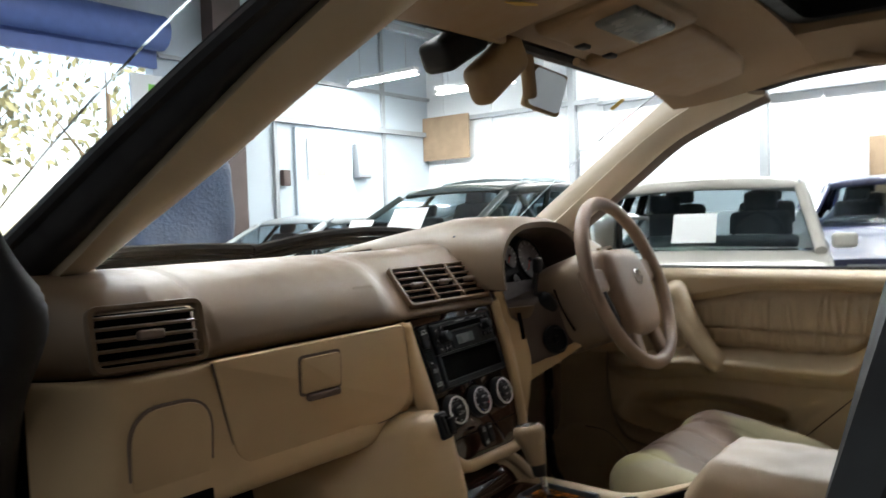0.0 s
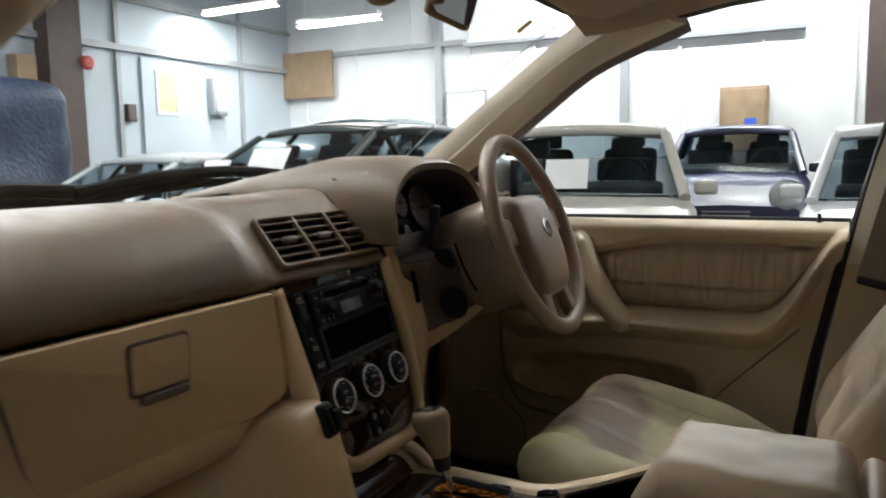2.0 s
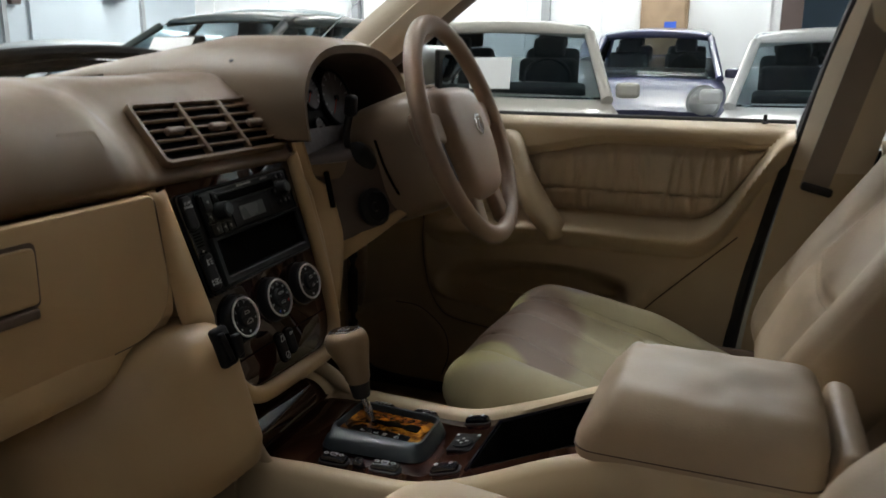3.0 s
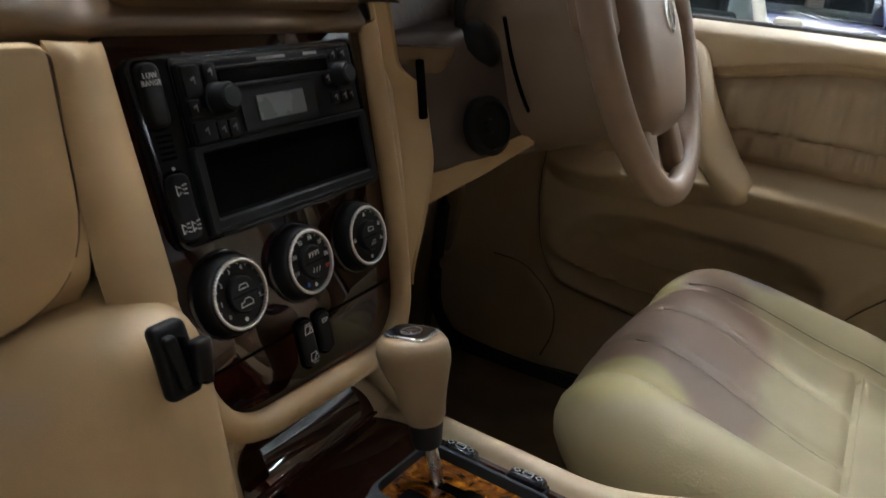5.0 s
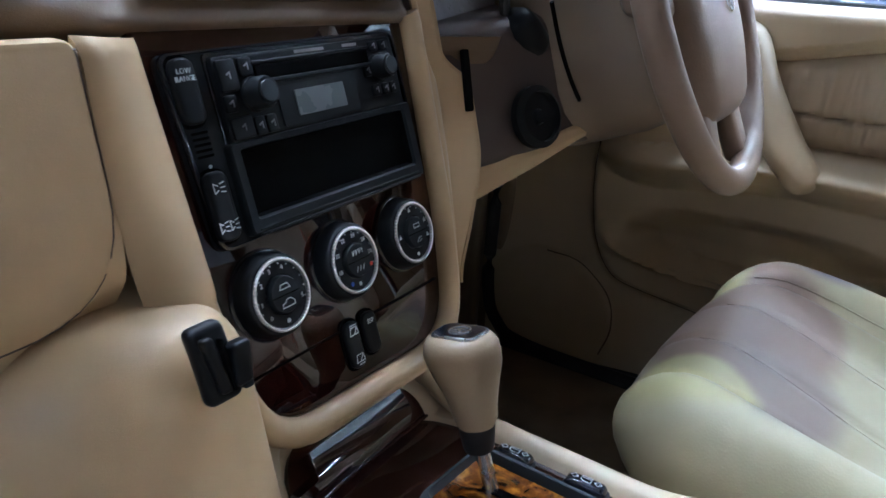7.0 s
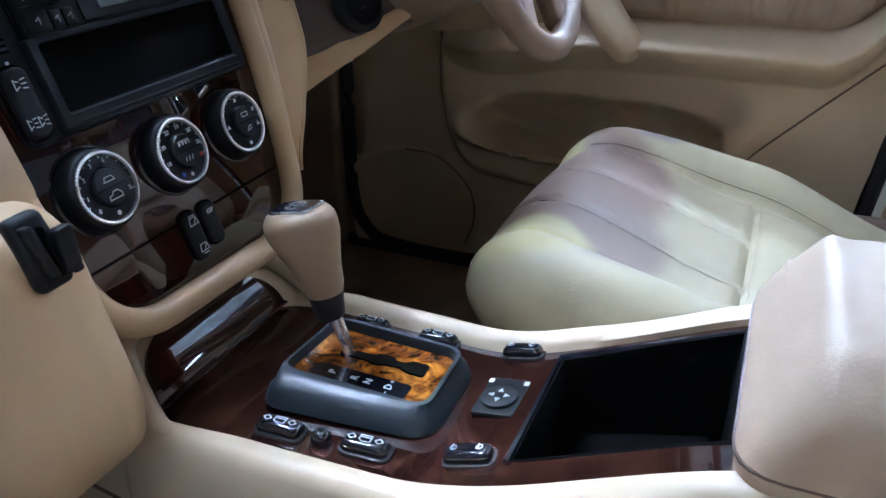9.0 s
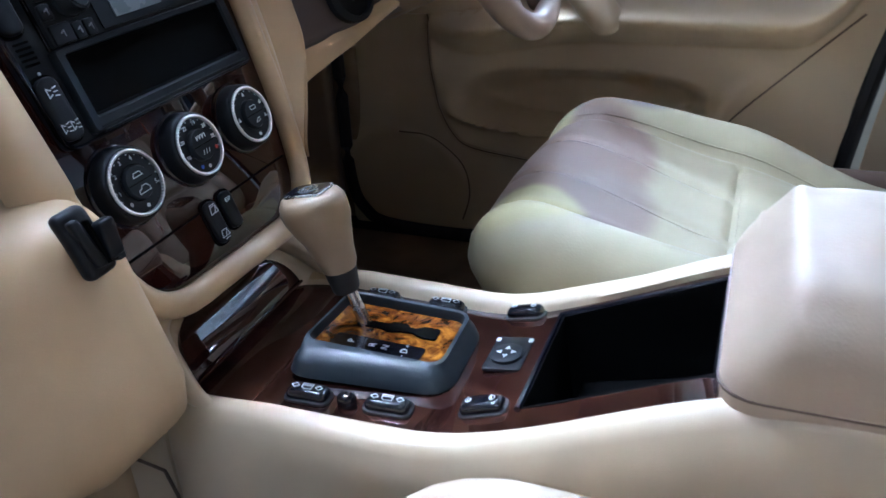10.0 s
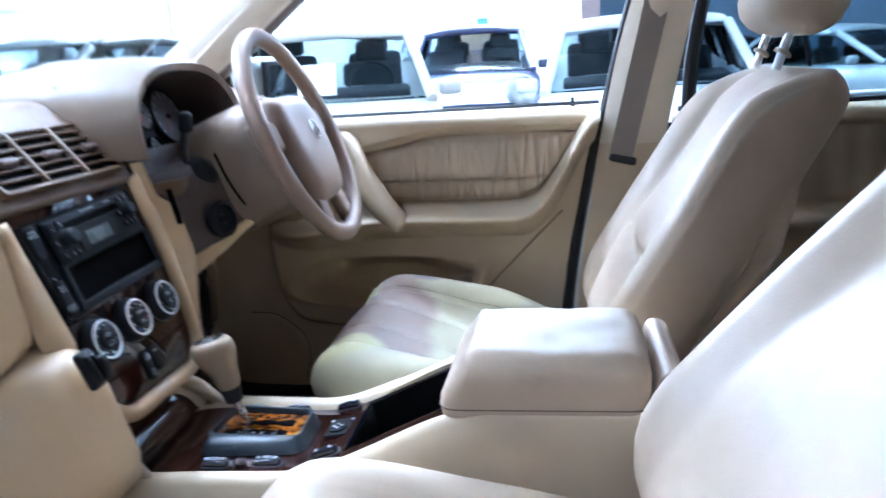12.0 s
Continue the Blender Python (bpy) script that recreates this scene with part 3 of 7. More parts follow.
def door_depth(x, z):
    base = 0.034
    low = 0.030 + 0.020 * smooth(0.80, 0.62, z) + 0.018 * smooth(0.02, -0.14, x)
    d = lerp(low, base, smooth(0.86, 0.92, z))
    # gathered insert lies deeper
    inside = smooth(0.070, 0.092, x) * smooth(ins_lo(x) - 0.004, ins_lo(x) + 0.010, z) * smooth(ins_hi(x) + 0.006, ins_hi(x) - 0.006, z)
    d = lerp(d, 0.016, inside)
    # armrest ledge: flat on top, rounded nose, hollow below
    k = z - ridge(x)
    front = smooth(-0.20, 0.0, x)
    rear = 1 - 0.35 * smooth(0.50, 0.61, x)
    if k >= 0:
        led = 0.112 * math.sqrt(max(0.0, 1 - (k / 0.024) ** 2)) if k < 0.024 else 0.0
    else:
        led = lerp(0.112, 0.0, smooth(0.0, 0.075, -k) ** 0.8)
    d = max(d, led * front * rear + d * 0.25 * (1 if led > 0.01 else 0))
    # upper roll
    if z > ins_hi(x) + 0.004:
        d = max(d, 0.042 * smooth(ins_hi(x) + 0.002, ins_hi(x) + 0.014, z))
    if z > 1.116:
        d -= 0.036 * ((z - 1.116) / 0.022) ** 2
    # map pocket
    px, pz = (x - 0.135) / 0.198, (z - 0.772) / 0.050
    rr = (abs(px) ** 2.6 + abs(pz) ** 2.6) ** (1 / 2.6)
    soft = smooth(0.755, 0.800, z)
    d -= lerp(0.072 * smooth(1.03, 0.86, rr), 0.060 * smooth(1.12, 0.40, rr), soft)
    d += 0.022 * math.exp(-((rr - 1.13) / 0.09) ** 2) * smooth(0.80, 0.74, z)
    # raised fold running up behind the pocket
    q = (z - 0.715) - 0.95 * (x - 0.290)
    d += 0.012 * math.exp(-(q / 0.022) ** 2) * smooth(0.24, 0.30, x) * smooth(0.86, 0.78, z)
    # the part ahead of and below the curved seam lies back
    d -= 0.016 * smooth(0.006, -0.006, seam_side(x, z))
    # step round the loudspeaker
    d += 0.005 * smooth(1.02, 0.98, math.hypot((x + 0.19) / 0.13, (z - 0.585) / 0.12))
    return d


SEAM = spline([(-0.129, 0, 0.910), (-0.128, 0, 0.86), (-0.125, 0, 0.81), (-0.112, 0, 0.752), (-0.087, 0, 0.705), (-0.05, 0, 0.680), (0.05, 0, 0.664), (0.20, 0, 0.652), (0.52, 0, 0.64)], 5)


def seam_side(x, z):
    """Above 0 on the pocket's side of the curved seam."""
    if z > 0.91:
        return 1.0
    best, sgn = 9.0, 1.0
    for p, q in zip(SEAM, SEAM[1:]):
        dx, dz = q.x - p.x, q.z - p.z
        t = max(0.0, min(1.0, ((x - p.x) * dx + (z - p.z) * dz) / (dx * dx + dz * dz)))
        e = math.hypot(x - p.x - t * dx, z - p.z - t * dz)
        if e < best:
            best, sgn = e, 1.0 if (dx * (z - p.z) - dz * (x - p.x)) > 0 else -1.0
    return best * sgn


def door_point(x, z, lift=0.0):
    return Vector((x, 0.805 - door_depth(x, z) - lift, z))


def door_fn(u, v):
    z = lerp(0.515, 1.138, v)
    x = lerp(-0.30, door_rear(z), u)
    return door_point(x, z)


part("door_panel", thick(sheet(door_fn, 190, 170), 0.01), cream_plastic, door, "moulded beige door trim", 60)
part("door_skin", softbox((0.93, 0.03, 0.62), 0.01, m=T(0.15, 0.86, 0.82)), silver_paint, door)
part("sill_cap", sheet(lambda u, v: Vector((lerp(-0.30, 0.617, u), lerp(0.79, 0.87, v), 1.136)), 2, 1), cream_plastic, door)
part("window_seal", tube([(-0.32, 0.842, 1.137), (0.62, 0.842, 1.137)], 0.007, 8), rubber, door)


PLEATS = []
prnd = random.Random(5)
px_ = 0.09
while px_ < 0.61:
    PLEATS.append((px_, prnd.uniform(0.0035, 0.0075), prnd.uniform(0.0045, 0.0105), prnd.uniform(-0.12, 0.12), prnd.uniform(0.0, 1.0)))
    px_ += prnd.uniform(0.012, 0.030)


def insert_fn(u, v):
    x = lerp(0.080, 0.606, u)
    z = lerp(ins_lo(x) - 0.002, ins_hi(x) + 0.002, v)
    e = smooth(0, 1, min(1, 9 * u, 9 * (1 - u)) * min(1, 6 * v, 6 * (1 - v)))
    g = 0.0
    for c, w, h, lean, up in PLEATS:
        q = (x - c - lean * (z - 1.0)) / w
        if abs(q) < 3:
            g = max(g, h * math.exp(-q * q) * lerp(0.55, 1.0, abs(v - up)))
    seam = -0.007 * math.exp(-((z - 0.993) / 0.003) ** 2)
    puff = 0.010 * math.sin(math.pi * min(1, max(0, v))) ** 0.6
    return Vector((x, 0.788 - (0.011 + puff + g + seam) * e, z))


part("leather_insert", sheet(insert_fn, 240, 40), door_leather, door, "gathered beige leather insert", 80)
part("insert_piping", tube([insert_fn(u, v) + Vector((0, -0.002, 0)) for u, v in
                            [(k / 24, 1) for k in range(25)] + [(1, 1 - k / 6) for k in range(1, 7)]], 0.003, 6), taupe, door)
grip_path = spline([(0.070, 0.772, 1.092), (0.086, 0.735, 1.076), (0.112, 0.711, 1.025), (0.152, 0.702, 0.963), (0.184, 0.699, 0.925), (0.203, 0.700, 0.903)], 8)
gn = len(grip_path) - 1
grip_r = [(0.0215 + 0.0045 * math.sin(math.pi * k / gn)) * math.sqrt(max(0.03, 1 - max(0.0, (k / gn - 0.86) / 0.14) ** 2)) for k in range(gn + 1)]
part("pull_handle", tube(grip_path, grip_r, 20, 1.2, (0.5, 1, 0)), cream_plastic, door, "curved pull handle")
for pts in (SEAM, spline([(-0.193, 0, 0.703), (-0.150, 0, 0.700), (-0.115, 0, 0.686), (-0.073, 0, 0.646), (-0.061, 0, 0.59), (-0.075, 0, 0.54)], 5),
            [Vector((lerp(0.37, 0.535, k / 16), 0, lerp(0.754, 0.919, k / 16))) for k in range(17)]):
    part("trim_joint", tube([door_point(p.x, p.z, 0.0004) for p in pts], 0.0016, 5), taupe, door)
part("lock_pin", lathe([(0.006, 0), (0.006, 0.004), (0.0035, 0.006), (0.0038, 0.016), (0.003, 0.018)], T(0.563, 0.80, 1.136), 12), rubber, door)
part("release_plate", plate(rounded(rect(0.055, 0.022), 0.006, 4), 0.004, axes((0.515, 0.790, 1.045), (1, 0, 0), (0, 0, 1), (0, -1, 0)), 0.001), door_leather, door)
dg = part("door_glass", thick(sheet(lambda u, v: Vector((lerp(-0.36, lerp(0.62, 0.74, v), u) if v < 0.02 else lerp(lerp(-0.36, 0.22, v), lerp(0.62, 0.74, v), u), lerp(0.842, 0.668, v), lerp(1.13, 1.55, v))), 6, 6), 0.004), window_glass, door)
dg.visible_shadow = False

# outside mirror of the door
om = thing("door_mirror", "pale painted outside mirror on the driver's door", "mirror", (-0.20, 0.98, 1.13))
part("mirror_housing", softbox((0.10, 0.24, 0.16), 0.045, mid=(2, 3, 3), m=T(-0.205, 1.02, 1.205)), silver_paint, om)
part("mirror_rim", softbox((0.012, 0.215, 0.14), 0.005, m=T(-0.157, 1.02, 1.205)), rubber, om)
part("mirror_glass", plate(rounded(rect(0.19, 0.118), 0.03, 5), 0.002, axes((-0.150, 1.02, 1.205), (0, 1, 0), (0, 0, 1), (1, 0, 0))), mirror, om)
part("mirror_foot", softbox((0.06, 0.12, 0.05), 0.02, m=T(-0.21, 0.90, 1.15)), rubber, om)
part("mirror_sail", plate([(-0.42, 1.13), (-0.17, 1.13), (-0.19, 1.26)], 0.01, axes((0, 0.80, 0), (1, 0, 0), (0, 0, 1), (0, -1, 0))), brown_pad, om)

# ---- rear door on the driver's side ----
rdoor = thing("rear_door", "closed rear car door with stitched brown panel", "car door", (1.2, 0.80, 0.5))


def rdoor_fn(u, v):
    x, z = lerp(0.76, 1.75, u), lerp(0.52, 1.115, v)
    d = 0.02 + 0.03 * smooth(1.07, 1.085, z) - 0.03 * smooth(1.10, 1.115, z) + 0.06 * math.exp(-((z - 0.885) / 0.028) ** 4) * smooth(0.80, 0.9, x)
    return Vector((x, 0.80 - d, z))


part("door_panel", thick(sheet(rdoor_fn, 30, 70), 0.01), cream_plastic, rdoor, "", 60)
part("leather_insert", sheet(lambda u, v: Vector((lerp(0.84, 1.68, u), 0.776 - 0.003 * (1 + math.sin(u * 110)), lerp(0.925, 1.07, v))), 120, 4), door_leather, rdoor)
for k in range(9):
    x = 1.02 + 0.045 * k
    part("stitch_line", tube([(x - 0.01, 0.772, 1.005), (x, 0.772, 1.06)], 0.0012, 5), beige_leather, rdoor)
part("window_bar", tube([(1.50, 0.80, 1.11), (1.53, 0.66, 1.55)], 0.014, 8), rubber, rdoor)
part("window_seal", tube([(0.78, 0.82, 1.115), (1.75, 0.82, 1.115)], 0.008, 8), rubber, rdoor)
rg = part("door_glass", thick(sheet(lambda u, v: Vector((lerp(0.79, 1.72, u), lerp(0.82, 0.66, v), lerp(1.11, 1.55, v))), 4, 4), 0.004), tinted_glass, rdoor, "tinted rear window that shades the cabin")
# unseen pane on the passenger's side, added to keep light off the rear cabin
part("shading_side_glass", thick(sheet(lambda u, v: Vector((lerp(0.79, 1.72, u), lerp(-0.82, -0.66, v), lerp(1.11, 1.55, v))), 4, 4), 0.004), tinted_glass, shell, "tinted rear window that shades the cabin")

# ---- dashboard ----
dash = thing("dashboard", "brown and beige car dashboard with wood trim", "dashboard", (-0.2, 0, 0.9))


def pad_profile(y):
    """Section of the upper pad, from the windscreen to its lower front edge."""
    c = smooth(-0.225, -0.125, y) * smooth(0.24, 0.15, y)
    e = smooth(0.66, 0.745, abs(y))
    front = -0.036 - 0.085 * e
    if c > 0:
        side = [(-0.72, 1.155), (-0.50, 1.190), (-0.30, 1.220), (-0.19, 1.2235), (-0.142, 1.202), (-0.106, 1.167), (-0.072, 1.130), (-0.062, 1.111), (-0.088, 1.099)]
        left = pad_side(front, e)
        return [(lerp(p[0], q[0], c), lerp(p[1], q[1], c)) for p, q in zip(left, side)]
    return pad_side(front, e)


def pad_side(front, e):
    c = 0.0
    return [(-0.72, 1.155), (-0.50, 1.190), (-0.30, 1.220), (-0.19 - 0.03 * e, 1.2255), (-0.115 - 0.05 * e - 0.025 * c, 1.212), (-0.064 + (front + 0.036) * 0.9, 1.182), (front, 1.143), (front + 0.002, 1.118), (front - 0.03, 1.104)]


def pad_fn(y, v):
    pts = pad_profile(y)
    p = v * (len(pts) - 1)
    i = min(int(p), len(pts) - 2)
    a, b = pts[max(i - 1, 0)], pts[i]
    c, d = pts[i + 1], pts[min(i + 2, len(pts) - 1)]
    t = p - i
    q = [0.5 * (2 * b[k] + (c[k] - a[k]) * t + (2 * a[k] - 5 * b[k] + 4 * c[k] - d[k]) * t * t + (3 * b[k] - a[k] - 3 * c[k] + d[k]) * t ** 3) for k in (0, 1)]
    q[1] += 0.012 * smooth(0.02, 0.20, y) * smooth(0.72, 0.60, y) * smooth(-0.6, -0.2, q[0]) * smooth(1.14, 1.19, q[1])
    # fine joint across the passenger's side
    q[1] -= 0.004 * math.exp(-((y + 0.545) / 0.004) ** 2) * smooth(-0.36, -0.2, q[0])
    q[0] -= 0.004 * math.exp(-((y + 0.545) / 0.004) ** 2) * smooth(-0.16, -0.06, q[0])
    # opened under the instrument hood
    k = smooth(0.135, 0.150, y) * smooth(0.468, 0.453, y) * smooth(-0.36, -0.30, q[0])
    q[1] = lerp(q[1], min(q[1], 1.085), k)
    return Vector((q[0], y, q[1]))


part("upper_pad", thick(sheet(lambda u, v: pad_fn(lerp(-0.745, 0.745, u), v), 220, 48), 0.012), brown_pad, dash, "brown soft upper pad", 70)
part("defrost_slot", plate(rounded(rect(0.030, 0.21), 0.012, 4), 0.004, T(-0.330, 0.035, 1.2185) @ pose(0, 0, 0, 1.5, -7, 19)), void_black, dash)
part("screen_vent", plate(rounded(rect(0.03, 0.62), 0.012, 4), 0.003, T(-0.42, -0.38, 1.2035) @ pose(0, 0, 0, 0, -8, 2)), brown_pad, dash)
part("dash_emblem_plate", plate(rounded(rect(0.045, 0.022), 0.003, 3), 0.0015, axes((-0.0535, -0.241, 1.168), (0, 1, 0), (-0.60, 0, 0.80), (0.80, 0, 0.60))), brown_pad, dash)


# lower panel on the passenger's side
def lower_fn(y0, y1):
    prof = [(-0.075, 1.104), (-0.030, 1.106), (-0.022, 1.09), (-0.020, 1.04), (-0.018, 0.985), (-0.014, 0.958), (-0.014, 0.942), (-0.024, 0.930), (-0.06, 0.918), (-0.16, 0.895), (-0.30, 0.87)]
    sp = spline([(x, 0, z) for x, z in prof], 4)

    def f(u, v):
        y = lerp(y0, y1, u)
        p = v * (len(sp) - 1)
        i = min(int(p), len(sp) - 2)
        q = sp[i].lerp(sp[i + 1], p - i)
        e = smooth(-0.68, -0.75, y)
        lip = smooth(-0.30, -0.175, y) * smooth(0.99, 0.95, q.z)
        return Vector((q.x - 0.09 * e * smooth(-0.2, 0, q.x) - 0.02 * lip, y, q.z + 0.005 * lip))
    return f


part("lower_panel", thick(sheet(lower_fn(-0.745, -0.172), 60, 44), 0.012), tan_plastic, dash, "tan lower dashboard panel", 70)
# glovebox lid, proud of the panel, with its joint round it
LID = [(-0.520, 0.958), (-0.168, 0.966), (-0.190, 1.112), (-0.556, 1.110)]
glove = part("glovebox_lid", plate(rounded(LID, [0.045, 0.10, 0.008, 0.008], 9), 0.010,
             axes((-0.026, 0, 0), (0, 1, 0), (0.0, 0, 1), (1, 0, 0)), 0.004), tan_plastic, dash, "tan glovebox lid")
gl = rounded(LID, [0.045, 0.10, 0.008, 0.008], 9)
part("glovebox_gap", tube([(-0.0200, -0.5553, 1.107)] + [(-0.0200, p[0], p[1]) for p in gl if p[1] < 1.100] + [(-0.0200, -0.1893, 1.107)], 0.0016, 6, 1.0, (1, 0, 0)), column_dark, dash)
part("glovebox_latch", plate(rounded(rect(0.074, 0.050, -0.377, 1.066), 0.006, 4), 0.006, axes((-0.017, 0, 0), (0, 1, 0), (0, 0, 1), (1, 0, 0)), 0.002), tan_plastic, glove, "square glovebox latch")
part("latch_gap", ring_plate(rounded(rect(0.082, 0.058, -0.377, 1.066), 0.008, 4), rounded(rect(0.074, 0.050, -0.377, 1.066), 0.006, 4), 0.001, axes((-0.0163, 0, 0), (0, 1, 0), (0, 0, 1), (1, 0, 0))), taupe, glove)
part("latch_pull", softbox((0.012, 0.062, 0.010), 0.003, m=T(-0.014, -0.374, 1.034)), taupe, glove)
# side air outlet
ventm = axes((-0.024, -0.640, 1.1535), (0.18, 0.98, 0), (-0.26, 0.05, 0.964), (0.95, -0.17, 0.26))


def air_vent(m, w, h, slats, parent, uprights=0, tab=True, name="air_vent"):
    o, i = rounded(rect(w, h), 0.012, 4), rounded(rect(w - 0.014, h - 0.014), 0.008, 4)
    v = part(name, ring_plate(o, i, 0.014, m, bevel=0.003), brown_pad, parent, "brown air outlet")
    part("duct", plate(i, 0.003, m, 0, z0=-0.012), void_black, v)
    for k in range(slats):
        y = -h / 2 + 0.007 + (h - 0.014) * (k + 0.5) / slats
        part("slat", softbox((w - 0.016, 0.0032, 0.010), 0.0014, m=m @ T(0, y, 0.004) @ pose(0, 0, 0, 18, 0, 0)), brown_pad, v)
    for k in range(uprights):
        x = -w / 2 + w * (k + 1) / (uprights + 1)
        part("divider", softbox((0.004, h - 0.016, 0.012), 0.0015, m=m @ T(x, 0, -0.002)), brown_pad, v)
    if tab:
        part("tab", softbox((0.032, 0.011, 0.012), 0.004, m=m @ T(0, 0.0, 0.014)), taupe, v)
    return v


air_vent(ventm, 0.135, 0.078, 5, dash, 0)
# fuse flap and lower left corner
fl = rounded([(-0.670, 0.958), (-0.563, 0.958), (-0.563, 1.066), (-0.670, 1.066)], [0.008, 0.008, 0.042, 0.042], 8)
flap_m = axes((-0.0205, 0, 0), (0, 1, 0), (0.05, 0, 1), (1, 0, -0.05))
part("flap_gap", plate([Vector(p) for p in grow([Vector(q) for q in fl], 0.0035)], 0.004, flap_m @ T(0, 0, -0.051)), taupe, dash)
part("side_flap", plate(fl, 0.006, flap_m @ T(0, 0, -0.051), 0.002), tan_plastic, dash, "tan arched flap")
part("flap_slot", softbox((0.03, 0.104, 0.034), 0.004, m=T(-0.026, -0.6165, 0.938)), void_black, dash, "black slot")

# ---- centre stack ----
U, N = Vector((-0.313, 0, 0.95)), Vector((0.95, 0, 0.313))
STACK = axes((-0.022, 0, 0.98), (0, 1, 0), U, N)


def sm0(a, b, c=0.0):
    return STACK @ T(a, b, c)


def sm(a, b, c=0.0, ang=0):
    """The controls sit a touch skewed in the wood facing."""
    return STACK @ T(0, 0.04, 0) @ pose(0, 0, 0, 0, 0, 2.2) @ T(a, b - 0.04, c) @ pose(0, 0, 0, 0, 0, ang)


def wood_edge(b):
    return poly_at([(-0.126, 0.080), (-0.10, 0.102), (-0.045, 0.119), (0.14, 0.130)], b)


def flank_left(u, v):
    """Tan face between the wood and the glovebox, hollowed and running down into the bolster."""
    b = lerp(0.130, -0.060, u)
    k = smooth(-0.055, -0.02, b)
    p0 = sm0(-wood_edge(b) - lerp(0.014, 0.003, k), b, lerp(0.004, 0.011, k)) @ Vector()
    p3 = Vector((-0.0185 + 0.008 * smooth(1.0, 0.94, p0.z) , -0.1655 - 0.1575 * (p0.z - 0.966), p0.z - 0.004 + 0.010 * smooth(1.06, 1.11, p0.z)))
    p1 = p0 + Vector((0.002, -0.012, 0))
    p2 = p3 + Vector((0.013, 0.014, 0))
    q = (1 - v) ** 3 * p0 + 3 * v * (1 - v) ** 2 * p1 + 3 * v * v * (1 - v) * p2 + v ** 3 * p3
    q.x -= 0.018 * smooth(1.104, 1.124, q.z)
    return q


def flank_right(u, v):
    """Tan upright beside the wood: a rounded ridge, a hollow, then the slotted strip towards the column."""
    b = lerp(0.168, -0.090, u)
    p0 = sm0(wood_edge(b) + 0.012, b, 0.006) @ Vector()
    w = 1.0 - 0.70 * smooth(0.03, -0.09, b) - 0.50 * smooth(0.080, 0.110, b)
    pts = [p0, p0 + Vector((0.003, 0.008 * w, 0)), p0 + Vector((-0.001, 0.018 * w, 0)), p0 + Vector((-0.008, 0.024 * w, 0)),
           p0 + Vector((-0.006 + 0.004 * w, 0.038 * w, -0.001)), p0 + Vector((-0.004 + 0.010 * w, 0.056 * w, -0.002)), p0 + Vector((-0.004 + 0.010 * w, 0.060 * w, -0.002)), p0 + Vector((-0.034, 0.062 * w, -0.004))]
    sp = spline(pts, 3)
    q = v * (len(sp) - 1)
    i = min(int(q), len(sp) - 2)
    return sp[i].lerp(sp[i + 1], q - i)


stack_outline = rounded([(-0.130, 0.140), (-0.119, -0.045), (-0.100, -0.126), (0.100, -0.126), (0.119, -0.045), (0.130, 0.140)], [0.006, 0.05, 0.066, 0.066, 0.05, 0.006], 8)


if sum(stack_outline[i - 1][0] * stack_outline[i][1] - stack_outline[i][0] * stack_outline[i - 1][1] for i in range(len(stack_outline))) < 0:
    stack_outline = list(reversed(stack_outline))
part("stack_carrier", plate(grow(stack_outline, 0.020), 0.05, sm0(0, 0, -0.056), 0.012), tan_plastic, dash, "tan surround")
part("stack_flank", thick(sheet(flank_left, 40, 14), 0.006), tan_plastic, dash, "hollowed tan face beside the wood", 70)
part("stack_flank", thick(sheet(flank_right, 40, 28), 0.002), tan_plastic, dash, "ridged tan upright beside the wood", 70)
part("flank_joint", tube([flank_right(k / 20, 0.965) + Vector((0.0012, 0.0008, 0)) for k in range(3, 12)], 0.0014, 6), void_black, dash)
wood = part("wood_facing", plate(stack_outline, 0.010, sm0(0, 0, -0.010), 0.003), dark_burl, dash, "glossy dark burl wood facing")
hoop = [(p.x, p.y) for p in grow(stack_outline, 0.010)]
hoop = [p for p in hoop if p[1] < (0.143 if p[0] > 0 else 0.08)]
k0 = max(range(len(hoop)), key=lambda i: (hoop[i - 1][0] - hoop[i][0]) ** 2 + (hoop[i - 1][1] - hoop[i][1]) ** 2)
hoop = hoop[k0:] + hoop[:k0]
part("stack_rim", tube([sm0(*p) @ Vector((0, 0, 0.001)) for p in hoop], 0.0105, 12, 1.0, N), tan_plastic, dash, "rounded beige rim")
part("lower_wood_joint", tube([sm0(-0.107, -0.086, 0.0) @ Vector(), sm0(0.104, -0.079, 0.0) @ Vector()], 0.0011, 6), void_black, dash)
# radio bezel
bez = rounded([(-0.110, 0.003), (0.1075, 0.004), (0.110, 0.1255), (-0.117, 0.1255)], 0.009, 5)
panel = part("control_panel", plate(bez, 0.005, sm(0, 0, 0), 0.0015), grey_plastic, dash, "charcoal control panel")
bezel_in = [Vector(p).lerp(Vector((-0.002, 0.064)), 0.030) for p in bez]
part("panel_lip", ring_plate(bez, bezel_in, 0.0028, sm(0, 0, 0.0045), bevel=0.001), gloss_black, panel, "shiny raised panel edge")
radio = thing("car_radio", "black car radio with disc slot and grey display", "radio", tuple(sm(0.0095, 0.093, 0) @ Vector()))
rm = sm(0.0095, 0.0930, 0.0)
part("radio_body", plate(rounded(rect(0.181, 0.054), 0.003, 3), 0.010, rm, 0.0015), black_plastic, radio)
part("radio_edge", ring_plate(rounded(rect(0.187, 0.060), 0.004, 3), rounded(rect(0.182, 0.055), 0.003, 3), 0.0024, rm @ T(0, 0, 0.0045)), gloss_black, radio)
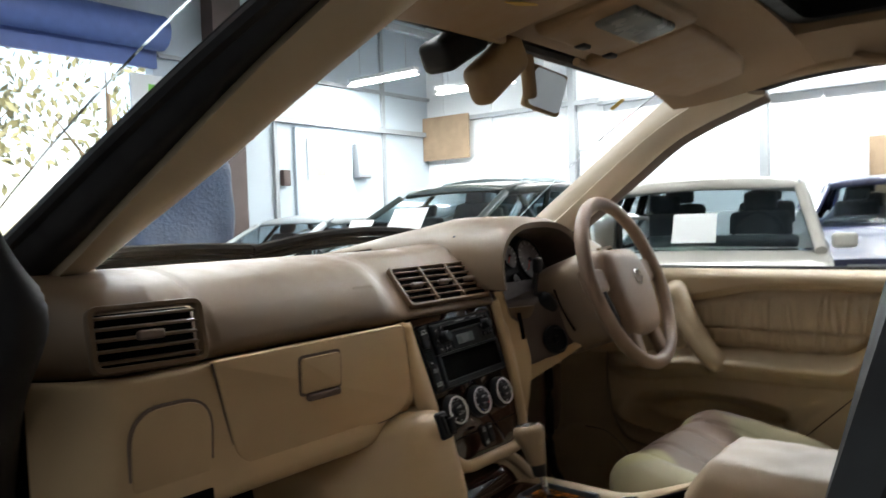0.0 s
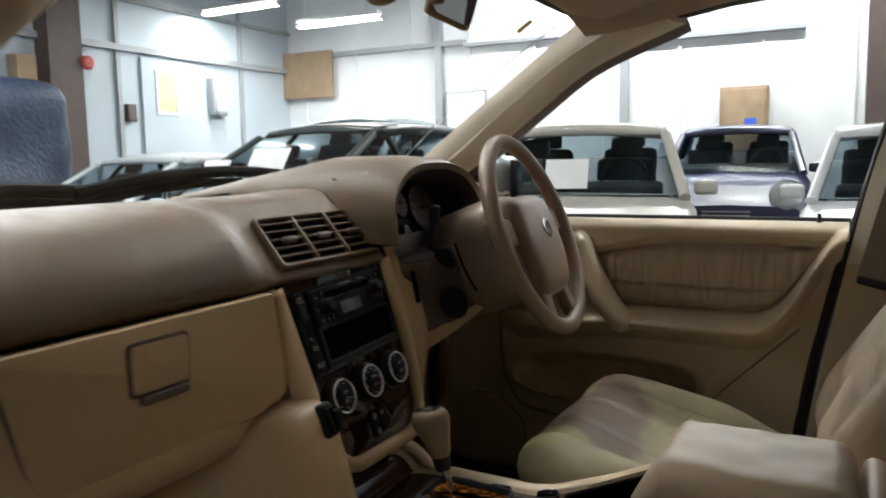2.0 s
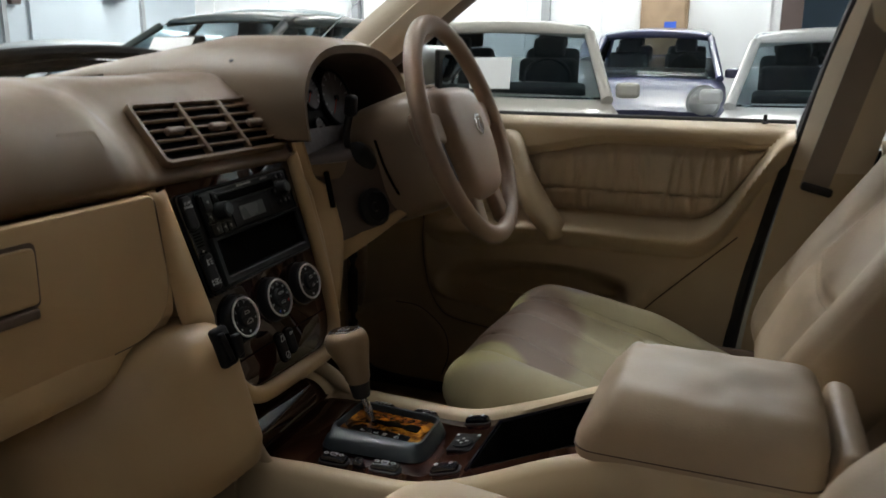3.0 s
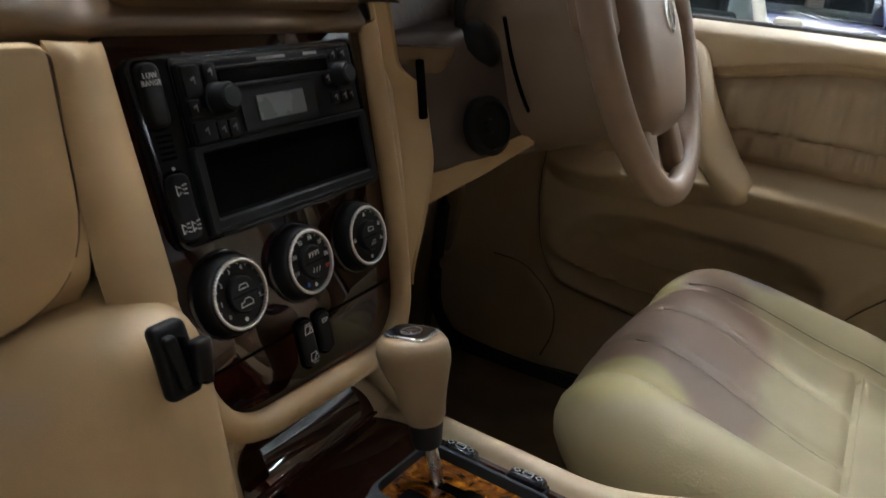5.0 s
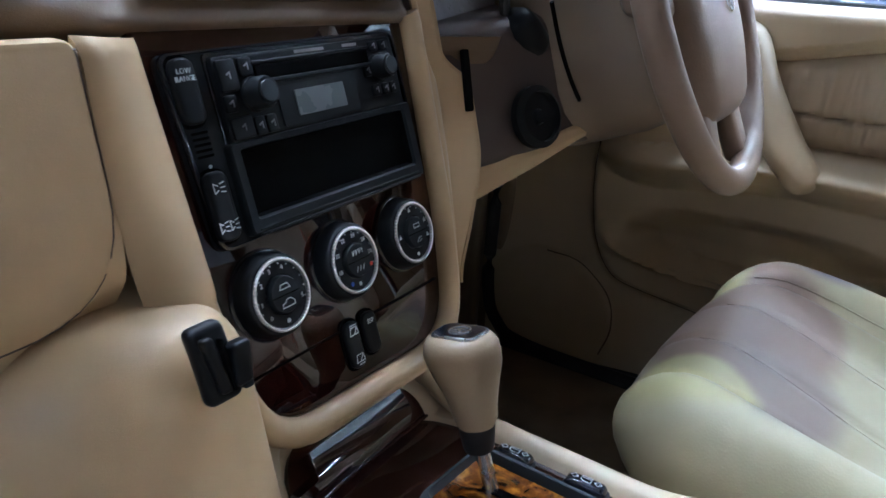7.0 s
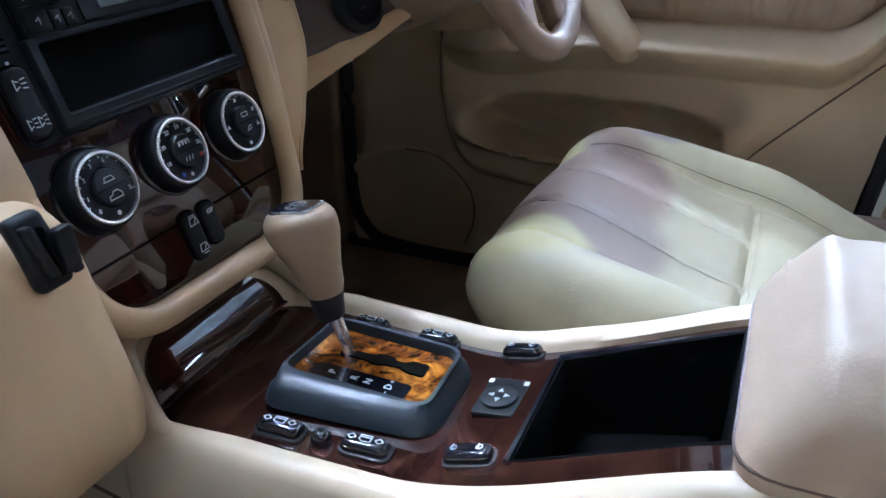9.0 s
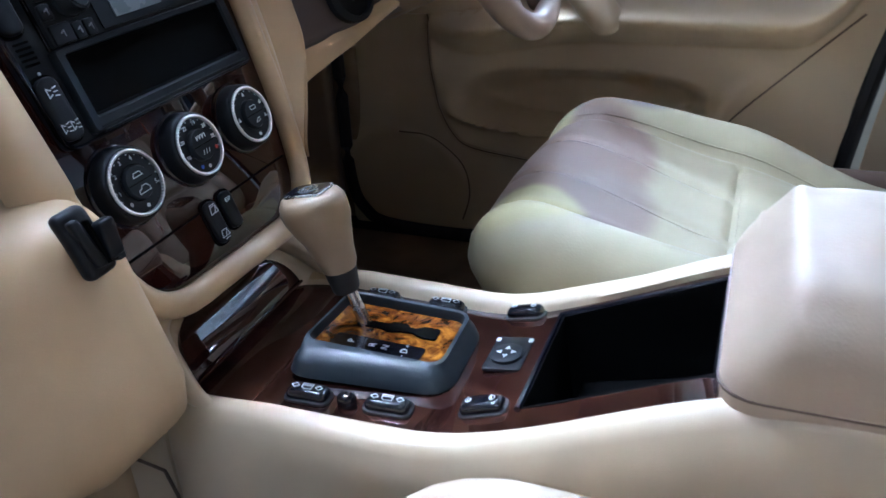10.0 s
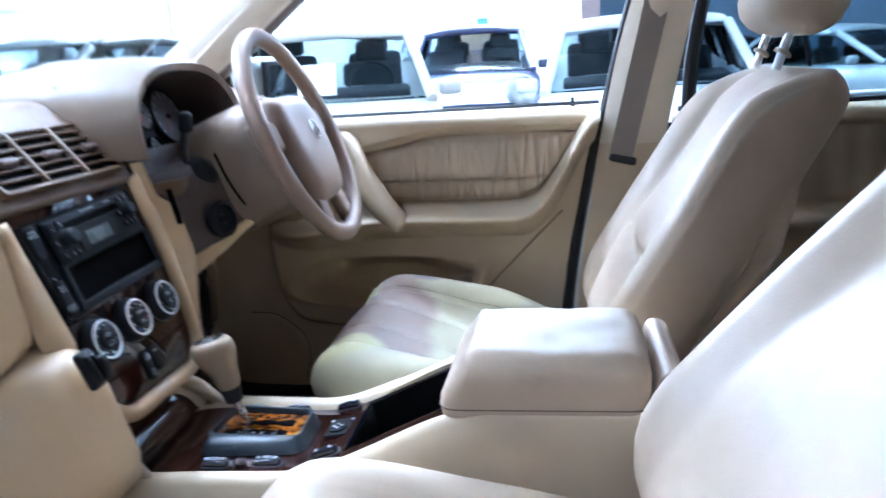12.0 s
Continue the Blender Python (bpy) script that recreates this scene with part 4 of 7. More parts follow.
part("disc_slot", softbox((0.116, 0.0105, 0.003), 0.001, m=rm @ T(0.000, 0.0135, 0.0097)), void_black, radio, "dark disc slot")
part("slot_lip", softbox((0.120, 0.003, 0.005), 0.001, m=rm @ T(0.000, 0.0075, 0.0102)), grey_plastic, radio)
part("slot_lip", softbox((0.120, 0.002, 0.004), 0.0008, m=rm @ T(0.000, 0.0205, 0.0100)), grey_plastic, radio)
part("display_frame", plate(rounded(rect(0.080, 0.027), 0.002, 2), 0.0012, rm @ T(-0.004, -0.0105, 0.0098)), grey_plastic, radio)
part("display", plate(rounded(rect(0.050, 0.0175), 0.001, 2), 0.0012, rm @ T(-0.0035, -0.0100, 0.0106)), lcd, radio, "grey liquid crystal display")
for a, b, r, mt in ((-0.063, 0.0005, 0.0105, grey_plastic), (0.0665, 0.004, 0.0095, black_plastic)):
    kb = part("radio_knob", lathe([(r * 1.12, 0), (r * 1.1, 0.002), (r, 0.003), (r * 0.97, 0.012), (r * 0.86, 0.0145), (r * 0.5, 0.0150), (0, 0.0150)], rm @ T(a, b, 0.0095), 32), mt, radio, "round radio knob")
    part("knob_face", lathe([(r * 0.70, 0), (r * 0.66, 0.0008), (0, 0.0009)], rm @ T(a, b, 0.0243), 28), gate_plastic, kb)
for a, b, w, h in ((-0.0815, 0.0145, 0.015, 0.020), (-0.0655, 0.0185, 0.011, 0.012), (-0.0845, -0.003, 0.010, 0.011), (-0.0800, -0.0185, 0.018, 0.014), (-0.0655, -0.0195, 0.009, 0.012), (-0.0550, -0.0195, 0.009, 0.012),
                   (0.0535, 0.003, 0.009, 0.009), (0.0590, -0.0125, 0.010, 0.009), (0.0705, -0.0125, 0.008, 0.009), (0.0795, -0.0125, 0.007, 0.009), (0.0660, 0.0205, 0.010, 0.008), (0.0785, 0.0205, 0.010, 0.008)):
    bt = part("radio_button", plate(rounded(rect(w, h), 0.002, 3), 0.0022, rm @ T(a, b, 0.0098), 0.0008), black_plastic, radio)
    part("button_mark", softbox((0.0040, 0.0010, 0.0004), 0.0001, m=rm @ T(a, b + 0.0012, 0.0121) @ pose(0, 0, 0, 0, 0, 28)), strip_grey, bt)
    part("button_mark", softbox((0.0010, 0.0034, 0.0004), 0.0001, m=rm @ T(a + 0.0012, b - 0.0006, 0.0121)), strip_grey, bt)
for a, b, w in ((-0.003, 0.0238, 0.030), (0.0405, 0.0238, 0.016)):
    part("maker_mark", softbox((w, 0.0022, 0.0004), 0.0001, m=rm @ T(a, b, 0.0101)), strip_grey, radio)
# open tray below the radio: shallow recess, black for deep shade, sloping ribbed sill
tray_o = rounded(rect(0.190, 0.060, 0.0095, 0.0365), 0.003, 3)
tray_i = rounded(rect(0.171, 0.044, 0.0085, 0.0395), 0.002, 3)
part("tray_frame", ring_plate(tray_o, tray_i, 0.007, sm(0, 0, 0.0045), bevel=0.002), grey_plastic, dash)
tw = bmesh.new()
t_in = [sm(0, 0, 0.0095) @ Vector((*p, 0)) for p in rect(0.171, 0.044, 0.0085, 0.0395)]
t_bk = [sm(0, 0, 0.0052) @ Vector((*p, 0)) for p in rect(0.168, 0.041, 0.0085, 0.0400)]
loft([t_in, t_bk], True, False, tw)
tw.faces.new([tw.verts.new(p) for p in t_bk])
part("tray_back", tw, void_black, dash, "empty black tray")
for k in range(4):
    part("tray_rib", softbox((0.176, 0.0018, 0.0024), 0.0007, m=sm(0.0085, 0.0065 + 0.0032 * k, 0.0118 - 0.0011 * k)), black_plastic, dash)


def glyph(strokes, m, parent, name="switch_mark", wide=0.0007):
    """A symbol of short straight strokes, given as pairs of points."""
    bm = bmesh.new()
    for x0, y0, x1, y1 in strokes:
        ln, an = math.hypot(x1 - x0, y1 - y0), math.degrees(math.atan2(y1 - y0, x1 - x0))
        softbox((ln + wide, wide, 0.0004), 0.0001, m=m @ T((x0 + x1) / 2, (y0 + y1) / 2, 0) @ pose(0, 0, 0, 0, 0, an), into=bm)
    return part(name, bm, mark_white, parent)


def outline_strokes(pts, k=1.0, dx=0.0, dy=0.0):
    return [(pts[i - 1][0] * k + dx, pts[i - 1][1] * k + dy, pts[i][0] * k + dx, pts[i][1] * k + dy) for i in range(len(pts))]


def rocker(a, b, w, h, parent=None, base=0.005):
    """A slim rounded rocker, dished along its length."""
    r = w * 0.46
    part("rocker_well", ring_plate(rounded(rect(w + 0.004, h + 0.004), r + 0.002, 6), rounded(rect(w, h), r, 6), 0.0012, sm(a, b, base)), void_black, parent or dash)
    prof = [rounded(rect(w * k, h - w * (1 - k)), r * k, 8) for k in (1.0, 1.0, 0.94, 0.80, 0.5)]
    rings = [[sm(a, b, base) @ Vector((p[0], p[1], z + 5.0 * p[1] * p[1])) for p in pr] for pr, z in zip(prof, (0.0, 0.0020, 0.0034, 0.0042, 0.0044))]
    return part("rocker_switch", loft(rings), black_plastic, parent or dash, "black rocker switch", 50)


LAMP = [(-0.004, -0.003, -0.004, 0.003), (-0.004, 0.003, -0.001, 0.0015), (-0.004, -0.003, -0.001, -0.0015), (0.001, 0.0025, 0.004, 0.003), (0.001, 0, 0.004, 0), (0.001, -0.0025, 0.004, -0.003)]
sw = rocker(-0.1027, 0.1020, 0.0185, 0.040, panel)
words("LOW\nRANGE", 0.0046, sm(-0.1027, 0.1115, 0.0103), mark_white, sw, "switch_lettering")
sw = rocker(-0.1015, 0.0310, 0.0185, 0.044, panel)
glyph(LAMP, sm(-0.1015, 0.0425, 0.0109), sw)
glyph([(x0 * 0.8 - 0.004, y0, x1 * 0.8 - 0.004, y1) for x0, y0, x1, y1 in LAMP] + [(x0 * 0.8 + 0.004, y0, x1 * 0.8 + 0.004, y1) for x0, y0, x1, y1 in LAMP], sm(-0.1015, 0.0185, 0.0111), sw)
for k in range(5):
    part("speaker_slit", softbox((0.0125, 0.0017, 0.001), 0.0004, m=sm(-0.1000, 0.0625 + 0.0036 * k, 0.0051)), void_black, panel)
part("indicator", lathe([(0.0011, 0), (0.0011, 0.001)], sm(-0.0992, 0.0560, 0.005), 8), mark_white, panel)
CAR_REAR = [(-0.0045, -0.0025), (-0.003, 0.003), (0.003, 0.003), (0.0045, -0.0025)]
sw = rocker(-0.0165, -0.0955, 0.0150, 0.036, dash, 0.0)
glyph(outline_strokes(CAR_REAR, 1.0, 0, 0.0105) + [(0, 0.008, 0.003, 0.0125), (-0.003, 0.015, 0.003, 0.015)], sm(-0.0165, -0.0955, 0.0060), sw)
glyph(outline_strokes(CAR_REAR, 1.0, 0, -0.0105) + [(0, -0.0125, 0.003, -0.008), (-0.002, -0.015, 0.003, -0.015)], sm(-0.0165, -0.0955, 0.0060), sw)
sw = rocker(0.0042, -0.0935, 0.0150, 0.032, dash, 0.0)
words("ESP", 0.0048, sm(0.0042, -0.0845, 0.0052), mark_white, sw, "switch_lettering")


# heater dials
def knurled(profile, m, sides=120, depth=0.0005):
    """A turned ring with fine cuts across it."""
    rings = []
    for r, h in profile:
        rings.append([m @ Vector(((r - depth * (k % 2)) * math.cos(k * 2 * math.pi / sides), (r - depth * (k % 2)) * math.sin(k * 2 * math.pi / sides), h)) for k in range(sides)])
    return loft(rings, True, False)


SCREEN = [(-0.0045, 0.0015), (-0.003, 0.0045), (0.003, 0.0045), (0.0045, 0.0015)]
CAR_SIDE = [(-0.0055, -0.0015), (-0.005, 0.001), (-0.0025, 0.0014), (-0.001, 0.0034), (0.003, 0.0034), (0.0055, 0.001), (0.0055, -0.0015)]


def heater_dial(a, b, kind):
    k = thing("heater_dial", "black rotary heater dial with chrome ring", "dial", tuple(sm(a, b, 0) @ Vector()), "three heater dials on the centre stack")
    m = sm(a, b, 0.0)
    part("dial_seat", lathe([(0.0312, 0), (0.0312, 0.0012), (0.0298, 0.0022)], m, 56), gloss_black, k, "glossy dial seat")
    part("dial_collar", lathe([(0.0294, 0.001), (0.0287, 0.0050), (0.0272, 0.0125), (0.0252, 0.0150), (0.0246, 0.0152), (0.0240, 0.010)], m, 64), black_plastic, k)
    part("chrome_ring", knurled([(0.0247, 0.0130), (0.0246, 0.0160), (0.0238, 0.0168), (0.0228, 0.0166), (0.0222, 0.0150), (0.0221, 0.0125)], m), bright_chrome, k, "cut chrome ring", 20)
    part("dial_scale", lathe([(0.0224, 0.010), (0.0222, 0.0144), (0.0135, 0.0150), (0.0125, 0.0140)], m, 48), black_plastic, k)
    cap = part("dial_cap", lathe([(0.0128, 0.0135), (0.0126, 0.0172), (0.0117, 0.0186), (0.006, 0.0190), (0, 0.0190)], m, 40), grey_plastic, k)
    part("cap_joint", softbox((0.0235, 0.0006, 0.0004), 0.0001, m=m @ T(0, 0, 0.0191)), void_black, cap)
    if kind == 1:
        top, low = outline_strokes(SCREEN, 1, 0, 0.0025), outline_strokes(CAR_SIDE, 1, 0, -0.0065)
    elif kind == 2:
        top, low = [(-0.0050 + 0.0034 * j, 0.0045, -0.0030 + 0.0034 * j, 0.0075) for j in range(3)] + [(-0.0050 + 0.0034 * j, 0.0045, -0.0050 + 0.0034 * j, 0.0075) for j in range(4)], [(-0.0045 + 0.0034 * j, -0.0075, -0.0030 + 0.0034 * j, -0.0045) for j in range(3)]
    else:
        top, low = outline_strokes([(-0.0035, 0.0015), (-0.0035, 0.0045), (0.0035, 0.0045), (0.0035, 0.0015)], 1, 0, 0.0025), [(-0.003, -0.0075, 0.0005, -0.0045), (0.0005, -0.0045, 0.0035, -0.0045), (-0.0005, -0.0075, 0.003, -0.0065)]
    glyph(top, m @ T(0, 0, 0.0191), cap, "cap_mark", 0.0006)
    glyph(low, m @ T(0, 0, 0.0191), cap, "cap_mark", 0.0006)
    if kind == 1:
        labels = [("0", 222), ("1", 185), ("2", 145), ("3", 108), ("4", 72), ("5", -20)]
    elif kind == 2:
        labels = [("18", 195), ("20", 155), ("22", 115), ("24", 78), ("26", 42), ("28", 5)]
    else:
        labels = []
    R = 0.0178
    for text, ang in labels:
        words(text, 0.0044, m @ T(R * math.cos(radians(ang)), R * math.sin(radians(ang)), 0.0149), mark_white, k, "scale_figure", 0.0003)
    for j in range(12):
        ang = radians(210 - j * 20 - 10)
        part("scale_dot", lathe([(0.0006, 0), (0.0006, 0.0004)], m @ T(0.0205 * math.cos(ang), 0.0205 * math.sin(ang), 0.0145), 6), mark_white, k)
    part("fan_mark" if kind == 1 else "air_mark", lathe([(0.0016, 0), (0.0016, 0.0004)], m @ T(0, -R, 0.0147), 8), mark_white, k)
    if kind == 2:
        for ang, mt in ((-25, mark_red), (-118, mark_blue)):
            part("colour_dot", lathe([(0.0016, 0), (0.0016, 0.0006)], m @ T(R * math.cos(radians(ang)), R * math.sin(radians(ang)), 0.0147), 10), mt, k)
    if kind == 3:
        for ang in (90, 20, -20, 180):
            part("air_mark", plate([(-0.0017, -0.0012), (0.0017, -0.0012), (0, 0.0022)], 0.0005, m @ T(R * math.cos(radians(ang)), R * math.sin(radians(ang)), 0.0147)), mark_white, k)
    return k


for j, a in enumerate((-0.0800, -0.0062, 0.0672)):
    heater_dial(a, -0.0340, j + 1)

# middle air outlets
VT = axes((-0.0955, 0.010, 1.1622), (0, 1, 0), (-0.69, 0, 0.72), (0.72, 0, 0.69))
vents = part("air_outlet_panel", ring_plate(rounded([(-0.126, -0.046), (0.118, -0.046), (0.126, 0.046), (-0.118, 0.046)], 0.010, 4), rounded([(-0.119, -0.040), (0.112, -0.040), (0.119, 0.040), (-0.112, 0.040)], 0.007, 4), 0.010, VT @ T(0, 0, -0.005), bevel=0.0025), brown_pad, dash, "brown outlet panel")
part("duct", plate(rounded([(-0.119, -0.040), (0.112, -0.040), (0.119, 0.040), (-0.112, 0.040)], 0.007, 4), 0.002, VT @ T(0, 0, -0.003)), void_black, vents)
for k in range(5):
    y = -0.027 + 0.0145 * k
    part("slat", softbox((0.228, 0.0032, 0.009), 0.0014, m=VT @ T(0.09 * y, y, 0.001) @ pose(0, 0, 0, 15, 0, 0)), brown_pad, vents)
for a in (-0.0405, 0.0385):
    part("divider", softbox((0.007, 0.080, 0.012), 0.0025, shape=lambda v: (v.x + 0.09 * v.y, v.y, v.z), m=VT @ T(a, 0, 0.001)), brown_pad, vents)
for a in (-0.080, -0.001, 0.078):
    part("tab", softbox((0.030, 0.010, 0.010), 0.004, m=VT @ T(a, -0.004, 0.0075)), taupe, vents, "small directing tab")

# ---- driver's side of the dashboard ----


def hood_ring(x, w, top, t):
    """An arch across the dash: from its left foot over the top to its right foot."""
    pts = []
    for k in range(25):
        a = math.pi * k / 24
        c, s = math.cos(a), math.sin(a)
        pts.append((-w * (abs(c) ** 0.75) * (1 if c > 0 else -1), top * (s ** 0.8 if s > 0 else 0)))
    return pts


def hood(first, last):
    rings = []
    for x, w, top, base in ((-0.46, 0.30, 0.02, 1.20), (-0.34, 0.245, 0.045, 1.21), (-0.20, 0.205, 0.115, 1.17), (-0.10, 0.192, 0.143, 1.142), (-0.045, 0.187, 0.140, 1.140), (-0.022, 0.180, 0.132, 1.139),
                            (-0.026, 0.168, 0.122, 1.137), (-0.05, 0.160, 0.116, 1.135), (-0.15, 0.150, 0.118, 1.123)):
        rings.append([Vector((x + 0.10 * 0.0 - 0.03 * (z / 0.16), 0.300 + y, base + z)) for y, z in hood_ring(x, w, top, 0)])
    return loft(rings[first:last], False, False)


part("instrument_hood", hood(0, 7), brown_pad, dash, "brown hood over the instruments", 75)
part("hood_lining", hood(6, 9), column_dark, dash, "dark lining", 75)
part("instrument_face", softbox((0.02, 0.33, 0.150), 0.008, m=T(-0.140, 0.300, 1.176) @ pose(0, 0, 0, 0, -18, 0)), black_plastic, dash)
for y, z, r in ((0.222, 1.184, 0.050), (0.302, 1.196, 0.030), (0.380, 1.184, 0.050), (0.302, 1.140, 0.018)):
    gm = T(-0.1275 - 0.32 * (z - 1.184), y, z) @ pose(0, 0, 0, 0, 72, 0)
    g = part("gauge", lathe([(r * 0.97, 0), (r * 0.97, 0.0015), (0, 0.0015)], gm, 40), dial_face, dash, "round instrument")
    part("gauge_rim", lathe([(r, 0), (r, 0.005), (r * 0.95, 0.006), (r * 0.92, 0.0045), (r * 0.92, 0.001)], gm, 40), black_plastic, g)
    for k in range(11):
        a = radians(-130 + k * 26)
        part("gauge_tick", softbox((0.0016, r * 0.18, 0.0008), 0.0002, m=gm @ T(-r * 0.78 * math.cos(a), r * 0.78 * math.sin(a), 0.002) @ pose(0, 0, 0, 0, 0, -math.degrees(a) + 90)), mark_white, g)
    part("needle", softbox((r * 0.7, 0.0020, 0.001), 0.0004, m=gm @ T(r * 0.24, -r * 0.24, 0.004) @ pose(0, 0, 0, 0, 0, -40)), mark_red, g)
    part("hub", lathe([(r * 0.12, 0), (r * 0.10, 0.005), (0, 0.005)], gm, 16), black_plastic, g)
part("warning_strip", plate(rounded(rect(0.27, 0.040), 0.004, 3), 0.003, T(-0.090, 0.285, 1.124) @ pose(0, 0, 0, 0, 62, 0) @ pose(0, 0, 0, 0, 0, 90)), strip_grey, dash, "pale warning light strip")
# panel beside the column, with the ignition dial and the light switch
part("column_panel", softbox((0.10, 0.24, 0.130), 0.016, mid=(1, 3, 3), shape=lambda v: (v.x - 0.30 * v.z + 0.38 * v.y, v.y, v.z + 0.12 * v.y), m=T(-0.050, 0.290, 1.053)), column_dark, dash, "dark brown panel behind the wheel")
part("ignition_dial", lathe([(0.030, 0), (0.030, 0.008), (0.024, 0.012), (0.024, 0.006), (0.008, 0.006), (0.006, 0.010), (0, 0.010)], T(0.002, 0.261, 1.024) @ pose(0, 0, 0, 0, 73, -18), 28), black_plastic, dash, "round black ignition switch")
part("side_slot", softbox((0.006, 0.008, 0.055), 0.002, m=T(-0.034, 0.192, 1.060) @ pose(0, 0, 0, 0, -15, -18)), void_black, dash)


def knee_fn(u, v):
    y = lerp(0.13, 0.745, u)
    top = Vector((poly_at([(0.13, -0.066), (0.18, -0.038), (0.25, -0.003), (0.33, 0.033), (0.48, 0.033), (0.745, -0.06)], y), y, poly_at([(0.13, 0.978), (0.18, 0.987), (0.25, 0.999), (0.33, 1.014), (0.48, 1.014), (0.745, 1.03)], y)))
    low = Vector((poly_at([(0.13, -0.062), (0.18, -0.036), (0.25, 0.0), (0.33, 0.032), (0.48, 0.030), (0.745, -0.06)], y), y, poly_at([(0.13, 0.912), (0.18, 0.935), (0.25, 0.969), (0.33, 1.004), (0.48, 1.0), (0.745, 0.985)], y)))
    pts = [top + Vector((-0.10, 0, 0.03)), top, top.lerp(low, 0.5) + Vector((0.003, 0, 0)), low, low + Vector((-0.12, 0, -0.01)), low + Vector((-0.30, 0, -0.03))]
    p = v * (len(pts) - 1)
    i = min(int(p), len(pts) - 2)
    return pts[i].lerp(pts[i + 1], p - i)


part("knee_panel", thick(sheet(knee_fn, 40, 25), 0.010), tan_plastic, dash, "tan lower panel under the wheel", 60)
part("column_side_panel", softbox((0.09, 0.16, 0.13), 0.03, mid=(1, 2, 2), m=T(-0.10, 0.66, 1.08)), brown_pad, dash)
sv = axes((-0.075, 0.655, 1.165), (-0.18, 0.98, 0), (-0.26, 0, 0.964), (0.95, 0.17, 0.26))
air_vent(sv, 0.12, 0.07, 5, dash)

# ---- steering wheel ----
WC = Vector((0.101, 0.411, 1.137))
RAKE = 21
WM = T(*WC) @ pose(0, 0, 0, 0, 0, 3) @ pose(0, 0, 0, 0, 90 - RAKE, 0)   # local z points at the driver, local x down
wheel = thing("steering_wheel", "taupe leather four-spoke steering wheel", "steering wheel", tuple(WC))
rim_pts = [WM @ Vector((0.181 * math.cos(a), 0.181 * math.sin(a), 0)) for a in [k * 2 * math.pi / 64 for k in range(64)]]
part("rim", tube(rim_pts, 0.0148, 14, 1.0, WM.to_3x3() @ Vector((0, 0, 1)), closed=True), wheel_leather, wheel, "taupe leather rim")


def hub_shape(v):
    w = 1.0 - 0.24 * smooth(0.0, 0.11, v.x) - 0.10 * smooth(-0.03, -0.09, v.x)
    return (v.x, v.y * w, v.z - 0.9 * v.y * v.y - 0.9 * v.x * v.x)


hub_m = WM @ T(0.022, 0, -0.004)
part("airbag_cover", softbox((0.195, 0.200, 0.056), 0.027, mid=(8, 8, 1), shape=hub_shape, m=hub_m), wheel_leather, wheel, "taupe airbag cover")
for sy in (-1, 1):
    part("spoke", softbox((0.052, 0.09, 0.024), 0.011, mid=(1, 4, 1), shape=lambda v: (v.x - 0.10 * v.y * sy, v.y, v.z), m=WM @ T(-0.016, sy * 0.136, -0.014)), wheel_leather, wheel)
    part("lower_spoke", softbox((0.082, 0.042, 0.022), 0.010, mid=(4, 1, 1), m=WM @ T(0.128, sy * 0.058, -0.010) @ pose(0, 0, 0, 0, 0, sy * 12)), wheel_leather, wheel)
    part("horn_gap", tube([WM @ Vector((x, sy * (0.106 - 0.030 * smooth(0.02, 0.12, x)), -0.016)) for x in (0.015, 0.04, 0.07, 0.10)], 0.0035, 6), rubber, wheel)
    part("thumb_pad", softbox((0.070, 0.012, 0.012), 0.004, m=WM @ T(0.042, sy * 0.108, -0.012) @ pose(0, 0, 0, 0, 0, -sy * 14)), rubber, wheel)
em = WM @ T(-0.002, 0, 0.0225)
part("emblem_ring", lathe([(0.0185, 0), (0.0185, 0.003), (0.0165, 0.004), (0.0155, 0.003), (0.0155, 0)], em, 32), chrome, wheel, "round chrome emblem")
part("emblem_bar", softbox((0.030, 0.003, 0.002), 0.001, m=em @ T(0, 0, 0.003)), chrome, wheel)
column = part("column_shroud", softbox((0.20, 0.215, 0.20), 0.06, mid=(3, 3, 3), shape=lambda v: (v.x, v.y * (1 + 0.5 * v.z), v.z), m=WM @ T(0.010, 0, -0.105)), hood_brown, wheel, "brown steering column shroud")
part("boss", lathe([(0.075, -0.07), (0.085, -0.03), (0.07, -0.012)], WM, 28), hood_brown, wheel)

part("column_gap", tube(spline([(0.024, 0.228, 1.132), (0.026, 0.255, 1.09), (0.028, 0.294, 1.048), (0.030, 0.333, 1.019)], 6), 0.0022, 6), void_black, dash)

# control stalks
stalk = thing("control_stalk", "black column stalk with a bulb-shaped end", "stalk", (-0.03, 0.29, 1.10))
part("arm", tube([(-0.02, 0.36, 1.095), (-0.03, 0.315, 1.10), (-0.035, 0.29, 1.10)], 0.010, 10), rubber, stalk)
part("grip", lathe([(0.006, -0.032), (0.016, -0.029), (0.0215, -0.018), (0.0225, 0.000), (0.0205, 0.014), (0.014, 0.022), (0.0, 0.025)], T(-0.032, 0.282, 1.098) @ pose(0, 0, 0, 50, 0, -20), 28), black_plastic, stalk, "rounded bulb", 80)
st2 = thing("wiper_stalk", "slim black upright column stalk", "stalk", (-0.04, 0.26, 1.115))
part("arm", tube(spline([(-0.045, 0.275, 1.105), (-0.040, 0.258, 1.135), (-0.032, 0.256, 1.170)], 4), [0.0055] * 4 + [0.006] * 4 + [0.0065], 8), rubber, st2)
part("grip", softbox((0.018, 0.020, 0.034), 0.007, m=T(-0.030, 0.256, 1.180) @ pose(0, 0, 0, 6, 8, 0)), black_plastic, st2)

